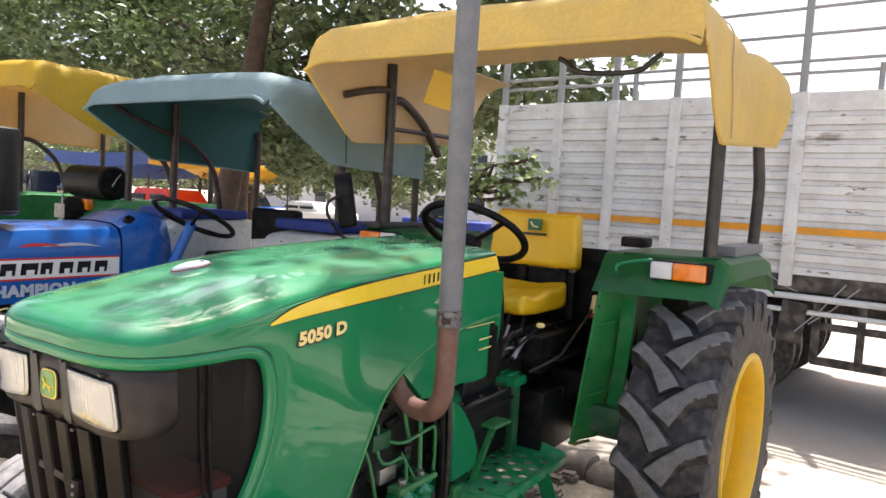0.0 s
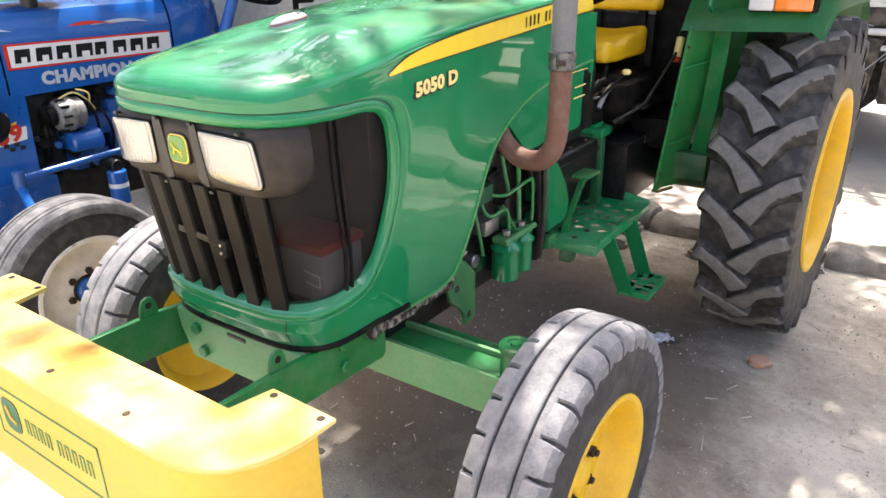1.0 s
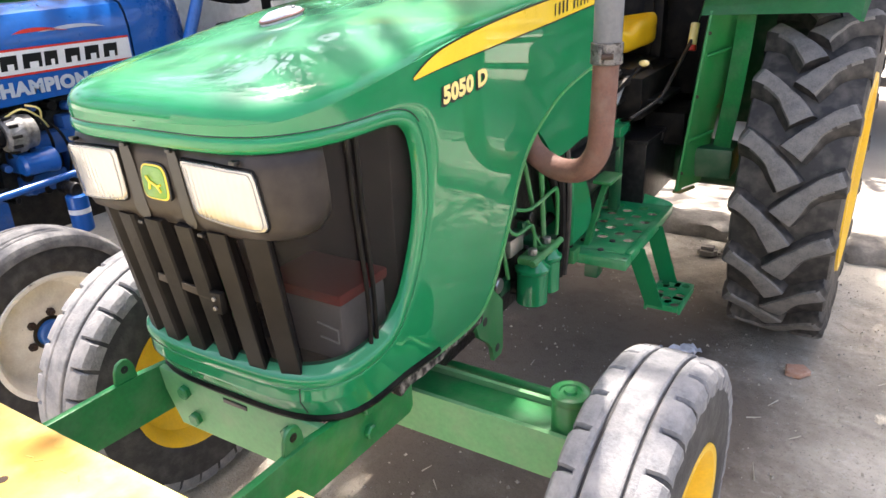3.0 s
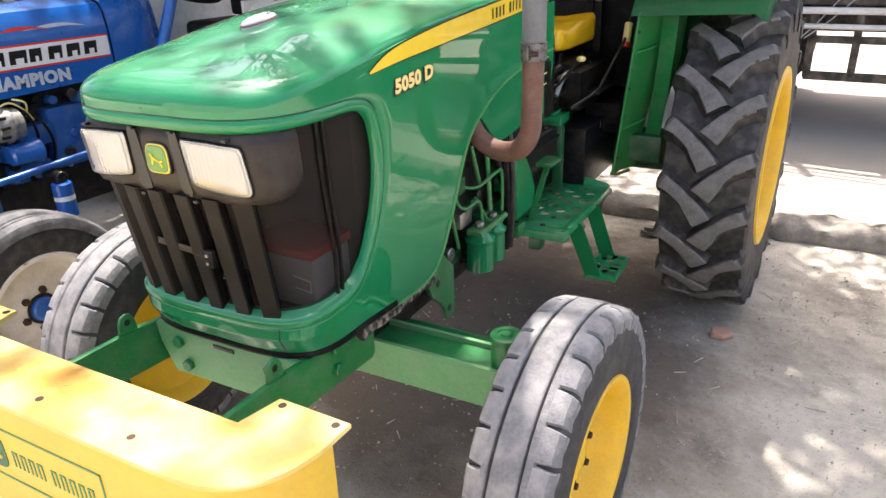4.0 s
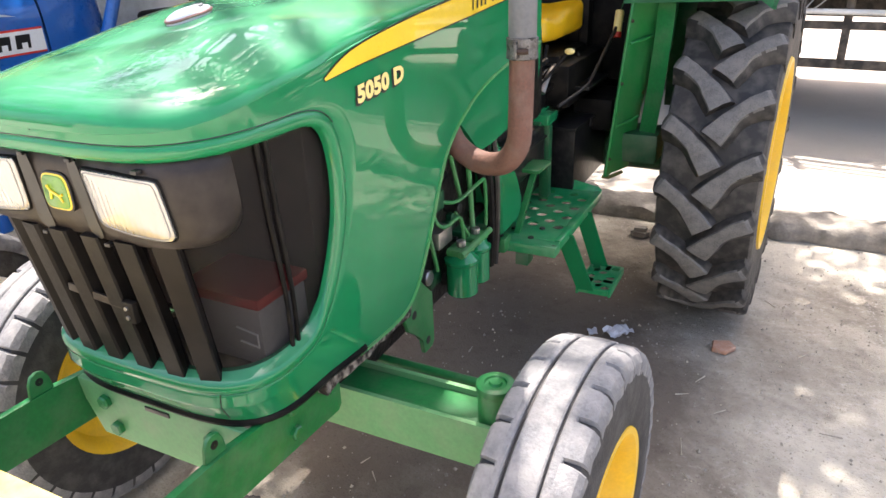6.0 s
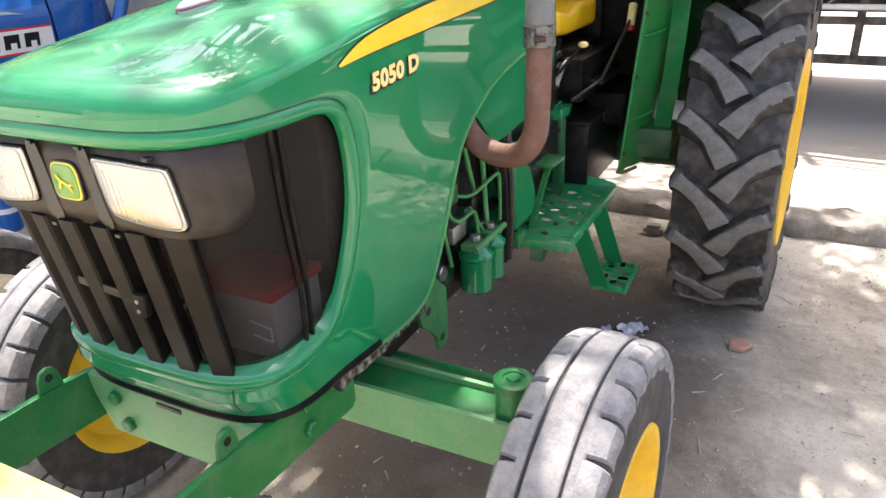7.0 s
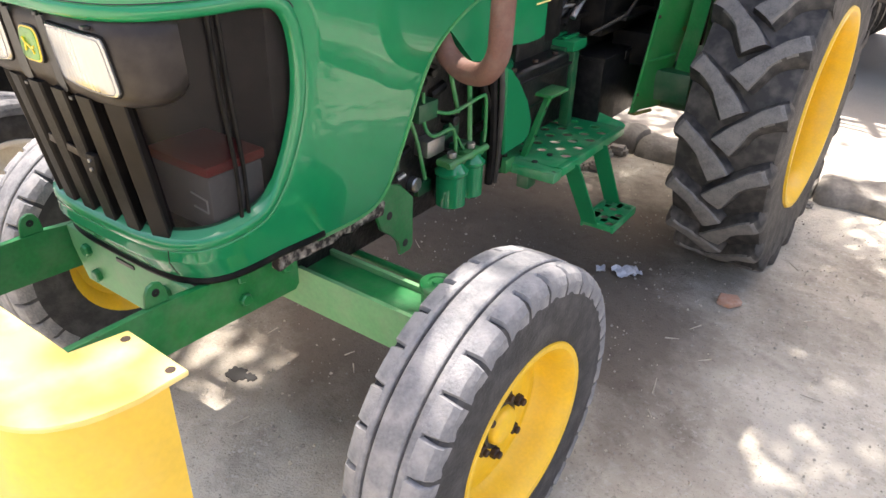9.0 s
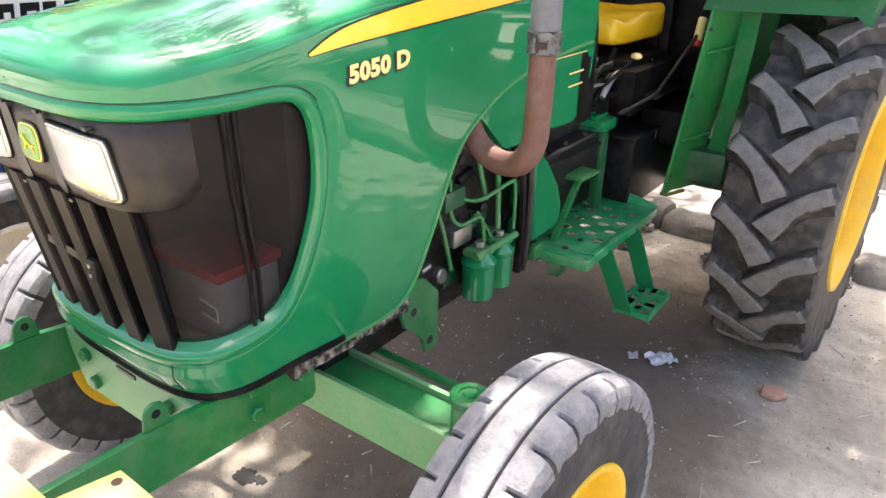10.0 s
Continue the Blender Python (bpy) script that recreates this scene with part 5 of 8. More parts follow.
    part("back_panel", box((-0.34, 2.12, 0.80), (0.46, 2.16, 1.37), 0.02), M["black"], tractor, "black panel behind the seat")
    part("suspension", box((-0.10, 1.88, 1.0), (0.22, 2.10, 1.34), 0.03), M["black"], tractor, "black seat suspension frame")
    # levers
    for pts, r, m, knob in (
        ([(0.262, 1.35, 0.952), (0.318, 1.50, 0.998), (0.332, 1.545, 1.03), (0.352, 1.66, 1.12), (0.368, 1.765, 1.20)], 0.007, "steel_black", True),
        ([(0.22, 1.22, 1.00), (0.20, 1.34, 1.08), (0.19, 1.42, 1.16)], 0.008, "black", False),
        ([(0.18, 1.20, 1.00), (0.16, 1.30, 1.07), (0.15, 1.36, 1.13)], 0.008, "steel", False),
        ([(0.10, 1.35, 1.0), (0.11, 1.40, 1.10), (0.12, 1.42, 1.17)], 0.008, "black", False),
        ([(0.26, 1.55, 0.98), (0.26, 1.60, 1.06), (0.24, 1.66, 1.10)], 0.007, "black", False),
    ):
        lv = part("lever", tube(pts, r, 8, curve=4), M[m], tractor, "control lever")
        if knob:
            e = Vector(pts[-1])
            part("grip", rod(e - Vector((0, 0.01, 0.03)), e + Vector((0, 0.02, 0.05)), 0.017, 12), M["decal_cream"], lv, "worn cream lever grip")
            part("collar", rod(e - Vector((0, 0.014, 0.05)), e - Vector((0, 0.01, 0.028)), 0.019, 12), M["decal_red"], lv)
    kl = part("lever", tube([(0.20, 1.26, 1.02), (0.25, 1.31, 1.09), (0.293, 1.348, 1.148)], 0.006, 8, curve=4), M["black"], tractor, "control lever")
    part("knob", lathe([(1.143, 0.0), (1.144, 0.012), (1.150, 0.0185), (1.158, 0.0175), (1.163, 0.010), (1.164, 0.0)], (0.298, 1.352, 0), "z", 1, 16), M["decal_cream"], kl, "small yellow knob")
    rnd = random.Random(3)
    for k in range(30):
        a = Vector((rnd.uniform(-0.02, 0.26), rnd.uniform(1.05, 1.6), 1.02))
        b = a + Vector((rnd.uniform(-0.05, 0.06), rnd.uniform(0.05, 0.22), rnd.uniform(0.0, 0.11)))
        part("linkage", tube([a, (a + b) / 2 + Vector((0, 0, 0.02)), b], rnd.uniform(0.006, 0.014), 7, curve=3), M[("black", "grease", "scuffed", "grease", "steel", "black")[k % 6]], tractor)


def clutch_cover(tractor):
    b = plate([(0.735, 0.965), (0.775, 0.95), (0.825, 0.905), (0.885, 0.82), (0.930, 0.745), (0.920, 0.695), (0.885, 0.675), (0.755, 0.67)], "x", 0.245, 0.035, 0.008)
    for k in range(2):
        part("hose", tube([(0.235, 0.60 + k * 0.045, 1.06), (0.245, 0.67 + k * 0.04, 0.90), (0.25, 0.75 + k * 0.035, 0.72), (0.25, 0.79 + k * 0.03, 0.60)], 0.013, 8, curve=4), M["black"], tractor, "black rubber hose")
    part("clutch_cover", b, M["green"], tractor, "green curved clutch housing cover")


def exhaust(tractor):
    path = [(0.22, 0.39, 1.19), (0.282, 0.372, 1.128), (0.318, 0.360, 1.082), (0.368, 0.347, 1.054), (0.418, 0.335, 1.049), (0.466, 0.321, 1.066), (0.496, 0.314, 1.112), (0.502, 0.312, 1.18), (0.505, 0.311, 1.325)]
    ex = part("exhaust_elbow", tube(path, 0.0282, 20, curve=6, caps=False), M["rust"], tractor, "rusty bent exhaust pipe")
    part("stack_pipe", tube([(0.505, 0.311, 1.31), (0.506, 0.309, 1.6), (0.509, 0.304, 2.0), (0.512, 0.30, 2.7)], 0.0305, 22, caps=False), M["pipe"], ex, "tall grey exhaust stack")
    cl = part("clamp", lathe([(1.302, 0.031), (1.304, 0.0345), (1.314, 0.0345), (1.320, 0.0335), (1.334, 0.0345), (1.346, 0.0345), (1.348, 0.031)], (0.505, 0.3105, 0), "z", 1, 24), M["clamp"], ex, "scuffed steel pipe clamp")
    part("clamp_bolt", rod((0.508, 0.268, 1.322), (0.53, 0.279, 1.322), 0.006, 8), M["bolt"], cl)
    part("clamp_ear", box((0.500, 0.268, 1.306), (0.508, 0.285, 1.342), 0.002), M["clamp"], cl)


def steps(tractor):
    b = perforated(0.185, 0.412, 0.965, 1.345, 0.628, 0.005, 0.046, 0.0200)
    merge(b, box((0.185, 0.870, 0.6225), (0.412, 0.966, 0.6278), 0.001))
    merge(b, box((0.185, 1.344, 0.6225), (0.412, 1.362, 0.6278), 0.001))
    pl = part("platform", b, M["green_step"], tractor, "green perforated steel foot platform", angle=30)
    for lo, hi in (((0.115, 0.815, 0.592), (0.436, 0.872, 0.6275)), ((0.412, 0.872, 0.598), (0.436, 1.39, 0.6295)), ((0.12, 1.355, 0.606), (0.412, 1.40, 0.6275)), ((0.13, 0.872, 0.610), (0.187, 1.355, 0.6275))):
        part("edge_bar", box(lo, hi, 0.005), M["green_step"], pl)
    b = bmesh.new()
    rings(b, [[(x, 1.375, 0.62), (x, 1.392, 0.62 + h), (x, 1.398, 0.62 + h), (x, 1.381, 0.62)] for x, h in ((0.15, 0.045), (0.19, 0.062), (0.30, 0.045), (0.42, 0.022), (0.434, 0.012))])
    part("back_lip", b, M["green_step"], pl)
    b = bmesh.new()
    rings(b, [[(x - 0.009, y - 0.012, z), (x + 0.009, y - 0.012, z), (x + 0.009, y + 0.012, z), (x - 0.009, y + 0.012, z)] for x, y, z in ((0.277, 0.895, 0.622), (0.290, 0.955, 0.74), (0.300, 1.00, 0.82))])
    st = part("platform_strut", b, M["green_old"], pl)
    for f in (0.35, 0.78):
        x, y, z = 0.277 + 0.023 * f, 0.895 + 0.105 * f, 0.622 + 0.198 * f
        part("strut_hole", rod((x - 0.0098, y, z), (x + 0.0098, y, z), 0.006, 10, bevel=0.05), M["decal_black"], st)
    part("strut_head", box((0.255, 0.965, 0.815), (0.325, 1.09, 0.827), 0.003), M["green_old"], pl)
    part("platform_lug", box((0.30, 0.815, 0.548), (0.345, 0.87, 0.594), 0.006), M["green_dark"], pl)
    part("front_clip", box((0.20, 0.775, 0.60), (0.28, 0.835, 0.648), 0.006), M["green_old"], pl)
    for x, y in ((0.155, 0.843), (0.335, 0.868), (0.255, 0.925), (0.345, 0.955)):
        bolt_head((x, y, 0.628), (0, 0, 1), 0.011, 0.005, M["grease"], pl)
    # hanging lower step
    z = 0.362
    b = perforated(0.440, 0.552, 1.094, 1.300, z, 0.005, 0.040, 0.0170)
    merge(b, box((0.432, 1.090, z - 0.030), (0.442, 1.304, z + 0.002), 0.002))
    merge(b, box((0.550, 1.090, z - 0.026), (0.560, 1.304, z + 0.002), 0.002))
    merge(b, box((0.442, 1.086, z - 0.020), (0.550, 1.096, z + 0.0012), 0.002))
    merge(b, box((0.442, 1.298, z - 0.020), (0.550, 1.308, z + 0.0012), 0.002))
    st = part("lower_step", b, M["green_step"], tractor, "green hanging lower step", angle=30)
    for y0, y1 in ((0.972, 1.096), (1.20, 1.300)):
        bm = bmesh.new()
        loops = []
        for f in np.linspace(0, 1, 6):
            y, zz, x = y0 + (y1 - y0) * f, 0.612 + (z - 0.022 - 0.612) * f, 0.385 + (0.440 - 0.385) * f
            w = 0.064
            loops.append([(x, y - 0.004, zz), (x + w, y - 0.004, zz), (x + w, y + 0.004, zz), (x, y + 0.004, zz)])
        rings(bm, loops)
        part("hanger", bm, M["green"], st)


def fenders(tractor):
    for side in (1, -1):
        def X(x):
            return CX + side * (x - 0.02)
        # section across (x, z) from the inner wall over the top to the outer lip, swept along y
        bm = bmesh.new()
        loops = []
        for y, dz, dx in ((1.535, -0.160, -0.012), (1.54, -0.152, -0.012), (1.635, -0.004, 0.0), (1.655, 0.006, 0.006), (1.8, 0.01, 0.018), (2.1, 0.012, 0.025), (2.4, 0.005, 0.03), (2.55, -0.02, 0.03), (2.75, -0.14, 0.03), (2.82, -0.2, 0.03)):
            low = 1.46 + dz
            loops.append([(X(0.440 + dx), y, low - 0.03), (X(0.449 + dx), y, low), (X(0.908 + dx), y, low + 0.012), (X(0.944 + dx), y, low - 0.014), (X(0.956 + dx), y, low - (0.085 if y > 1.6 else 0.016))])
        rings(bm, loops, closed=False, caps=False)
        bmesh.ops.solidify(bm, geom=bm.faces[:], thickness=0.006)
        f = part("fender", bm, M["green_fender"], tractor, "green pressed-steel rear fender", angle=22)
        # inner wall with a flanged slanting front edge
        lo, hi = sorted((X(0.44), X(0.452)))
        b = bmesh.new()
        wall = [(1.452, 0.685), (1.47, 0.66), (1.64, 0.66), (2.3, 0.66), (2.6, 1.0), (2.6, 1.45), (1.64, 1.46), (1.555, 1.325)]
        loops = [[(X(0.422 + (z - 0.65) * 0.066), y, z) for y, z in wall], [(X(0.430 + (z - 0.65) * 0.066), y, z) for y, z in wall]]
        rings(b, loops)
        w = part("inner_wall", b, M["green_fender"], f, angle=25)
        b = bmesh.new()
        rows = []
        for z in np.linspace(0.672, 1.315, 14):
            y = float(np.interp(z, (0.67, 0.80, 1.1, 1.32), (1.445, 1.466, 1.514, 1.553)))
            xi, xo = 0.420 + (z - 0.65) * 0.062, 0.482 + (z - 0.65) * 0.115
            press = 0.012 if 0.74 < z < 1.22 else 0.0
            pr = [(xi, y), (xi + 0.006, y - 0.012), (xi + 0.014, y - 0.012), (xi + 0.020, y + 0.004), (xi * 0.65 + xo * 0.35, y + 0.05 + press), (xi * 0.3 + xo * 0.7, y + 0.10 + press), (xo, y + 0.15)]
            rows.append([(X(a), c, z) for a, c in pr] + [(X(a), c + 0.006, z) for a, c in pr[::-1]])
        rings(b, rows)
        part("flange", b, M["green_fender"], f)
        for z in (0.86, 1.16):
            y = float(np.interp(z, (0.67, 0.80, 1.1, 1.32), (1.445, 1.466, 1.514, 1.553)))
            x = 0.436 + (z - 0.65) * 0.07
            part("flange_rib", tube([(X(x), y + 0.004, z), (X(x + 0.045), y + 0.082, z + 0.012), (X(x + 0.06), y + 0.118, z + 0.018)], 0.006, 8), M["green_fender"], f)
        for z in (0.74, 1.02, 1.24):
            y = float(np.interp(z, (0.67, 0.80, 1.1, 1.32), (1.445, 1.466, 1.514, 1.553)))
            bolt_head((X(0.436 + (z - 0.65) * 0.066), y - 0.006, z), (0, -1, 0), 0.007, 0.005, M["bolt"], f)
        part("hem_dirt", tube([(X(0.418), 1.446, 0.668), (X(0.44), 1.455, 0.664), (X(0.475), 1.53, 0.668)], 0.007, 8), M["hem"], f, "rusty muddy lower hem")
        b = bmesh.new()
        rings(b, [[(X(0.535 + k), 1.60, z), (X(0.60 + k), 1.58, z), (X(0.60 + k), 1.588, z), (X(0.535 + k), 1.608, z)] for z, k in ((0.80, -0.02), (1.0, 0.0), (1.2, 0.012), (1.32, 0.015))])
        part("stay", b, M["green_old"], f)
        part("fender_foot", box((min(X(0.42), X(0.60)), 1.55, 0.70), (max(X(0.42), X(0.60)), 1.72, 0.82), 0.02), M["green_dark"], f)
        # Plate added to close off the bright view between inner wall and tyre.
        part("rear_guard", box((min(X(0.44), X(0.66)), 2.60, 0.70), (max(X(0.44), X(0.66)), 2.61, 1.455), 0.003), M["green_dark"], f)
        # front lamp unit
        y = 1.575
        z0, z1 = (1.380, 1.448) if side > 0 else (1.40, 1.46)
        lamp_o = sorted((X(0.757), X(0.884)))
        lamp_w = sorted((X(0.668), X(0.755)))
        unit = part("indicator", box((min(X(0.67), X(0.90)), y - 0.005, z0 - 0.006), (max(X(0.67), X(0.90)), y + 0.05, z1 + 0.006), 0.008), M["black"], tractor, "fender indicator lamp with white and orange lenses")
        part("orange_lens", box((lamp_o[0], y - 0.03, z0), (lamp_o[1], y, z1), 0.008, seg=3), M["orange"], unit)
        part("white_lens", box((lamp_w[0], y - 0.026, z0), (lamp_w[1], y, z1), 0.008, seg=3), M["clear_lens"], unit)
        # grab handle
        part("grab_handle", tube([(X(0.535), 1.58, 1.372), (X(0.535), 1.535, 1.395), (X(0.545), 1.545, 1.425), (X(0.655), 1.565, 1.450), (X(0.662), 1.61, 1.435)], 0.008, 8, curve=4), M["green"], f)


def seat(tractor):
    shift = Matrix.Translation((-0.048, -0.024, 0.018))
    b = box((-0.16, 1.44, 1.145), (0.26, 1.86, 1.235), 0.042, seg=4)
    bmesh.ops.subdivide_edges(b, edges=[e for e in b.edges if e.calc_length() > 0.08], cuts=5, use_grid_fill=True)
    for v in b.verts:
        x, y = (v.co.x - 0.05) / 0.21, (v.co.y - 1.65) / 0.21
        if v.co.z > 1.19:
            v.co.z += 0.045 * max(0.0, y) - 0.02 * (1 - x * x) + 0.012 * math.sin(6 * y + 1.0)
        v.co.x = 0.05 + (v.co.x - 0.05) * (0.93 + 0.07 * y)
    bmesh.ops.transform(b, matrix=shift, verts=b.verts)
    s = part("seat_cushion", wobble(b, 0.008, 9), M["seat"], tractor, "yellow vinyl seat cushion with a loose cover", angle=70)
    part("seat_pan", box((-0.13, 1.46, 1.06), (0.23, 1.84, 1.118), 0.02), M["black"], s)
    b = box((-0.17, -0.045, -0.125), (0.285, 0.045, 0.135), 0.03, seg=3)
    bmesh.ops.subdivide_edges(b, edges=[e for e in b.edges if e.calc_length() > 0.08], cuts=5, use_grid_fill=True)
    for v in b.verts:
        x = (v.co.x - 0.057) / 0.23
        v.co.y -= 0.05 * x * x - 0.02
        v.co.x = 0.057 + (v.co.x - 0.057) * (1 - 0.05 * (v.co.z / 0.13))
    bmesh.ops.transform(b, matrix=pose(-0.040, 1.88, 1.474, -8, 0, 0), verts=b.verts)
    k = part("backrest", wobble(b, 0.006, 7, 3.0), M["seat"], tractor, "yellow vinyl backrest with a dark green mark", angle=70)
    c = Vector((0.016, 1.885, 1.552))
    part("mark", box(c + Vector((-0.036, -0.062, -0.028)), c + Vector((0.036, -0.052, 0.028)), 0.004), M["decal_green"], k)
    part("mark_device", tube([c + Vector((-0.02, -0.0635, 0.012)), c + Vector((-0.005, -0.0635, -0.008)), c + Vector((0.02, -0.0635, -0.012))], 0.004, 6), M["decal_cream"], k)
    for i in range(8):
        part("mark_bar", box(c + Vector((-0.06 + i * 0.0155, -0.0575, -0.052)), c + Vector((-0.06 + i * 0.0155 + 0.011, -0.048, -0.040)), 0), M["decal_black"], k)
    part("rear_panel", box((0.20, 1.93, 0.95), (0.46, 1.96, 1.455), 0.01), M["black"], tractor, "black panel behind the seat")
    part("side_tank", box((0.24, 1.62, 0.80), (0.40, 1.90, 0.93), 0.015), M["black"], tractor, "black tool box beside the seat")
    for x in (-0.05, 0.16):
        part("back_stay", box((x - 0.02, 1.86, 1.08), (x + 0.02, 1.90, 1.40), 0.006), M["black"], k)
    # steering wheel
    c = Vector((0.045, 1.20, 1.515))
    T = Matrix.Translation(c) @ pose(0, 0, 0, -32, 0, 0)
    b = bmesh.new()
    R, r = 0.215, 0.0155
    rings(b, [[T @ Vector(((R + r * math.cos(q)) * math.cos(a), (R + r * math.cos(q)) * math.sin(a), r * math.sin(q))) for q in np.linspace(0, 2 * math.pi, 10, endpoint=False)] for a in np.linspace(0, 2 * math.pi, 48, endpoint=False)], wrap=True)
    w = part("steering_wheel", b, M["black"], tractor, "black three-spoke steering wheel")
    for a in (90, 210, 330):
        part("spoke", tube([T @ Vector((0, 0, -0.045)), T @ Vector((0.1 * math.cos(radians(a)), 0.1 * math.sin(radians(a)), -0.03)), T @ Vector((R * math.cos(radians(a)), R * math.sin(radians(a)), 0))], 0.011, 8, curve=3), M["black"], w)
    part("boss", rod(T @ Vector((0, 0, -0.08)), T @ Vector((0, 0, -0.025)), 0.045, 18), M["black"], w)
    part("column", rod(T @ Vector((0, 0, -0.45)), T @ Vector((0, 0, -0.06)), 0.03, 14), M["black"], tractor)
    part("horn_pad", box((0.50, 1.66, 1.49), (0.60, 1.80, 1.535), 0.012), M["black"], tractor, "black lamp on the fender top")


def canopy_mesh(cx, w, y0, y_roof, y_end, y_flap, z_edge, z_top, z_flap, outer, inner, parent, label, sag=0.015, rise=-0.03, slant=0.0, bulge=0.0, hump=False):
    """A tarpaulin roof: upright front valance, crowned top, side flaps that reach down behind y_flap, open rear."""
    K = np.linspace(-1, 1, 49)

    def column(k, y):
        a, sgn = abs(k), math.copysign(1, k)
        f = min(1.0, max(0.0, (y - y0) / (y_flap - y0)))
        low = z_edge + (z_flap - z_edge) * f + rise * max(0.0, y - y_flap)
        low -= 0.035 * (1 - f)
        top = z_top - 0.05 * max(0.0, 1 - (y - y0) / 0.09) ** 2
        if hump:
            top += -0.030 * math.exp(-((y - y_roof + 0.06) / 0.10) ** 2) + 0.022 * min(1.0, max(0.0, (y - y_roof) / 0.25))
        top -= 0 if hump else (0.035 * min(1, (y - y_roof) / 0.25) + 0.05 * min(1, max(0, y - y_roof - 0.35) / 0.3) if y > y_roof else 0)
        if a < 0.66:
            q = a / 0.66
            return Vector((cx + sgn * q * (w - 0.09), y, top + 0.028 * (1 - q * q) - sag * math.sin((y - y0) * 6) ** 2 * (1 - q)))
        out = bulge * max(0.0, min(1.0, (y - y_roof + 0.12) / 0.5))
        if a < 0.78:
            q = (a - 0.66) / 0.12 * math.pi / 2
            return Vector((cx + sgn * (w - 0.09 + 0.09 * math.sin(q) + out * 0.9 * math.sin(q)), y, top - 0.09 + 0.09 * math.cos(q)))
        q = (a - 0.78) / 0.22
        fold = 0.003 * math.sin(y * 17 + sgn) * q + 0.006 * math.sin(y * 7 + 2) * q
        out *= math.sin(math.pi * (0.35 + 0.6 * q))
        fold += 0.012 * math.sin(y * 23 + q * 5) * math.sin(math.pi * q) * (1 if y > y_roof else 0.3)
        return Vector((cx + sgn * (w + fold + 0.015 * q + out), y, top - 0.09 - q * (top - 0.09 - low)))
    bm = bmesh.new()
    rings(bm, [[column(k, y) for k in K] for y in np.concatenate([(y0, y0 + 0.025, y0 + 0.05, y0 + 0.09), np.linspace(y0 + 0.13, y_flap, 7), np.linspace(y_flap, y_roof, 12)[1:]])], closed=False, caps=False)
    for sgn in (1, -1):
        side = [k for k in K * sgn if k * sgn > 0.60]
        rings(bm, [[column(k, y_roof + (y_end - slant * max(0.0, (abs(k) - 0.72) / 0.28) - y_roof) * f) for k in side] for f in np.linspace(0, 1, 9)], closed=False, caps=False)
    front = [k for k in K if abs(k) < 0.80]
    rings(bm, [[Vector((p.x, y0 - 0.022 * f, p.z + (z_edge - 0.035 * max(0.0, (abs(k) - 0.60) / 0.20) ** 2 - p.z) * f)) for k, p in ((k, column(k, y0)) for k in front)] for f in (0, 0.06, 0.4, 0.75, 1.0)], closed=False, caps=False)
    bmesh.ops.remove_doubles(bm, verts=bm.verts, dist=1e-4)
    wobble(bm, 0.007, 5, cx)
    bmesh.ops.recalc_face_normals(bm, faces=bm.faces)
    mid = Vector((cx, (y0 + y_roof) / 2, z_edge))
    hit = max(bm.faces, key=lambda f: f.calc_center_median().z)
    if hit.normal.z < 0:
        bmesh.ops.reverse_faces(bm, faces=bm.faces)
    bmesh.ops.solidify(bm, geom=bm.faces[:], thickness=0.006)
    me = bpy.data.meshes.new("canopy")
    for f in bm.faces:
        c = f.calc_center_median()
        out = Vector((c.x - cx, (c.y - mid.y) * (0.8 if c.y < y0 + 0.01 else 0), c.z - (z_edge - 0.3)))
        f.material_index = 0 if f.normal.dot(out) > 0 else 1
    bm.to_mesh(me)
    bm.free()
    for x in (outer, inner):
        me.materials.append(x)
    me.polygons.foreach_set("use_smooth", [True] * len(me.polygons))
    me.set_sharp_from_angle(angle=radians(60))
    ob = new("canopy", me)
    ob.parent = parent
    ob.matrix_parent_inverse = pose_of(parent).inverted()
    ob["label"] = label
    # piping along the hem
    part("piping", tube([Vector((cx + x, y0 - 0.026, z_edge - 0.035 * max(0.0, (abs(x) / w - 0.86) / 0.14) ** 2)) for x in np.linspace(-w, w, 41)], 0.010, 8), outer, ob)
    for sgn in (1, -1):
        part("piping", tube([column(sgn, y) for y in np.linspace(y0, y_end - slant, 22)], 0.007, 6), outer, ob)
        part("seam", tube([column(k * sgn, y_flap + 0.12) + Vector((sgn * 0.004, 0, 0.002)) for k in np.linspace(0.68, 0.99, 14)], 0.003, 5), inner, ob)
    return ob


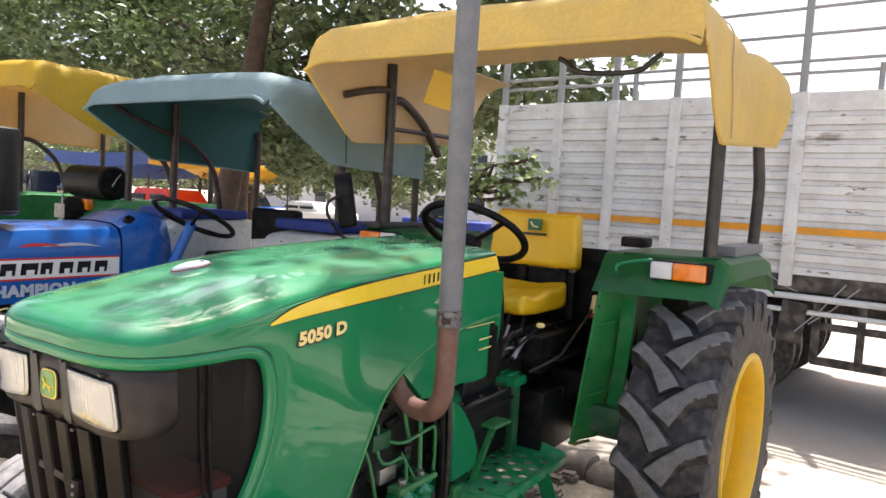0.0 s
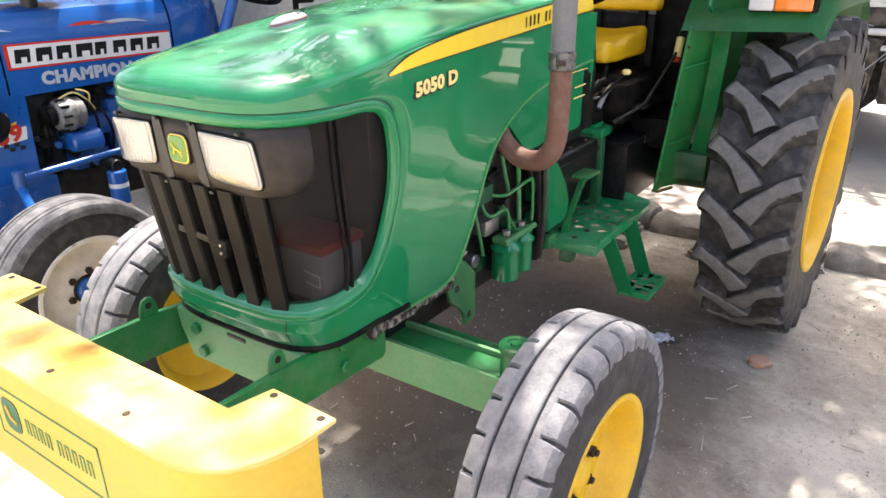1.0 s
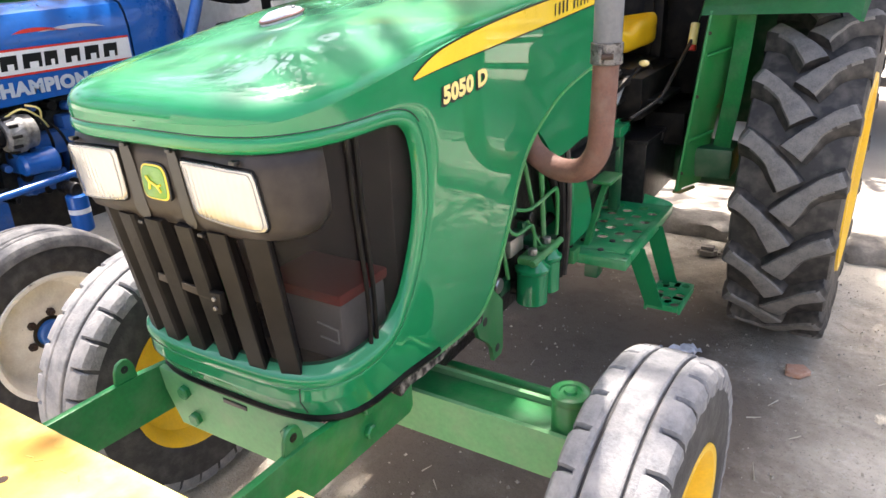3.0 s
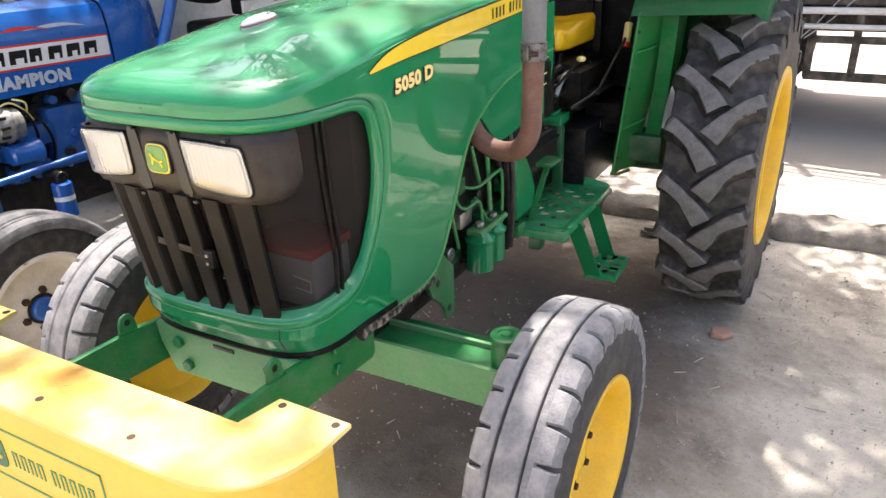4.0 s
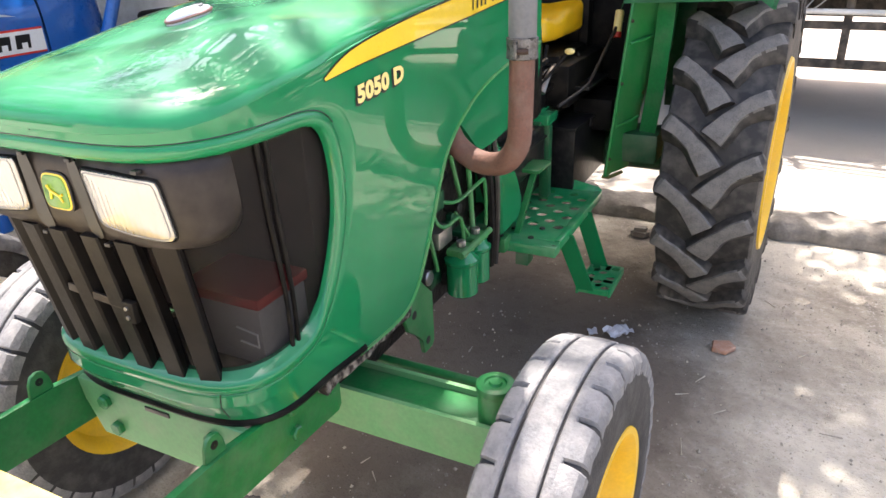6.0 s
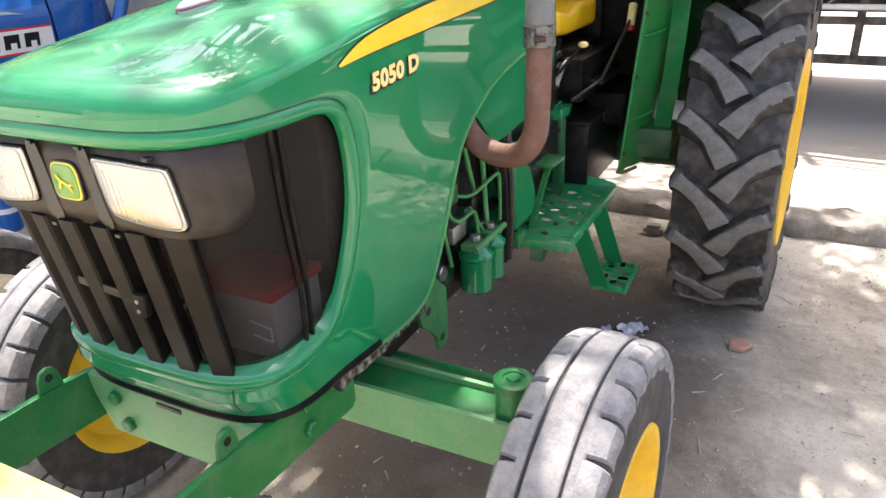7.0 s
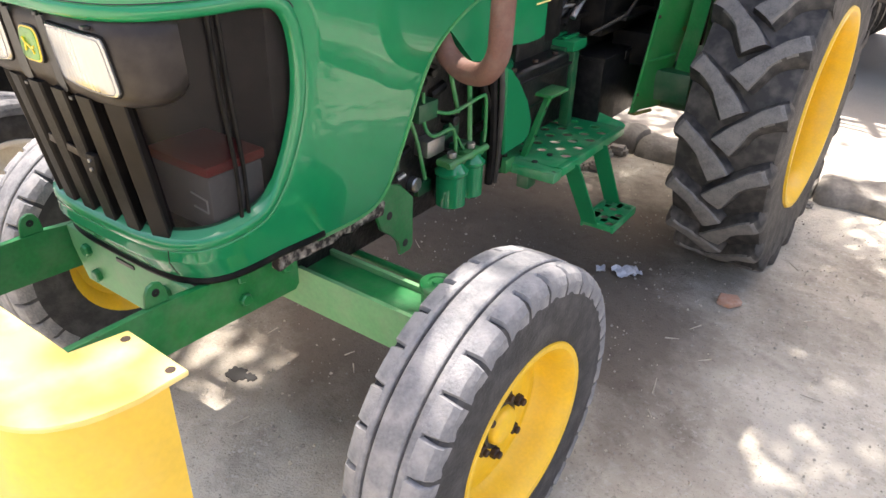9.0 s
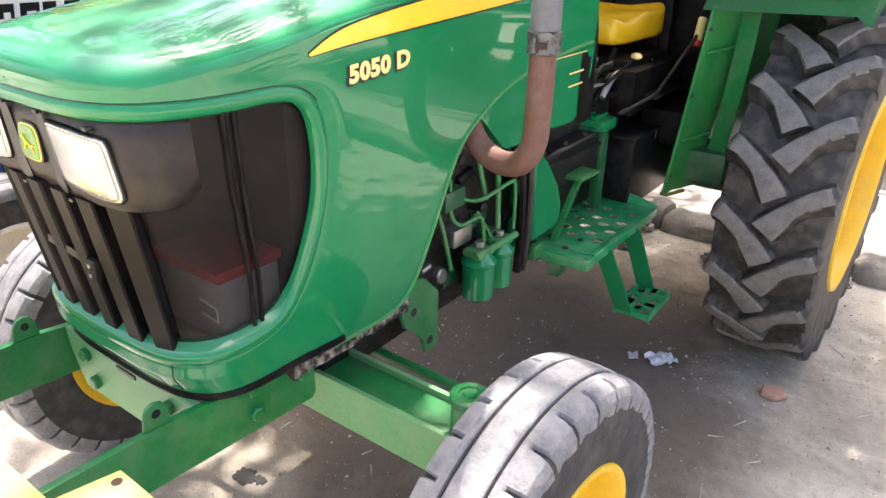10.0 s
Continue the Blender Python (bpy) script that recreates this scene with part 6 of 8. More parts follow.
def roof(tractor):
    can = canopy_mesh(CX + 0.03, 0.862, 1.09, 2.05, 2.80, 1.42, 2.222, 2.39, 1.905, M["canopy"], M["canopy_in"], tractor, "faded yellow tarpaulin canopy", rise=0.09, slant=0.20, bulge=0.06, hump=True)
    for side in (1, -1):
        def X(x):
            return CX + 0.02 + side * x
        p = part("roll_bar", tube([(X(0.825), 1.68, 1.47), (X(0.825), 1.68, 2.0), (X(0.822), 1.67, 2.33)], 0.027, 12), M["steel_black"], tractor, "black steel canopy post")
        if side < 0:
            part("brace", tube([(X(0.82), 1.68, 2.14), (X(0.82), 1.78, 2.15), (X(0.82), 1.98, 2.05), (X(0.82), 2.14, 1.90)], 0.022, 10, curve=5), M["tube_brown"], p)
        if side < 0:
            part("front_arm", tube([(X(0.83), 1.32, 2.12), (X(0.82), 1.5, 2.17), (X(0.825), 1.68, 2.20)], 0.018, 10, curve=4), M["tube_brown"], p)
        part("rear_post", tube([(X(0.86), 2.45, 1.47), (X(0.865), 2.46, 1.78), (X(0.855), 2.43, 1.95), (X(0.835), 2.40, 2.24)], 0.027, 12, curve=4), M["steel_black"], tractor, "bent black rear canopy post")
        part("base_plate", box((min(X(0.80), X(0.90)), 1.80 if side > 0 else 1.60, 1.478), (max(X(0.80), X(0.90)), 2.50, 1.522 if side > 0 else 1.508), 0.004), M["pipe" if side > 0 else "steel_black"], tractor, "steel angle on the fender top")
        part("hem_bar", tube([(X(0.82), 1.70, 2.00), (X(0.82), 2.38, 2.02)], 0.012, 8), M["tube_brown"], p)
    part("grab_bar", tube([(0.33, 1.28, 2.215), (0.36, 1.28, 2.20), (0.42, 1.28, 2.158), (0.63, 1.28, 2.150), (0.70, 1.28, 2.19), (0.73, 1.28, 2.21)], 0.010, 10, curve=5), M["steel_black"], can, "black grab bar under the canopy")
    part("patch", box((-0.66, 1.85, 2.12), (-0.44, 1.86, 2.30), 0.0, turn=pose(0, 0, 0, 20, 12, 50)), M["yellow"], can, "bright yellow repair patch")


def mirror(tractor):
    m = part("mirror_arm", tube([(-0.80, 1.545, 1.40), (-0.80, 1.37, 1.43), (-0.80, 1.255, 1.53), (-0.80, 1.25, 1.60), (-0.80, 1.33, 1.63)], 0.008, 8, curve=5), M["steel_black"], tractor, "black rear-view mirror on a bent arm")
    b = box((-0.046, -0.018, -0.135), (0.046, 0.018, 0.135), 0.03, seg=3)
    bmesh.ops.transform(b, matrix=Matrix.Translation((-0.79, 1.36, 1.612)) @ pose(0, 0, 0, -8, -13, 20), verts=b.verts)
    part("mirror_head", b, M["black"], m)


tractor = thing("tractor", "clean green farm tractor with yellow wheels and a yellow canopy", "tractor", (0, 0, 0))
_hood = bonnet(tractor)
decals(_hood)
rear_cowl(tractor)
grille(tractor)
front_frame(tractor)
bumper(tractor)
_w = wheel_front(tractor, 0.739, -0.026, 0.393, 1, M["rim"], M["rim"], label="yellow steel front wheel")
_w.matrix_basis = Matrix.Translation((0.739, -0.026, 0.393)) @ pose(0, 0, 0, 0, 0, -2.5) @ Matrix.Translation((-0.739, 0.026, -0.393))
wheel_front(tractor, 0.04 - 0.733, -0.026, 0.393, -1, M["rim"], M["rim"], label="yellow steel front wheel")
_w = wheel_rear(tractor, 0.838, 1.985, 0.662, 1)
_w.matrix_basis = Matrix.Translation((0.838, 1.985, 0.662)) @ pose(0, 0, 0, 0, 0, -2.2) @ Matrix.Translation((-0.838, -1.985, -0.662))
wheel_rear(tractor, 0.04 - 0.838, 1.985, 0.662, -1)
engine(tractor)
exhaust(tractor)
clutch_cover(tractor)
steps(tractor)
fenders(tractor)
seat(tractor)
roof(tractor)
mirror(tractor)


# ---- the blue tractor ----
def plain_canopy_posts(owner, cx, w, tall, back=0.0):
    for side in (1, -1):
        def X(x):
            return cx + side * x
        p = part("canopy_post", tube([(X(w), 1.68 + back, 1.42), (X(w), 1.68 + back, tall)], 0.025, 10), M["tube_brown"], owner, "dark canopy post")
        part("brace", tube([(X(w), 1.68 + back, 1.95), (X(w), 1.80 + back, 1.93), (X(w), 1.98 + back, 1.78), (X(w), 2.06 + back, 1.55), (X(w), 2.06 + back, 1.42)], 0.02, 8, curve=5), M["tube_brown"], p)
        part("rear_post", tube([(X(w), 2.4 + back, 1.40), (X(w), 2.4 + back, tall - 0.1)], 0.022, 8), M["tube_brown"], owner)
        part("front_arm", tube([(X(w - 0.01), 1.18 + back, tall - 0.05), (X(w), 1.45 + back, 2.02), (X(w), 1.68 + back, 1.96)], 0.017, 8, curve=4), M["tube_brown"], p)


def gutter(sections, thick=0.006):
    """A pressed sheet: open sections given real thickness on their under side."""
    bm = bmesh.new()
    loops = []
    for sec in sections:
        pts = [Vector(p) for p in sec]
        mid = sum(pts, Vector()) / len(pts)
        under = []
        for i, p in enumerate(pts):
            d = (pts[min(i + 1, len(pts) - 1)] - pts[max(i - 1, 0)]).normalized()
            n = Vector((-d.z, 0, d.x))
            if n.dot(Vector((mid.x, p.y, mid.z - 0.3)) - p) < 0:
                n = -n
            under.append(p + n * thick)
        loops.append(pts + under[::-1])
    rings(bm, loops)
    return bm


def blue_tractor():
    B = -1.95
    t = thing("tractor", "blue farm tractor with off-white wheels and a teal canopy", "tractor", (B, 0, 0))
    # bonnet: flat-sided, crowned, with a raised cowl at the rear
    def section(y, w, zb, zt):
        return [(B + w * c, y, z) for c, z in ((1, zb), (1.0, zb + (zt - zb) * 0.35), (0.99, zb + (zt - zb) * 0.62), (0.95, zb + (zt - zb) * 0.80), (0.86, zb + (zt - zb) * 0.92), (0.6, zb + (zt - zb) * 0.985), (0, zt), (-0.6, zb + (zt - zb) * 0.985), (-0.86, zb + (zt - zb) * 0.92), (-0.95, zb + (zt - zb) * 0.80), (-1, zb + (zt - zb) * 0.5), (-1, zb))]
    bm = bmesh.new()
    rings(bm, [section(y, w, zb, zt) for y, w, zb, zt in ((0.02, 0.25, 1.05, 1.385), (0.4, 0.25, 1.06, 1.40), (0.78, 0.25, 1.07, 1.405))], closed=False, caps=False)
    hood = part("bonnet", bm, M["blue"], t, "blue bonnet with red, white and silver decals", angle=30)
    bm = bmesh.new()
    rings(bm, [section(y, w, zb, zt) for y, w, zb, zt in ((-0.42, 0.22, 1.04, 1.32), (-0.36, 0.243, 1.04, 1.36), (-0.2, 0.25, 1.045, 1.375), (0.012, 0.25, 1.05, 1.383))], closed=False, caps=False)
    bm.faces.new([bm.verts.new(p) for p in section(-0.42, 0.22, 1.04, 1.32)])
    nose = part("nose_cowl", bm, M["blue"], t, "", angle=30)
    bm = bmesh.new()
    rings(bm, [section(y, w, zb, zt) for y, w, zb, zt in ((0.79, 0.25, 1.07, 1.41), (0.90, 0.25, 1.07, 1.455), (0.99, 0.245, 1.07, 1.47), (1.06, 0.23, 1.07, 1.45), (1.10, 0.20, 1.07, 1.38))], closed=False, caps=False)
    bm.faces.new([bm.verts.new(p) for p in section(1.10, 0.20, 1.07, 1.38)])
    dash = part("dash_cowl", bm, M["blue"], t, "", angle=30)
    part("filler_cap", rod((B + 0.17, 0.86, 1.40), (B + 0.20, 0.86, 1.425), 0.03, 14), M["black"], dash)
    xs = B + 0.2525

    def strip(y0, y1, z0, z1, mat, name, owner, lift=0.0, slope=0.0, k=8):
        b = bmesh.new()
        rings(b, [[(xs + lift, y, z0 + (y - y0) * slope), (xs + lift, y, z1 + (y - y0) * slope)] for y in np.linspace(y0, y1, k)], closed=False, caps=False)
        return part(name, b, M[mat], owner)
    strip(0.03, 0.77, 1.155, 1.252, "decal_red", "band_border", hood)
    strip(0.045, 0.77, 1.163, 1.244, "white", "band", hood, 0.0012)
    for k, w in enumerate((0.060, 0.064, 0.062, 0.072, 0.052, 0.062, 0.062, 0.062)):
        y = 0.062 + k * 0.083
        bb = bmesh.new()
        bb.faces.new([bb.verts.new(q) for q in ((xs + 0.0024, y, 1.178), (xs + 0.0024, y + w, 1.178), (xs + 0.0024, y + w + 0.006, 1.230), (xs + 0.0024, y + 0.006, 1.230))])
        part("band_bar", bb, M["decal_black"], hood)
        bb = bmesh.new()
        bb.faces.new([bb.verts.new(q) for q in ((xs + 0.0036, y + 0.024, 1.178), (xs + 0.0036, y + w - 0.014, 1.178), (xs + 0.0036, y + w - 0.012, 1.200), (xs + 0.0036, y + 0.026, 1.200))])
        part("band_gap", bb, M["white"], hood)
    b = letters("CHAMPION", 0.066, 1.10, 0.0042)
    for v in b.verts:
        v.co = Vector((xs + 0.0015, 0.15 + v.co.x * 1.1, 1.088 + v.co.y))
    part("lettering", b, M["decal_silver"], hood, "silver capital letters")
    for k in range(4):
        strip(-0.40, 0.0, 1.160 + k * 0.021, 1.172 + k * 0.021, ("decal_red", "decal_red", "decal_red", "decal_silver")[k], "nose_stripe", nose, 0.0005)
    for y0, owner in ((0.30, hood), (-0.30, nose)):
        for a, mat, dz in ((0.0, "decal_red", 0.0), (0.16, "decal_silver", 0.006)):
            b = bmesh.new()
            up = soft_curve([(y0 + a * 0.6, 1.300), (y0 + 0.05 + a, 1.318), (y0 + 0.14 + a, 1.316), (y0 + 0.22 + a, 1.297)], 14, 2)
            lo = soft_curve([(y0 + a * 0.6, 1.300), (y0 + 0.06 + a, 1.302), (y0 + 0.14 + a, 1.304), (y0 + 0.22 + a, 1.297)], 14, 2)
            rings(b, [[(B + 0.2535 - max(0, p[1] - 1.26) * 0.12, p[0], p[1]), (B + 0.2535 - max(0, q[1] - 1.26) * 0.12, q[0], q[1])] for p, q in zip(up, lo)], closed=False, caps=False)
            part("swoosh", b, M[mat], owner)
    # nose side plate, radiator opening, lamps
    part("side_plate", plate([(-0.13, 0.56), (0.06, 0.56), (0.075, 1.06), (-0.20, 1.06), (-0.17, 0.9)], "x", B + 0.232, 0.014, 0.002), M["blue"], t, "blue nose side plate with a racing sticker")
    part("radiator_box", box((B - 0.22, -0.38, 0.56), (B + 0.225, 0.02, 1.045), 0.02), M["grease"], t)
    for k in range(5):
        part("grille_bar", box((B + 0.226, -0.36 + k * 0.05, 0.60), (B + 0.236, -0.335 + k * 0.05, 1.04), 0.003), M["black"], t)
    for side in (1, -1):
        c = (B + side * 0.280, -0.080, 0.968)
        lamp = part("work_lamp", lathe([(-0.075, 0.0), (-0.075, 0.062), (-0.07, 0.073), (-0.05, 0.076), (0.0, 0.068), (0.04, 0.04), (0.05, 0.015), (0.05, 0.0)], c, "y", 1, 28), M["black"], t, "round black headlamp")
        part("lamp_lens", lathe([(-0.072, 0.066), (-0.082, 0.05), (-0.088, 0.0)], c, "y", 1, 24), M["lamp"], lamp)
        spin = Matrix.Translation(c) @ Matrix.Rotation(radians(side * 22), 4, "Z") @ Matrix.Translation(c).inverted()
        for o in (lamp, *lamp.children):
            o.data.transform(spin)
        part("lamp_stem", box((c[0] - 0.015, -0.11, 1.01), (c[0] + 0.015, -0.085, 1.075), 0.004), M["black"], lamp)
    # sticker: plain shapes
    y, z = -0.025, 0.905
    part("sticker", plate([(y - 0.05, z - 0.03), (y + 0.045, z - 0.02), (y + 0.05, z + 0.02), (y - 0.045, z + 0.015)], "x", B + 0.2465, 0.0012, 0), M["white"], t, "white and red number sticker")
    b = letters("39", 0.066, 1.05, 0.003)
    for v in b.verts:
        v.co = Vector((B + 0.2486, y - 0.044 + v.co.x * 1.15, z - 0.024 + v.co.y + v.co.x * 0.12))
    part("sticker_figure", b, M["decal_red"], t, "red figures on a white sticker")
    part("sticker_flash", plate([(y - 0.02, z + 0.01), (y + 0.0, z + 0.07), (y + 0.008, z + 0.035), (y + 0.025, z + 0.04), (y + 0.01, z + 0.0)], "x", B + 0.2466, 0.0012, 0), M["decal_yellow"], t)
    for k in range(4):
        for j in range(2):
            if (k + j) % 2:
                part("sticker_check", box((B + 0.2466, y - 0.03 + k * 0.016, z - 0.05 + j * 0.013), (B + 0.2478, y - 0.014 + k * 0.016, z - 0.037 + j * 0.013), 0), M["decal_black"], t)
    for o in t.children:
        if o.name.startswith("sticker"):
            for v in o.data.vertices:
                v.co.y, v.co.z = y + 0.012 + (v.co.y - y) * 1.28, z + 0.004 + (v.co.z - z) * 1.28
    # engine bay
    eng = part("engine", box((B - 0.2, 0.05, 0.52), (B + 0.17, 1.0, 1.06), 0.03), M["grease"], t, "dark engine with blue castings")
    part("alternator", lathe([(0, 0.0), (0, 0.05), (0.01, 0.062), (0.04, 0.066), (0.05, 0.072), (0.065, 0.072), (0.075, 0.066), (0.11, 0.062), (0.12, 0.045), (0.12, 0.0)], (B + 0.245, 0.17, 0.955), "y", 1, 22), M["alloy"], t, "bare metal alternator")
    for k in range(10):
        a = 2 * math.pi * k / 10
        part("alternator_fin", box((B + 0.245 + 0.064 * math.cos(a) - 0.006, 0.178, 0.955 + 0.064 * math.sin(a) - 0.006), (B + 0.245 + 0.064 * math.cos(a) + 0.006, 0.212, 0.955 + 0.064 * math.sin(a) + 0.006), 0.002), M["grease"], t)
    part("pulley", lathe([(-0.04, 0.0), (-0.04, 0.04), (-0.025, 0.03), (-0.01, 0.04), (0, 0.04)], (B + 0.245, 0.165, 0.955), "y", 1, 18), M["black"], t)
    part("belt", tube([(B + 0.24, 0.14, 1.0), (B + 0.22, 0.14, 0.9), (B + 0.19, 0.14, 0.70), (B + 0.16, 0.14, 0.62)], 0.012, 6, curve=3), M["black"], t)
    for lo, hi in (((B + 0.16, 0.20, 0.80), (B + 0.26, 0.33, 0.88)), ((B + 0.16, 0.28, 0.84), (B + 0.24, 0.44, 0.93)), ((B + 0.15, 0.42, 0.72), (B + 0.23, 0.60, 0.98)), ((B + 0.15, 0.22, 0.70), (B + 0.22, 0.40, 0.78))):
        part("blue_casting", box(lo, hi, 0.015), M["blue_old"], t)
    part("starter", lathe([(0.0, 0.0), (0.0, 0.03), (0.01, 0.042), (0.10, 0.044), (0.11, 0.050), (0.13, 0.050), (0.14, 0.03), (0.14, 0.0)], (B + 0.262, 0.20, 0.835), "y", 1, 20), M["blue"], t, "blue starter motor")
    for y, z in ((0.20, 0.90), (0.30, 0.91), (0.36, 0.86)):
        part("injector_pipe", tube([(B + 0.20, y, z + 0.12), (B + 0.262, y + 0.02, z + 0.07), (B + 0.25, y + 0.05, z - 0.02), (B + 0.22, y + 0.05, z - 0.10)], 0.006, 7, curve=4), M["black"], t)
    rnd = random.Random(11)
    for k in range(34):
        c = Vector((B + 0.2 + rnd.uniform(0, 0.05), rnd.uniform(0.1, 0.75), rnd.uniform(0.68, 1.04)))
        part("fitting", rod(c - Vector((0.04, 0, 0)), c + Vector((0.015, rnd.uniform(-0.02, 0.02), 0)), rnd.uniform(0.01, 0.028), 8), M[("blue_old", "grease", "black")[k % 3]], t)
    for pts in ([(B + 0.25, 0.20, 1.02), (B + 0.26, 0.26, 1.04), (B + 0.25, 0.32, 1.0), (B + 0.23, 0.36, 0.95)], [(B + 0.25, 0.28, 1.05), (B + 0.27, 0.32, 1.03), (B + 0.24, 0.33, 0.97)]):
        part("wire", tube(pts, 0.004, 6, curve=4), M["decal_cream"], t)
    f = part("oil_filter", rod((B + 0.38, 0.315, 0.56), (B + 0.38, 0.315, 0.71), 0.040, 20), M["blue"], t, "blue oil filter with white print")
    part("filter_print", lathe([(0.635, 0.0408), (0.655, 0.0408)], (B + 0.38, 0.315, 0), "z", 1, 20), M["white"], f)
    part("filter_head", rod((B + 0.30, 0.315, 0.73), (B + 0.40, 0.315, 0.73), 0.028, 10), M["grease"], f)
    # chassis, axle, steering
    part("chassis_rail", box((B + 0.20, -0.45, 0.54), (B + 0.27, 0.12, 0.72), 0.01), M["blue_old"], t, "blue chassis side rail")
    part("chassis_rail", box((B - 0.27, -0.45, 0.54), (B - 0.20, 0.12, 0.72), 0.01), M["blue_old"], t, "blue chassis side rail")
    for y, z in ((-0.35, 0.66), (-0.12, 0.66), (0.02, 0.66), (-0.02, 0.57)):
        bolt_head((B + 0.27, y, z), (1, 0, 0), 0.014, 0.012, M["blue_old"], t)
    part("axle_beam", box((B - 0.62, -0.17, 0.42), (B + 0.62, -0.07, 0.53), 0.012), M["blue_old"], t)
    part("drag_link", rod((B + 0.33, -0.06, 0.755), (B + 0.36, 1.0, 0.815), 0.014, 10), M["blue"], t, "blue steering drag link")
    part("link_joint", rod((B + 0.33, -0.06, 0.71), (B + 0.33, -0.06, 0.785), 0.024, 12), M["blue_old"], t)
    part("steering_arm", tube([(B + 0.33, -0.06, 0.72), (B + 0.45, -0.09, 0.655), (B + 0.58, -0.11, 0.60)], 0.018, 8, curve=3), M["blue"], t)
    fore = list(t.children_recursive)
    wheel_front(t, B + 0.595, -0.06, 0.357, 1, M["white_rim"], M["blue"], r=0.372, rim_r=0.224, label="off-white steel front wheel with a blue hub", blocks=0, tread="tread_dark")
    wheel_front(t, B - 0.72, -0.06, 0.357, -1, M["white_rim"], M["blue"], r=0.372, rim_r=0.224, label="off-white steel front wheel with a blue hub", blocks=0, tread="tread_dark")
    wheel_rear(t, B + 0.72, 1.95, 0.66, 1, rim_mat=M["white_rim"])
    wheel_rear(t, B - 0.74, 1.95, 0.66, -1, rim_mat=M["white_rim"])
    part("gearbox", box((B - 0.2, 0.95, 0.5), (B + 0.2, 2.2, 1.0), 0.04), M["blue_old"], t)
    part("rear_axle", rod((B - 0.6, 1.95, 0.66), (B + 0.6, 1.95, 0.66), 0.1, 16), M["blue_old"], t)
    # the engine end is scaled and shifted to fit the camera's view
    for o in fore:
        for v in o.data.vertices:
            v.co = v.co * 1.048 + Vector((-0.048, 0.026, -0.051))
    # muffler on the bonnet
    mx, my = B + 0.02, 0.25
    mf = part("muffler", lathe([(1.455, 0.0), (1.455, 0.118), (1.462, 0.128), (1.475, 0.130), (1.825, 0.130), (1.838, 0.127), (1.845, 0.116), (1.850, 0.04), (1.850, 0.0)], (mx, my, 0), "z", 1, 36), M["muffler"], t, "black upright muffler drum")
    part("muffler_neck", rod((mx, my, 1.37), (mx, my, 1.458), 0.034, 14), M["muffler"], mf)
    part("muffler_seam", lathe([(1.466, 0.129), (1.468, 0.1335), (1.474, 0.1335), (1.476, 0.129)], (mx, my, 0), "z", 1, 36), M["muffler"], mf)
    part("muffler_pipe", tube([(mx, my, 1.84), (mx, my, 2.2), (mx - 0.01, my, 2.7)], 0.030, 14), M["muffler"], mf)
    # steering wheel, seat, fenders
    c = Vector((B + 0.205, 1.215, 1.462))
    T = Matrix.Translation(c) @ pose(0, 0, 0, -27, 0, 0)
    b = bmesh.new()
    rings(b, [[T @ Vector(((0.22 + 0.014 * math.cos(q)) * math.cos(a), (0.22 + 0.014 * math.cos(q)) * math.sin(a), 0.014 * math.sin(q))) for q in np.linspace(0, 2 * math.pi, 8, endpoint=False)] for a in np.linspace(0, 2 * math.pi, 40, endpoint=False)], wrap=True)
    w = part("steering_wheel", b, M["black"], t, "black steering wheel")
    for a in (90, 210, 330):
        part("spoke", tube([T @ Vector((0, 0, -0.05)), T @ Vector((0.22 * math.cos(radians(a)), 0.22 * math.sin(radians(a)), 0))], 0.010, 7), M["black"], w)
    part("column", rod(T @ Vector((0, 0, -0.35)), T @ Vector((0, 0, -0.03)), 0.028, 12), M["blue"], t)
    for side in (1, -1):
        def X(x):
            return B + side * x
        lo, hi = sorted((X(0.42), X(0.88)))
        loops = []
        for y, z in ((1.42, 1.20), (1.46, 1.30), (1.56, 1.385), (1.75, 1.41), (2.2, 1.41), (2.5, 1.34), (2.7, 1.15)):
            loops.append([(X(0.42), y, z - 0.25), (X(0.42), y, z), (X(0.45), y, z + 0.012), (X(0.86), y, z + 0.012), (X(0.89), y, z - 0.015)])
        bm = gutter(loops)
        fd = part("fender", bm, M["white_rim"], t, "pale grey rear fender")
        part("fender_pad", box((lo, 1.60, 1.425), (hi, 2.15, 1.485), 0.02), M["tarp_blue"], fd, "navy cushion on the fender")
        part("fender_wall", box((min(X(0.395), X(0.412)), 1.45, 0.75), (max(X(0.395), X(0.412)), 2.5, 1.36), 0.004), M["white_rim"], fd)
    part("seat", box((B - 0.22, 1.6, 1.12), (B + 0.22, 2.0, 1.24), 0.05, seg=3), M["black"], t, "black seat")
    part("seat_back", box((B - 0.21, 1.98, 1.24), (B + 0.21, 2.06, 1.52), 0.03, seg=3), M["black"], t)
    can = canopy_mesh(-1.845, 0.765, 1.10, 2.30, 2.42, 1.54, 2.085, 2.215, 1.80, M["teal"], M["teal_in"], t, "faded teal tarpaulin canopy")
    plain_canopy_posts(t, -1.845, 0.735, 2.17)
    return t


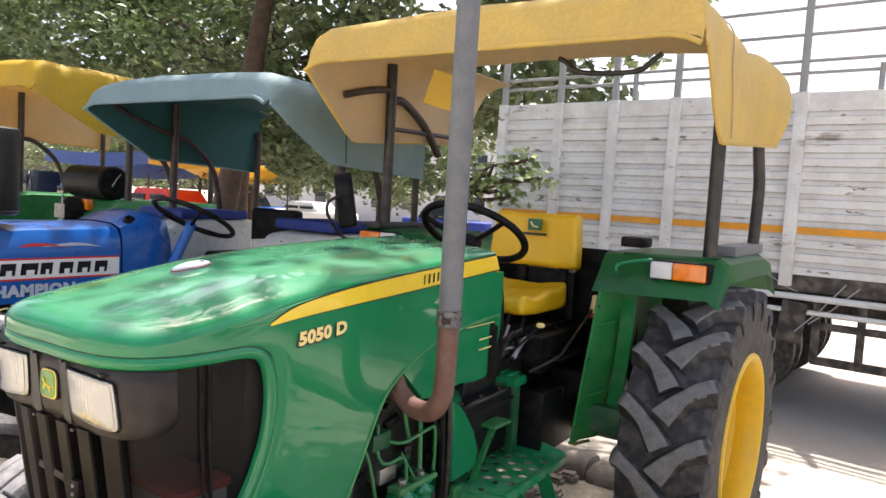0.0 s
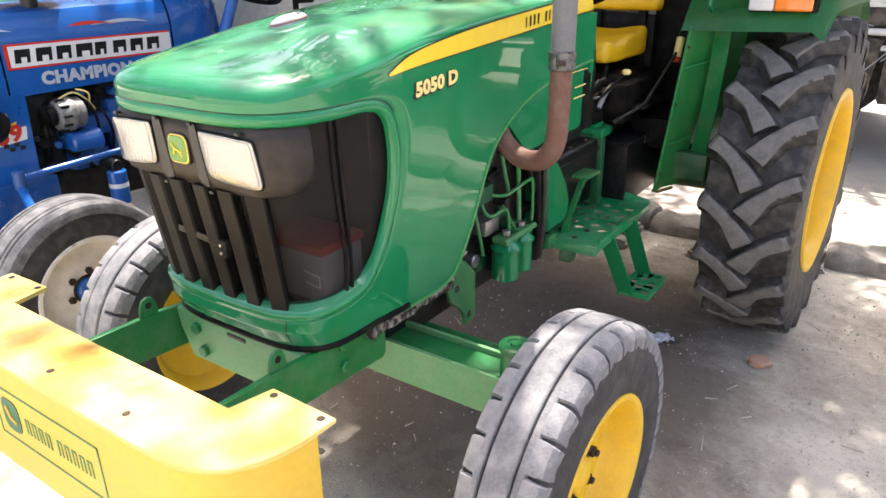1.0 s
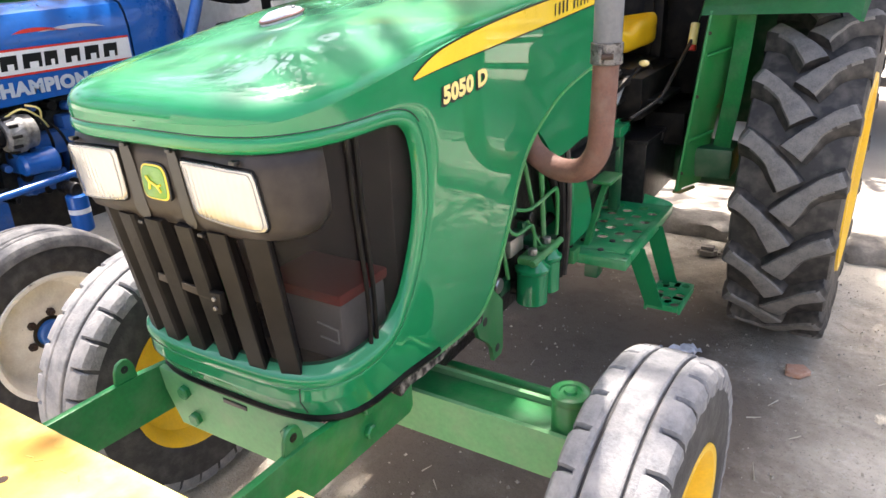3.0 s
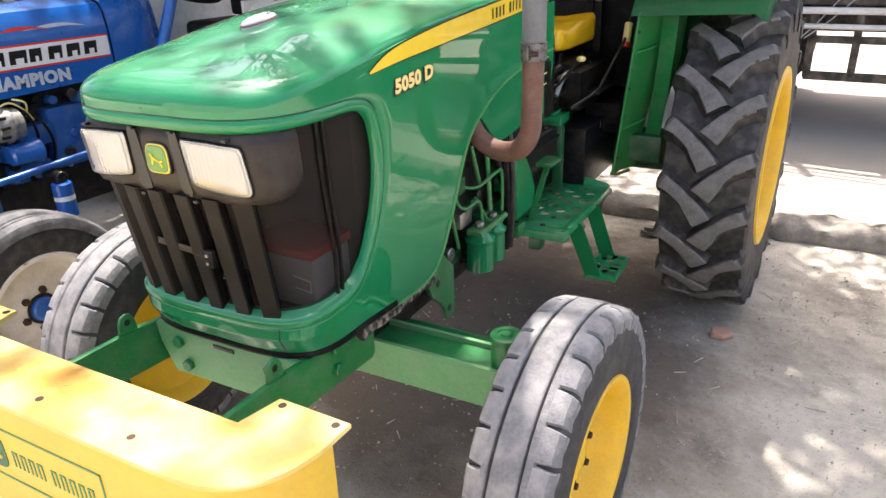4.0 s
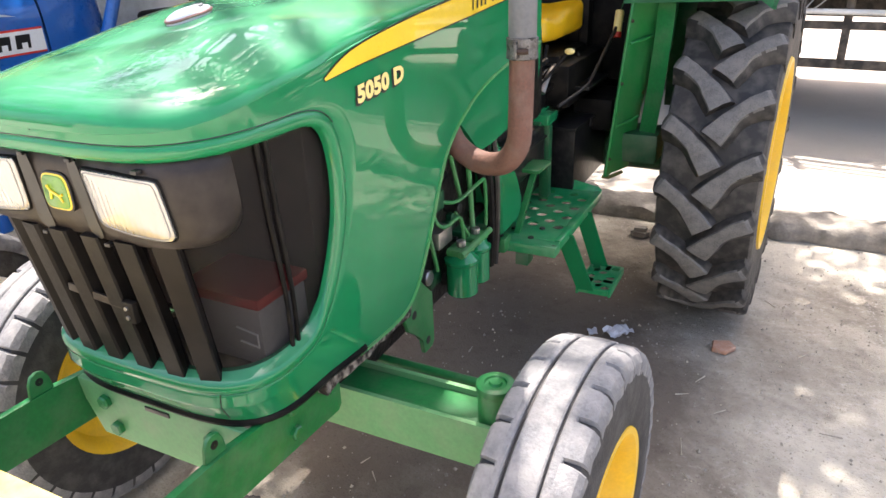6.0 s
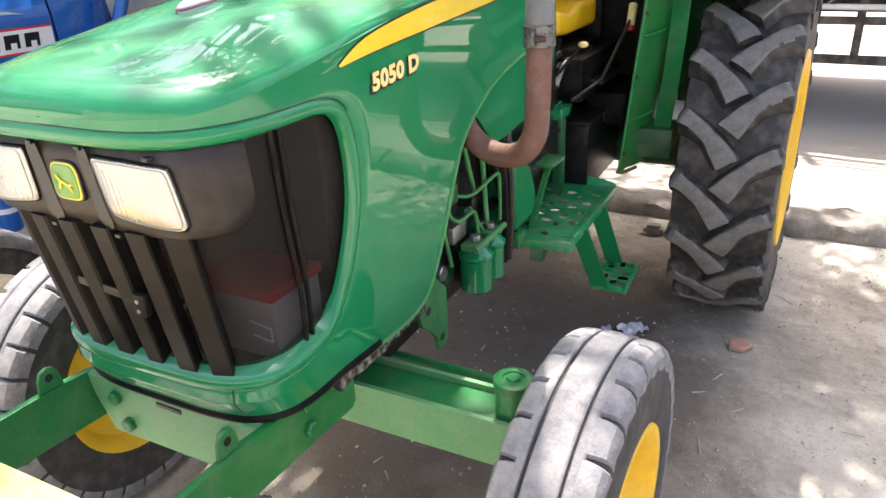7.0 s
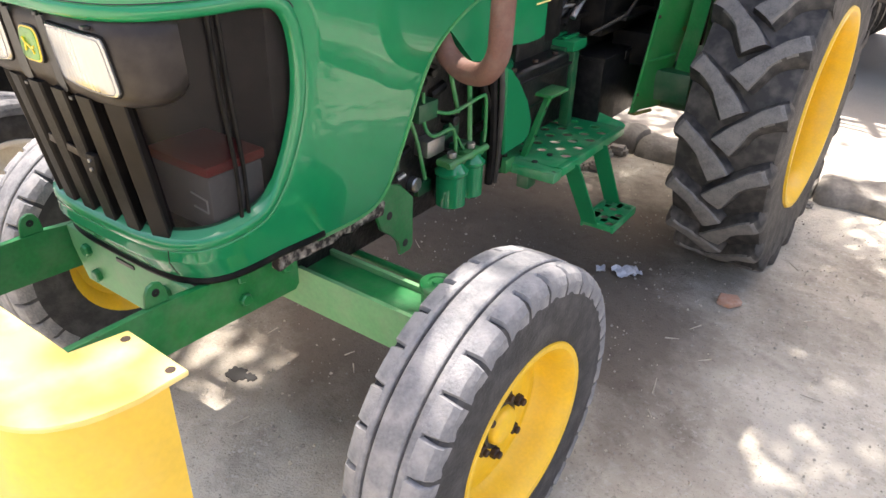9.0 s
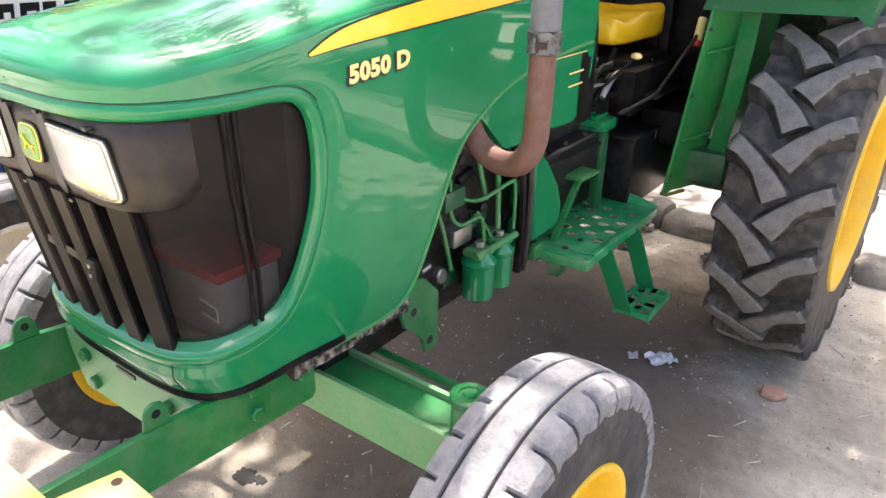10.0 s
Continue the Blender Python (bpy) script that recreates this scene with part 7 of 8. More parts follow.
def third_tractor():
    """The green tractor beyond the blue one: only its rear half shows."""
    C = -4.05
    t = thing("tractor", "dark green tractor with yellow canopy and black drums on its fender", "tractor", (C, 0, 0))
    part("bonnet", box((C - 0.27, -0.5, 0.95), (C + 0.27, 1.0, 1.33), 0.08, seg=4), M["green_dark"], t, "dark green bonnet")
    part("engine", box((C - 0.2, -0.4, 0.5), (C + 0.2, 1.0, 0.98), 0.03), M["grease"], t)
    part("gearbox", box((C - 0.22, 0.9, 0.5), (C + 0.22, 2.2, 1.0), 0.04), M["green_dark"], t)
    part("axle_beam", box((C - 0.6, -0.15, 0.42), (C + 0.6, -0.05, 0.52), 0.01), M["green_dark"], t)
    for side in (1, -1):
        wheel_front(t, C + side * 0.70, -0.05, 0.395, side, M["white_rim"], M["green_dark"], label="off-white steel front wheel")
        wheel_rear(t, C + side * 0.78, 1.95, 0.66, side)

        def X(x):
            return C + side * x
        loops = []
        for y, z in ((1.42, 1.28), (1.45, 1.31), (1.62, 1.475), (1.72, 1.49), (2.5, 1.49), (2.7, 1.35)):
            loops.append([(X(0.42), y, z - 0.3), (X(0.42), y, z), (X(0.46), y, z + 0.015), (X(0.92), y, z + 0.015), (X(0.96), y, z - 0.03), (X(0.965), y, z - 0.08)])
        bm = gutter(loops)
        part("fender", bm, M["green_old"], t, "green rear fender")
        part("indicator", box((min(X(0.62), X(0.72)), 1.52, 1.42), (max(X(0.62), X(0.72)), 1.57, 1.50), 0.01), M["orange"], t, "orange indicator lens")
    # two black drums: a lying tank and a round lamp
    d = part("drum", rod((C + 0.20, 1.74, 1.63), (C + 0.77, 1.70, 1.62), 0.122, 28, bevel=0.12), M["black"], t, "black lying drum on the fender")
    part("drum_wire", tube([(C + 0.80, 1.66, 1.60), (C + 0.80, 1.69, 1.65), (C + 0.79, 1.73, 1.69)], 0.004, 6, curve=3), M["steel"], d)
    e = part("horn", lathe([(0, 0.0), (0.01, 0.06), (0.05, 0.095), (0.11, 0.105), (0.12, 0.09), (0.125, 0.0)], (C + 0.60, 1.40, 1.415), "y", 1, 24), M["black"], t, "round black horn with a ribbed face")
    for k in range(6):
        part("rib", rod((C + 0.55 + k * 0.022, 1.392, 1.36), (C + 0.55 + k * 0.022, 1.392, 1.46), 0.005, 6), M["steel"], e)
    part("lamp_wire", tube([(C + 0.62, 1.39, 1.55), (C + 0.68, 1.37, 1.55), (C + 0.70, 1.36, 1.28)], 0.005, 6), M["steel"], e)
    part("seat", box((C - 0.22, 1.55, 1.12), (C + 0.22, 1.95, 1.24), 0.05, seg=3), M["black"], t)
    part("seat_back", box((C - 0.2, 1.93, 1.24), (C + 0.2, 2.0, 1.6), 0.04, seg=3), M["black"], t)
    can = canopy_mesh(C + 0.1, 0.80, 1.06, 2.0, 2.55, 1.49, 2.22, 2.39, 1.96, M["canopy_gold"], M["canopy_in"], t, "bright yellow tarpaulin canopy")
    plain_canopy_posts(t, C + 0.1, 0.77, 2.33, 0.06)
    return t


blue_tractor()
third_tractor()


# ---- the truck behind ----
def truck():
    t = thing("truck", "white slat-sided cargo truck body with an orange stripe", "truck", (0, 5.43, 0))
    ang = math.degrees(math.atan2(-0.09, 0.996))
    T = Matrix.Translation((0, 5.44, 0)) @ pose(0, 0, 0, 0, 0, ang)

    def put(bm):
        bmesh.ops.transform(bm, matrix=T, verts=bm.verts)
        return bm
    x0, x1 = -2.28, 7.0
    posts = (-2.25, -1.56, -0.95, -0.33, 0.74, 1.75, 2.75, 3.75, 4.75, 5.75, 6.75)
    z, k = 1.20, 0
    planks = 12
    h = (2.58 - 1.20) / planks
    for i in range(planks):
        za = 1.20 + i * h
        mat = "truck_orange" if za < 1.645 < za + h else "truck"
        bm = bmesh.new()
        prof = [(0.012, za), (-0.030, za + 0.004), (-0.034, za + h * 0.56), (0.004, za + h * 0.64), (0.006, za + h * 0.93), (0.012, za + h)]
        rings(bm, [[(x, y, q + 0.003 * noise.noise(Vector((x * 1.3, q * 3, 2)))) for y, q in prof] + [(x, 0.04, za + h), (x, 0.04, za)] for x in np.linspace(x0, x1, 40)])
        p = part("plank", put(bm), M["truck"], t, angle=20)
        if mat == "truck_orange":
            for a, b in zip(posts, posts[1:]):
                part("stripe", put(box((a + 0.055, -0.0365, za + h * 0.04), (b - 0.055, -0.0305, za + h * 0.56), 0)), M["truck_orange"], p, "orange painted stripe")
    part("top_board", put(box((x0, -0.012, 2.58), (x1, 0.04, 2.74), 0.008)), M["truck"], t)
    part("bottom_sill", put(box((x0, -0.02, 1.06), (x1, 0.05, 1.20), 0.008)), M["truck_under"], t)
    for x in posts:
        part("post", put(box((x - 0.05, -0.070, 1.10), (x + 0.05, 0.0, 2.74), 0.008)), M["truck"], t)
        part("stake", put(box((x - 0.03, -0.05, 2.74), (x + 0.03, -0.005, 3.55), 0.006)), M["truck_grey"], t)
    for zz in (2.90, 3.00, 3.22, 3.44):
        part("rail", put(rod((x0, -0.02, zz), (x1, -0.02, zz), 0.016, 8)), M["truck_grey"], t)
    for xx, a, b in ((-0.75, 2.74, 3.0), (1.3, 2.74, 2.95), (0.1, 2.74, 3.0)):
        part("short_stake", put(box((xx - 0.02, -0.04, a), (xx + 0.02, 0.0, b), 0.004)), M["truck_grey"], t)
    part("floor", put(box((x0, 0.05, 1.08), (x1, 2.35, 1.18), 0.01)), M["truck_under"], t)
    part("far_side", put(box((x0, 2.35, 1.10), (x1, 2.42, 2.74), 0.01)), M["truck"], t)
    for xx in (-1.0, 1.2, 3.4, 5.6):
        part("cross_member", put(box((xx - 0.05, 0.1, 0.98), (xx + 0.05, 2.3, 1.08), 0.008)), M["truck_under"], t)
    for yy in (0.75, 1.65):
        part("chassis_rail", put(box((-2.2, yy - 0.04, 0.78), (7.0, yy + 0.04, 0.99), 0.008)), M["truck_under"], t)
    part("side_bar", put(rod((0.45, -0.05, 1.02), (6.5, -0.05, 1.0), 0.028, 10)), M["truck"], t)
    part("side_bar", put(rod((0.62, -0.05, 0.90), (6.5, -0.05, 0.86), 0.022, 10)), M["truck"], t)
    part("guard_frame", put(box((0.98, -0.02, 0.76), (6.0, 0.03, 0.82), 0.006)), M["truck_under"], t)
    part("guard_frame", put(box((0.98, -0.02, 0.46), (6.0, 0.03, 0.53), 0.006)), M["truck_under"], t)
    for xx in (1.0, 1.33, 2.4, 3.6):
        part("guard_post", put(box((xx - 0.03, -0.02, 0.48), (xx + 0.03, 0.03, 1.05), 0.006)), M["truck_under"], t)
    part("mud_flap", put(box((0.72, -0.06, 0.62), (0.92, -0.03, 0.98), 0.01, turn=pose(0, 0, 0, 8, 8, 0))), M["truck_under"], t, "torn hanging rubber flap")
    for a, b in (((0.62, -0.05, 1.18), (0.85, -0.06, 1.06)), ((1.2, -0.05, 1.16), (0.85, -0.06, 0.72)), ((1.3, -0.05, 1.14), (0.95, -0.06, 0.80))):
        part("rope", put(tube([a, tuple((np.array(a) + np.array(b)) / 2 + (0, 0, -0.02)), b], 0.006, 6)), M["truck_grey"], t)
    for wx in (0.30, 5.2):
        for wy in (0.28, 0.58, 1.85, 2.15):
            c = T @ Vector((wx, wy, 0.49))
            prof = [(0.09, 0.26), (0.12, 0.30), (0.13, 0.38), (0.125, 0.45), (0.10, 0.485), (0.0, 0.49), (-0.10, 0.485), (-0.125, 0.45), (-0.13, 0.38), (-0.12, 0.30), (-0.09, 0.26)]
            ty = part("wheel", lathe(prof, c, "y", 1, 48), M["rubber"], t, "dusty black truck tyre")
            part("rim", lathe([(-0.10, 0.27), (-0.08, 0.22), (-0.02, 0.14), (-0.03, 0.0)], c, "y", 1, 30), M["truck_grey"], ty)
            for s2 in (-0.07, 0.0, 0.07):
                part("tread_rib", lathe([(s2 - 0.026, 0.47), (s2 - 0.024, 0.500), (s2 + 0.024, 0.500), (s2 + 0.026, 0.47)], c, "y", 1, 48), M["rubber"], ty)
    return t


truck()


# ---- trees ----
def leaf_cloud(clumps, per, spread, size, seed, droop=0.3):
    """Thousands of small folded leaves gathered in clumps."""
    rnd = np.random.default_rng(seed)
    verts, faces = [], []
    for cx, cy, cz, r in clumps:
        n = int(per * r * r)
        d = rnd.normal(size=(n, 3))
        d /= np.linalg.norm(d, axis=1)[:, None]
        rad = r * rnd.random(n) ** 0.45
        pos = d * rad[:, None] * (1, 1, 0.7) + (cx, cy, cz)
        ax = rnd.normal(size=(n, 3)) * (1, 1, 0.5) - (0, 0, droop)
        ax /= np.linalg.norm(ax, axis=1)[:, None]
        up = rnd.normal(size=(n, 3)) * 0.7 + (0, 0, 1)
        sd = np.cross(ax, up)
        sd /= np.linalg.norm(sd, axis=1)[:, None]
        nm = np.cross(sd, ax)
        s = size * rnd.uniform(0.6, 1.3, n)[:, None]
        base = len(verts)
        pts = np.stack([pos, pos + ax * s * 0.45 + sd * s * 0.34 + nm * s * 0.08, pos + ax * s, pos + ax * s * 0.45 - sd * s * 0.34 + nm * s * 0.08], 1).reshape(-1, 3)
        verts.extend(map(tuple, pts))
        for k in range(n):
            a = base + 4 * k
            faces += [(a, a + 1, a + 2), (a, a + 2, a + 3)]
    me = bpy.data.meshes.new("crown")
    me.from_pydata(verts, [], faces)
    return me


def limb(bm, a, b, r0, r1, rnd, bend=0.12):
    a, b = Vector(a), Vector(b)
    n = 5
    pts, rr = [], []
    for i in range(n + 1):
        f = i / n
        p = a.lerp(b, f) + Vector((rnd.uniform(-1, 1), rnd.uniform(-1, 1), rnd.uniform(-0.5, 0.8))) * bend * (b - a).length * math.sin(f * math.pi)
        pts.append(p)
        rr.append(r0 + (r1 - r0) * f)
    tube(pts, rr, 8, bm)


def tree(base, height, trunk_r, clumps, per, size, seed, leaf, label, lean=0.0):
    rnd = random.Random(seed)
    t = thing("tree", label, "tree", base)
    bm = bmesh.new()
    x, y, _ = base
    pts = [(x, y, -0.05), (x + 0.05, y, 0.4), (x - 0.05 + lean * 0.35, y + 0.04, height * 0.35), (x + 0.08 + lean * 0.65, y - 0.05, height * 0.65), (x + lean, y, height)]
    tube(pts, [trunk_r * 1.5, trunk_r * 1.1, trunk_r, trunk_r * 0.85, trunk_r * 0.6], 14, bm)
    bmesh.ops.subdivide_edges(bm, edges=bm.edges[:], cuts=1, use_grid_fill=True)
    part("trunk", wobble(bm, trunk_r * 0.18, 4, seed), M["bark"], t, "gnarled brown trunk", angle=80)
    top = Vector((x + lean, y, height))
    for c in clumps[:: max(1, len(clumps) // 16)]:
        bm = bmesh.new()
        limb(bm, top + Vector((0, 0, rnd.uniform(-0.35, 0.0))), Vector(c[:3]), trunk_r * 0.4, 0.02, rnd)
        part("limb", bm, M["bark"], t, angle=80)
    me = leaf_cloud(clumps, per, 0, size, seed)
    me.materials.append(leaf)
    cr = new("crown", me)
    cr.parent = t
    cr.matrix_parent_inverse = pose_of(t).inverted()
    tagged(cr, kind="stuff")
    return t


def clump_field(n, lo, hi, r, seed, keep=None):
    rnd = random.Random(seed)
    out = []
    while len(out) < n:
        p = [rnd.uniform(a, b) for a, b in zip(lo, hi)]
        if keep is None or keep(*p):
            out.append((*p, rnd.uniform(*r)))
    return out


def gap(x, y, z):
    """Openings in the crown, placed by where sun spots should fall on the ground."""
    sx, sy = x + z * 0.12, y - z * 0.37
    return all(((sx - cx) / rx) ** 2 + ((sy - cy) / ry) ** 2 > 1 for cx, cy, rx, ry in ((0.42, -1.22, 0.92, 0.46), (-0.75, -0.80, 0.5, 0.30), (0.15, -0.35, 0.85, 1.2), (-0.30, 0.14, 0.20, 0.14), (-0.2, 0.45, 0.28, 0.14), (0.85, -0.30, 0.28, 0.22), (1.12, 0.50, 0.60, 0.40), (2.9, 2.5, 0.9, 0.7), (2.3, 0.6, 0.5, 0.3), (1.9, -0.6, 0.4, 0.3)))


# the tree that shades the yard: its crown hangs over the tractors
# Many clumps are unseen, placed to shape shade, sun spots and reflections.
tree((-8.3, 6.6, 0), 5.2, 0.2, clump_field(26, (-11.0, 2.6, 4.0), (-4.6, 6.4, 6.0), (0.5, 0.95), 77) + clump_field(26, (0.1, 2.2, 5.8), (1.3, 4.3, 7.2), (0.35, 0.6), 91, gap) + clump_field(30, (-4.5, 4.7, 5.6), (-0.3, 7.0, 7.4), (0.45, 0.8), 63) + clump_field(118, (-14.0, 0.5, 5.6), (1.2, 5.2, 7.6), (0.45, 0.85), 21, gap) + clump_field(100, (0.8, 0.5, 5.6), (4.4, 5.0, 7.4), (0.4, 0.75), 41, gap) + clump_field(40, (-2.0, 0.4, 6.0), (1.0, 3.4, 7.2), (0.16, 0.30), 52, gap) + clump_field(50, (0.2, 0.6, 6.0), (3.6, 3.4, 7.2), (0.18, 0.34), 58, gap) + clump_field(7, (-0.1, 2.6, 6.0), (0.7, 3.2, 7.0), (0.08, 0.14), 82) + clump_field(56, (-1.5, 3.3, 5.9), (0.5, 5.0, 7.1), (0.28, 0.5), 61) + clump_field(115, (-1.4, 0.9, 6.0), (0.25, 3.2, 7.1), (0.09, 0.17), 73) + clump_field(10, (-1.42, 2.15, 6.3), (-0.92, 2.52, 6.7), (0.10, 0.18), 88) + clump_field(16, (-0.15, 2.55, 6.2), (0.85, 3.2, 6.9), (0.07, 0.13), 89) + clump_field(34, (-13.0, -5.0, 3.4), (-4.0, 2.5, 8.2), (0.7, 1.2), 33), 320, 0.13, 21, M["leaf"], "broad shade tree whose leafy crown hangs over the yard", lean=1.2)
# lower foliage behind the tractors
tree((-9.6, 8.3, 0), 4.2, 0.16, clump_field(300, (-21.0, 7.0, 3.0), (-1.4, 10.5, 7.8), (0.55, 1.0), 5), 260, 0.21, 5, M["leaf_far"], "leafy green tree behind the parked tractors")
tree((-6.2, 8.6, 0), 3.2, 0.12, clump_field(70, (-8.9, 7.2, 1.85), (-4.6, 8.4, 3.7), (0.3, 0.6), 8), 260, 0.17, 8, M["leaf_far"], "bushy roadside tree with hanging leaves")
tree((-2.35, 4.9, 0), 1.9, 0.035, clump_field(13, (-2.4, 4.65, 1.70), (-1.15, 5.0, 2.25), (0.14, 0.26), 9), 800, 0.10, 9, M["leaf_shrub"], "leafy sapling beside the truck")
tree((-17.5, 15.5, 0), 3.0, 0.15, clump_field(150, (-32.0, 14.0, 1.9), (-9.5, 17.0, 5.0), (0.6, 1.1), 15), 260, 0.2, 15, M["leaf_far"], "dense leafy tree beyond the parked cars")


# ---- distance ----
def far_car(x, y, label, body, roof_mat, w=1.7, l=4.0, h=1.6, turn=0.0):
    c = thing("car", label, "car", (x, y, 0))
    T = Matrix.Translation((x, y, 0)) @ pose(0, 0, 0, 0, 0, turn)

    def put(bm):
        bmesh.ops.transform(bm, matrix=T, verts=bm.verts)
        return bm
    part("body", put(box((-l / 2, -w / 2, 0.35), (l / 2, w / 2, 0.95), 0.12, seg=3)), body, c)
    bm = bmesh.new()
    rings(bm, [[(-l * 0.32, -w * 0.46, 0.94), (l * 0.22, -w * 0.46, 0.94), (l * 0.22, w * 0.46, 0.94), (-l * 0.32, w * 0.46, 0.94)], [(-l * 0.26, -w * 0.40, h), (l * 0.10, -w * 0.40, h), (l * 0.10, w * 0.40, h), (-l * 0.26, w * 0.40, h)]])
    bmesh.ops.bevel(bm, geom=bm.edges[:], offset=0.05, segments=2, affect="EDGES")
    cab = part("cabin", put(bm), roof_mat, c)
    for xx in (-l * 0.2, l * 0.02):
        part("side_window", put(box((xx - 0.32, -w * 0.455, 1.02), (xx + 0.32, -w * 0.425, h - 0.18), 0.02)), M["glass_dark"], c)
    for sx in (-1, 1):
        for sy in (-1, 1):
            p = T @ Vector((sx * l * 0.32, sy * w * 0.45, 0.33))
            part("wheel", lathe([(-0.1, 0.15), (-0.1, 0.30), (0, 0.33), (0.1, 0.30), (0.1, 0.15)], p, "y", 1, 20), M["rubber"], c)


far_car(-18.6, 20.0, "white jeep parked far behind the trees", M["white"], M["white"], w=1.6, l=3.3, h=1.32, turn=8)
far_car(-23.0, 21.5, "blue car parked in the sun", M["blue"], M["glass_dark"], h=1.45, turn=5)
far_car(-17.6, 12.6, "white car with a red roof parked under an awning", M["white"], M["decal_red"], h=1.52, turn=4)
far_car(-21.6, 12.4, "dark car parked in the shade", M["glass_dark"], M["blue"], h=1.58, turn=0)
far_car(-26.0, 12.8, "dark blue van parked in the shade", M["tarp_blue"], M["glass_dark"], h=1.9, turn=0)
far_car(-13.4, 22.5, "dark blue car parked far off", M["tarp_blue"], M["glass_dark"], h=1.4, turn=0)


def far_stall(x, y, w, z0, z1, mat, label):
    """A sagging awning on poles."""
    s = thing("awning", label, "awning", (x, y, 0))
    bm = bmesh.new()
    rings(bm, [[(x + u, y + v, z1 - (v + 1) * 0.5 * (z1 - z0) - 0.12 * math.sin(math.pi * (u / w + 0.5)) - (z1 - z0) * 0.6 * (1 if k == 2 else 0)) for u in np.linspace(-w / 2, w / 2, 9)] for k, v in enumerate((1.0, -1.0, -1.05))], closed=False, caps=False)
    bmesh.ops.solidify(bm, geom=bm.faces[:], thickness=0.02)
    part("cloth", bm, mat, s)
    for u in (-w / 2, w / 2):
        for v in (1.0, -1.0):
            part("pole", rod((x + u, y + v, 0), (x + u, y + v, z1 if v > 0 else z0), 0.03, 8), M["tube_brown"], s)


far_stall(-22.5, 13.8, 6.4, 1.95, 2.75, M["tarp_sky"], "faded blue tarpaulin awning behind the tractors")
far_stall(-16.6, 13.4, 4.2, 1.95, 2.75, M["yellow"], "yellow tarpaulin awning farther off")


def building(x0, x1, y0, y1, h, label, floors=2):
    b = thing("building", label, "building", ((x0 + x1) / 2, y0, 0))
    w = part("wall", box((x0, y0, 0), (x1, y1, h), 0.03), M["wall"], b)
    part("parapet", box((x0 - 0.1, y0 - 0.1, h), (x1 + 0.1, y1 + 0.1, h + 0.25), 0.02), M["wall"], b)
    for f in range(floors):
        z = (f + 0.35) * h / floors
        n = max(2, int((x1 - x0) / 2.5))
        for k in range(n):
            x = x0 + (k + 0.5) * (x1 - x0) / n
            win = part("window", box((x - 0.55, y0 - 0.02, z), (x + 0.55, y0 + 0.05, z + 1.1), 0.01), M["glass_dark"], b)
            part("sill", box((x - 0.65, y0 - 0.12, z - 0.08), (x + 0.65, y0 + 0.02, z - 0.002), 0.01), M["wall"], win)


building(-12.5, -5.5, 33.0, 40.0, 6.2, "pale plastered building behind the truck")
building(-42.0, -20.0, 38.0, 46.0, 5.5, "low pale building in the distance")
# the yard's other side, behind the camera: unseen, added for reflections
building(-14.0, 14.0, -16.0, -13.0, 5.0, "unseen pale building added behind the camera")


# ---- small things on the ground ----
def shard():
    b = plate([(-0.045, -0.02), (0.0, -0.045), (0.05, -0.015), (0.035, 0.03), (-0.03, 0.035)], "z", 0.0, 0.022, 0.004)
    bmesh.ops.transform(b, matrix=pose(0.94, 1.46, 0.0, 4, -3, 20), verts=b.verts)
    solo("brick_shard", b, M["brick"], "broken piece of reddish brick on the asphalt", "brick")


def scrap(x, y, s, seed):
    bm = bmesh.new()
    bmesh.ops.create_grid(bm, x_segments=9, y_segments=7, size=s)
    for v in bm.verts:
        v.co.z = 0.012 + abs(noise.noise(v.co * 25 + Vector((seed, 0, 0)))) * 0.035
        v.co.y *= 0.65
    bmesh.ops.transform(bm, matrix=pose(x, y, 0.0, 0, 0, seed * 50), verts=bm.verts)
    bmesh.ops.solidify(bm, geom=bm.faces[:], thickness=0.001)
    solo("paper_scrap", bm, M["paper"], "crumpled scrap of printed paper on the ground", "litter", angle=20)


def oil_stain(x, y, r, seed):
    bm = bmesh.new()
    bm.faces.new([bm.verts.new((x + rr * math.cos(a) * 1.3, y + rr * math.sin(a), ground_z(x, y) + 0.0035)) for a in np.linspace(0, 2 * math.pi, 40, endpoint=False) for rr in [r * (1 + 0.55 * noise.noise(Vector((2 * math.cos(a), 2 * math.sin(a), seed))))]])
    for v in bmesh.ops.extrude_face_region(bm, geom=bm.faces[:])["geom"]:
        if isinstance(v, bmesh.types.BMVert):
            v.co.z -= 0.02
    solo("oil_stain", bm, M["oil"], "black oil spot soaked into the asphalt", "stain")


oil_stain(-0.25, 0.02, 0.030, 3.0)
oil_stain(-0.20, 0.035, 0.016, 7.0)
shard()
scrap(0.535, 1.41, 0.055, 1.0)
scrap(0.44, 1.36, 0.028, 2.3)


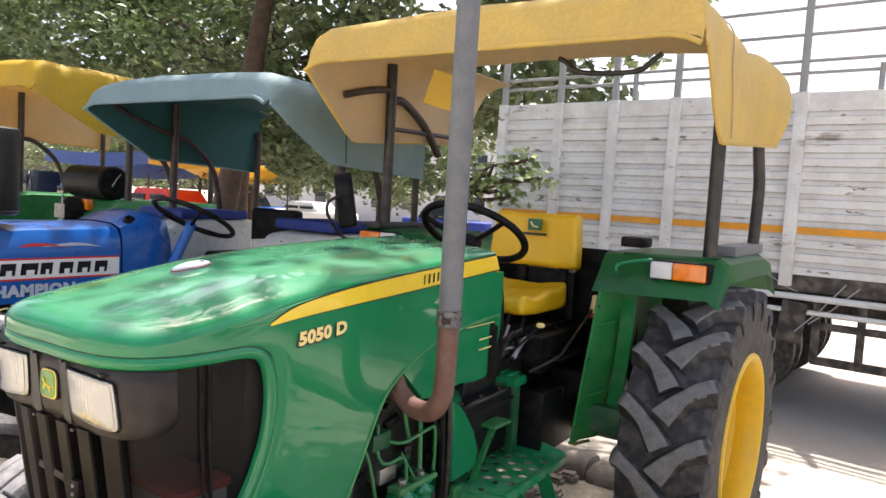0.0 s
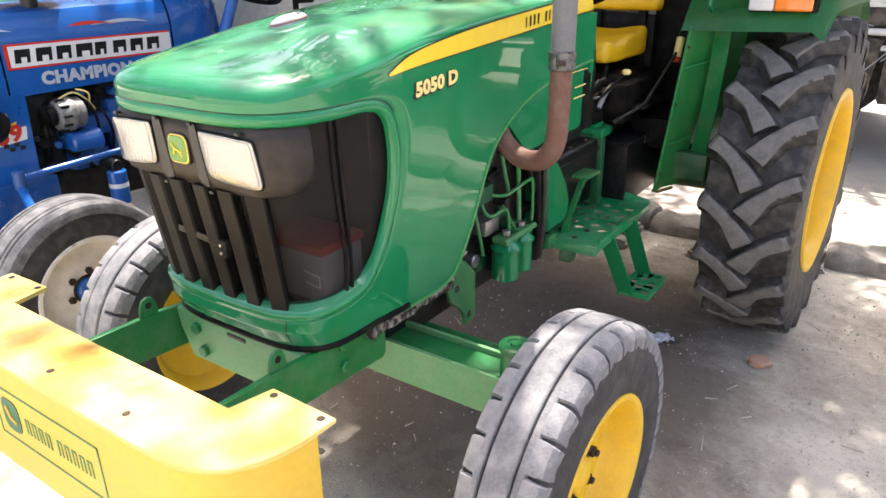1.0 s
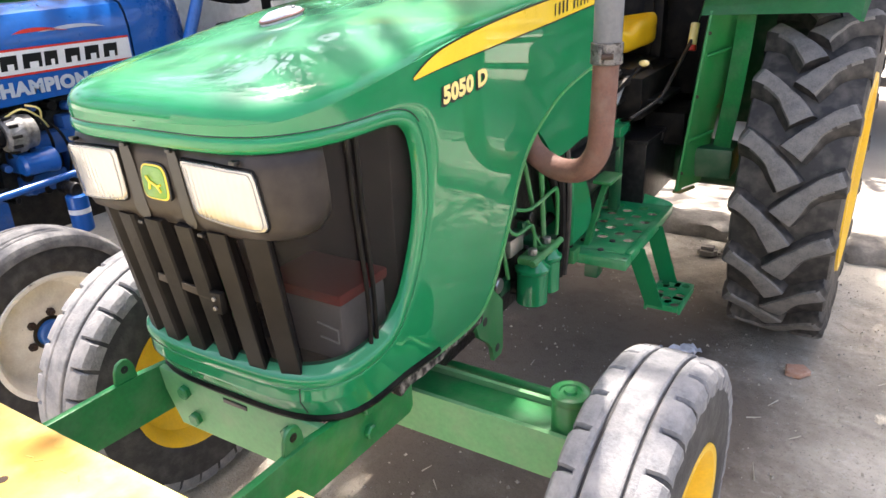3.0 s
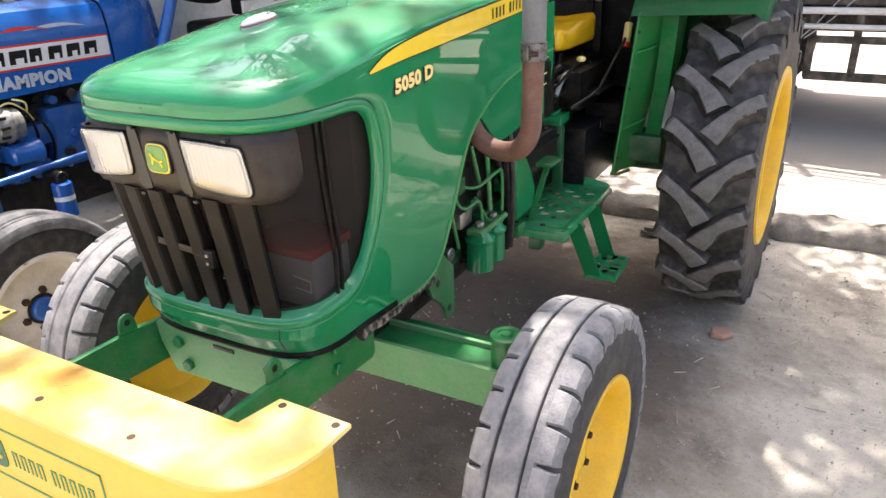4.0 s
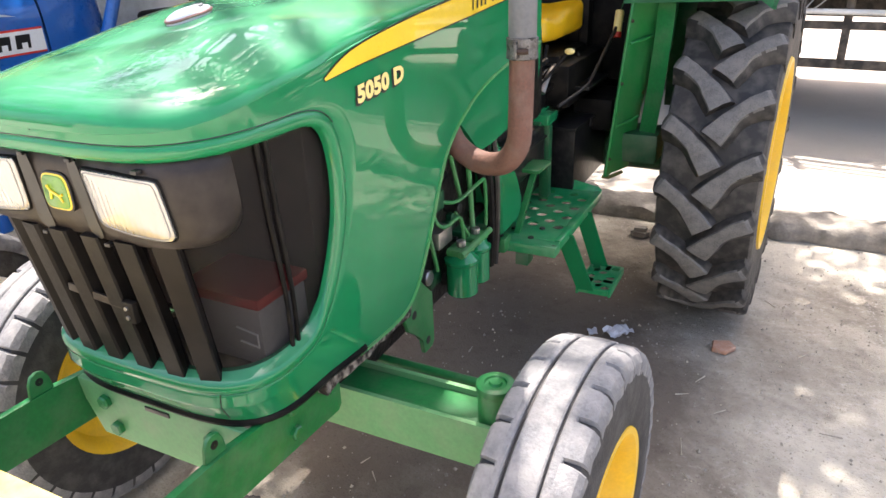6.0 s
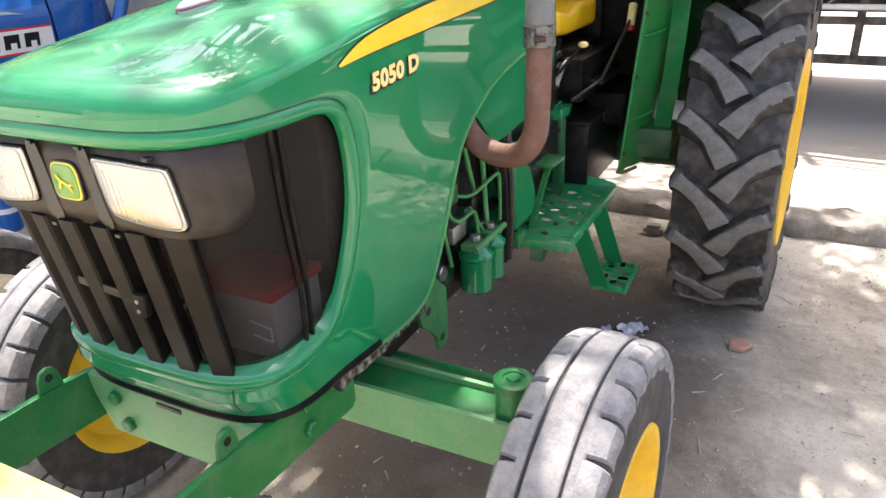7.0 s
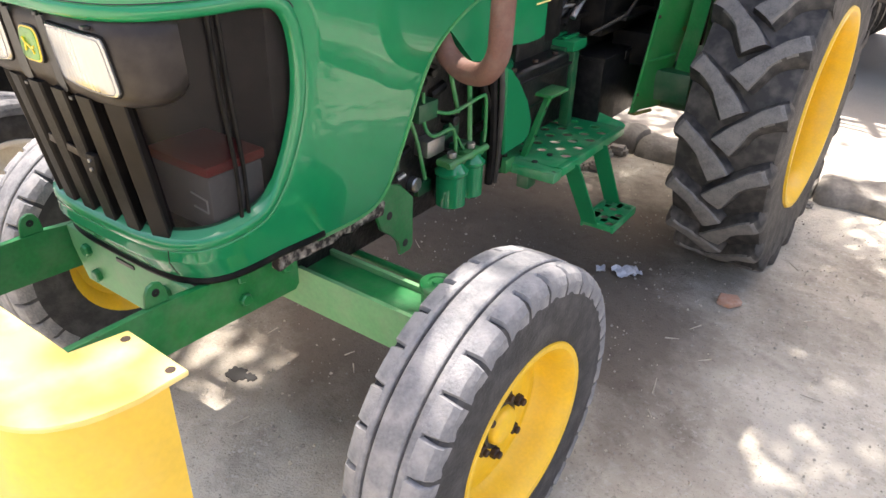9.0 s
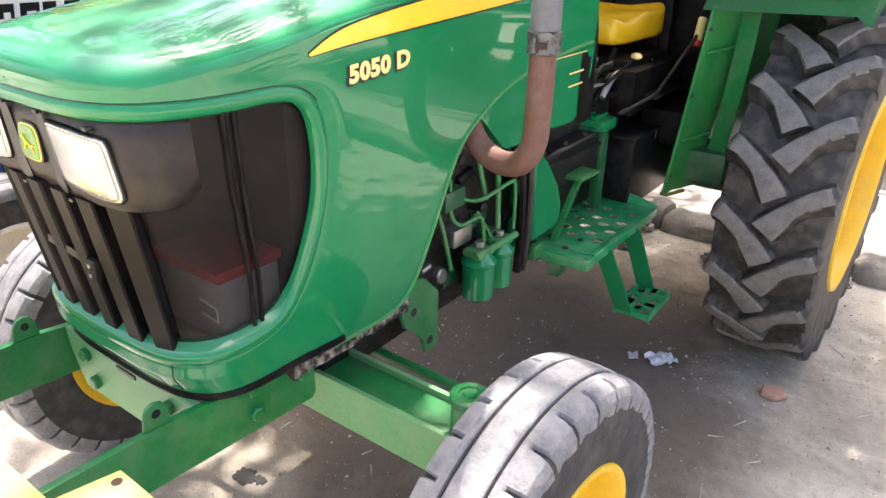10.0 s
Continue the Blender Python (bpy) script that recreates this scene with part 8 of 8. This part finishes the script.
def grit():
    """Loose gravel, chips and dry twigs scattered over the yard."""
    rnd = random.Random(12)
    verts, faces = [], []
    for k in range(4000):
        x, y = (rnd.uniform(-3.5, 4.0), rnd.uniform(-3.0, 2.75)) if k < 1800 else (rnd.uniform(-0.4, 2.4), rnd.uniform(-0.9, 2.7))
        s = rnd.choice((0.002, 0.002, 0.003, 0.003, 0.004, 0.006)) * rnd.uniform(0.7, 1.4)
        base = len(verts)
        a = rnd.uniform(0, 6.28)
        for k in range(4):
            verts.append((x + s * rnd.uniform(0.7, 1.3) * math.cos(a + k * 1.57), y + s * rnd.uniform(0.7, 1.3) * math.sin(a + k * 1.57), 0.0))
        verts.append((x, y, s * rnd.uniform(0.5, 1.0) + 0.003))
        faces += [(base + k, base + (k + 1) % 4, base + 4) for k in range(4)]
    for _ in range(140):
        x, y, a, l = rnd.uniform(-2, 3), rnd.uniform(-2, 2.7), rnd.uniform(0, 6.28), rnd.uniform(0.03, 0.09)
        dx, dy = math.cos(a), math.sin(a)
        base = len(verts)
        for f, w in ((0, 0.0025), (1, 0.001)):
            verts += [(x + dx * l * f - dy * w, y + dy * l * f + dx * w, 0.004), (x + dx * l * f + dy * w, y + dy * l * f - dx * w, 0.004), (x + dx * l * f, y + dy * l * f, 0.004 + w * 2)]
        faces += [(base, base + 1, base + 4, base + 3), (base + 1, base + 2, base + 5, base + 4), (base + 2, base, base + 3, base + 5)]
    me = bpy.data.meshes.new("gravel")
    me.from_pydata(verts, [], faces)
    me.materials.append(M["grit"])
    me.materials.append(M["straw"])
    for k, f in enumerate(me.polygons):
        loose = k // 4 if k < 16000 else (k - 16000) // 3
        f.material_index = 1 if loose % 5 < 2 or (k >= 16000 and loose % 5 < 4) else 0
    tagged(new("gravel", me), "scattered grit, chips and dry twigs on the asphalt", "gravel", kind="stuff")


grit()


def rubble():
    rnd = random.Random(31)
    for k in range(16):
        x, y = rnd.uniform(-0.3, 1.0), rnd.uniform(2.3, 2.7)
        s = rnd.uniform(0.03, 0.08)
        solo("rubble_stone", rough_block((x - s, y - s * 0.7, -0.01), (x + s, y + s * 0.7, s * rnd.uniform(0.5, 1.0)), s * 0.2, k * 3.1, 1), M["concrete"], "loose chunk of broken kerb concrete", "stone", group="rubble by the kerb", angle=70)


rubble()
kerb()
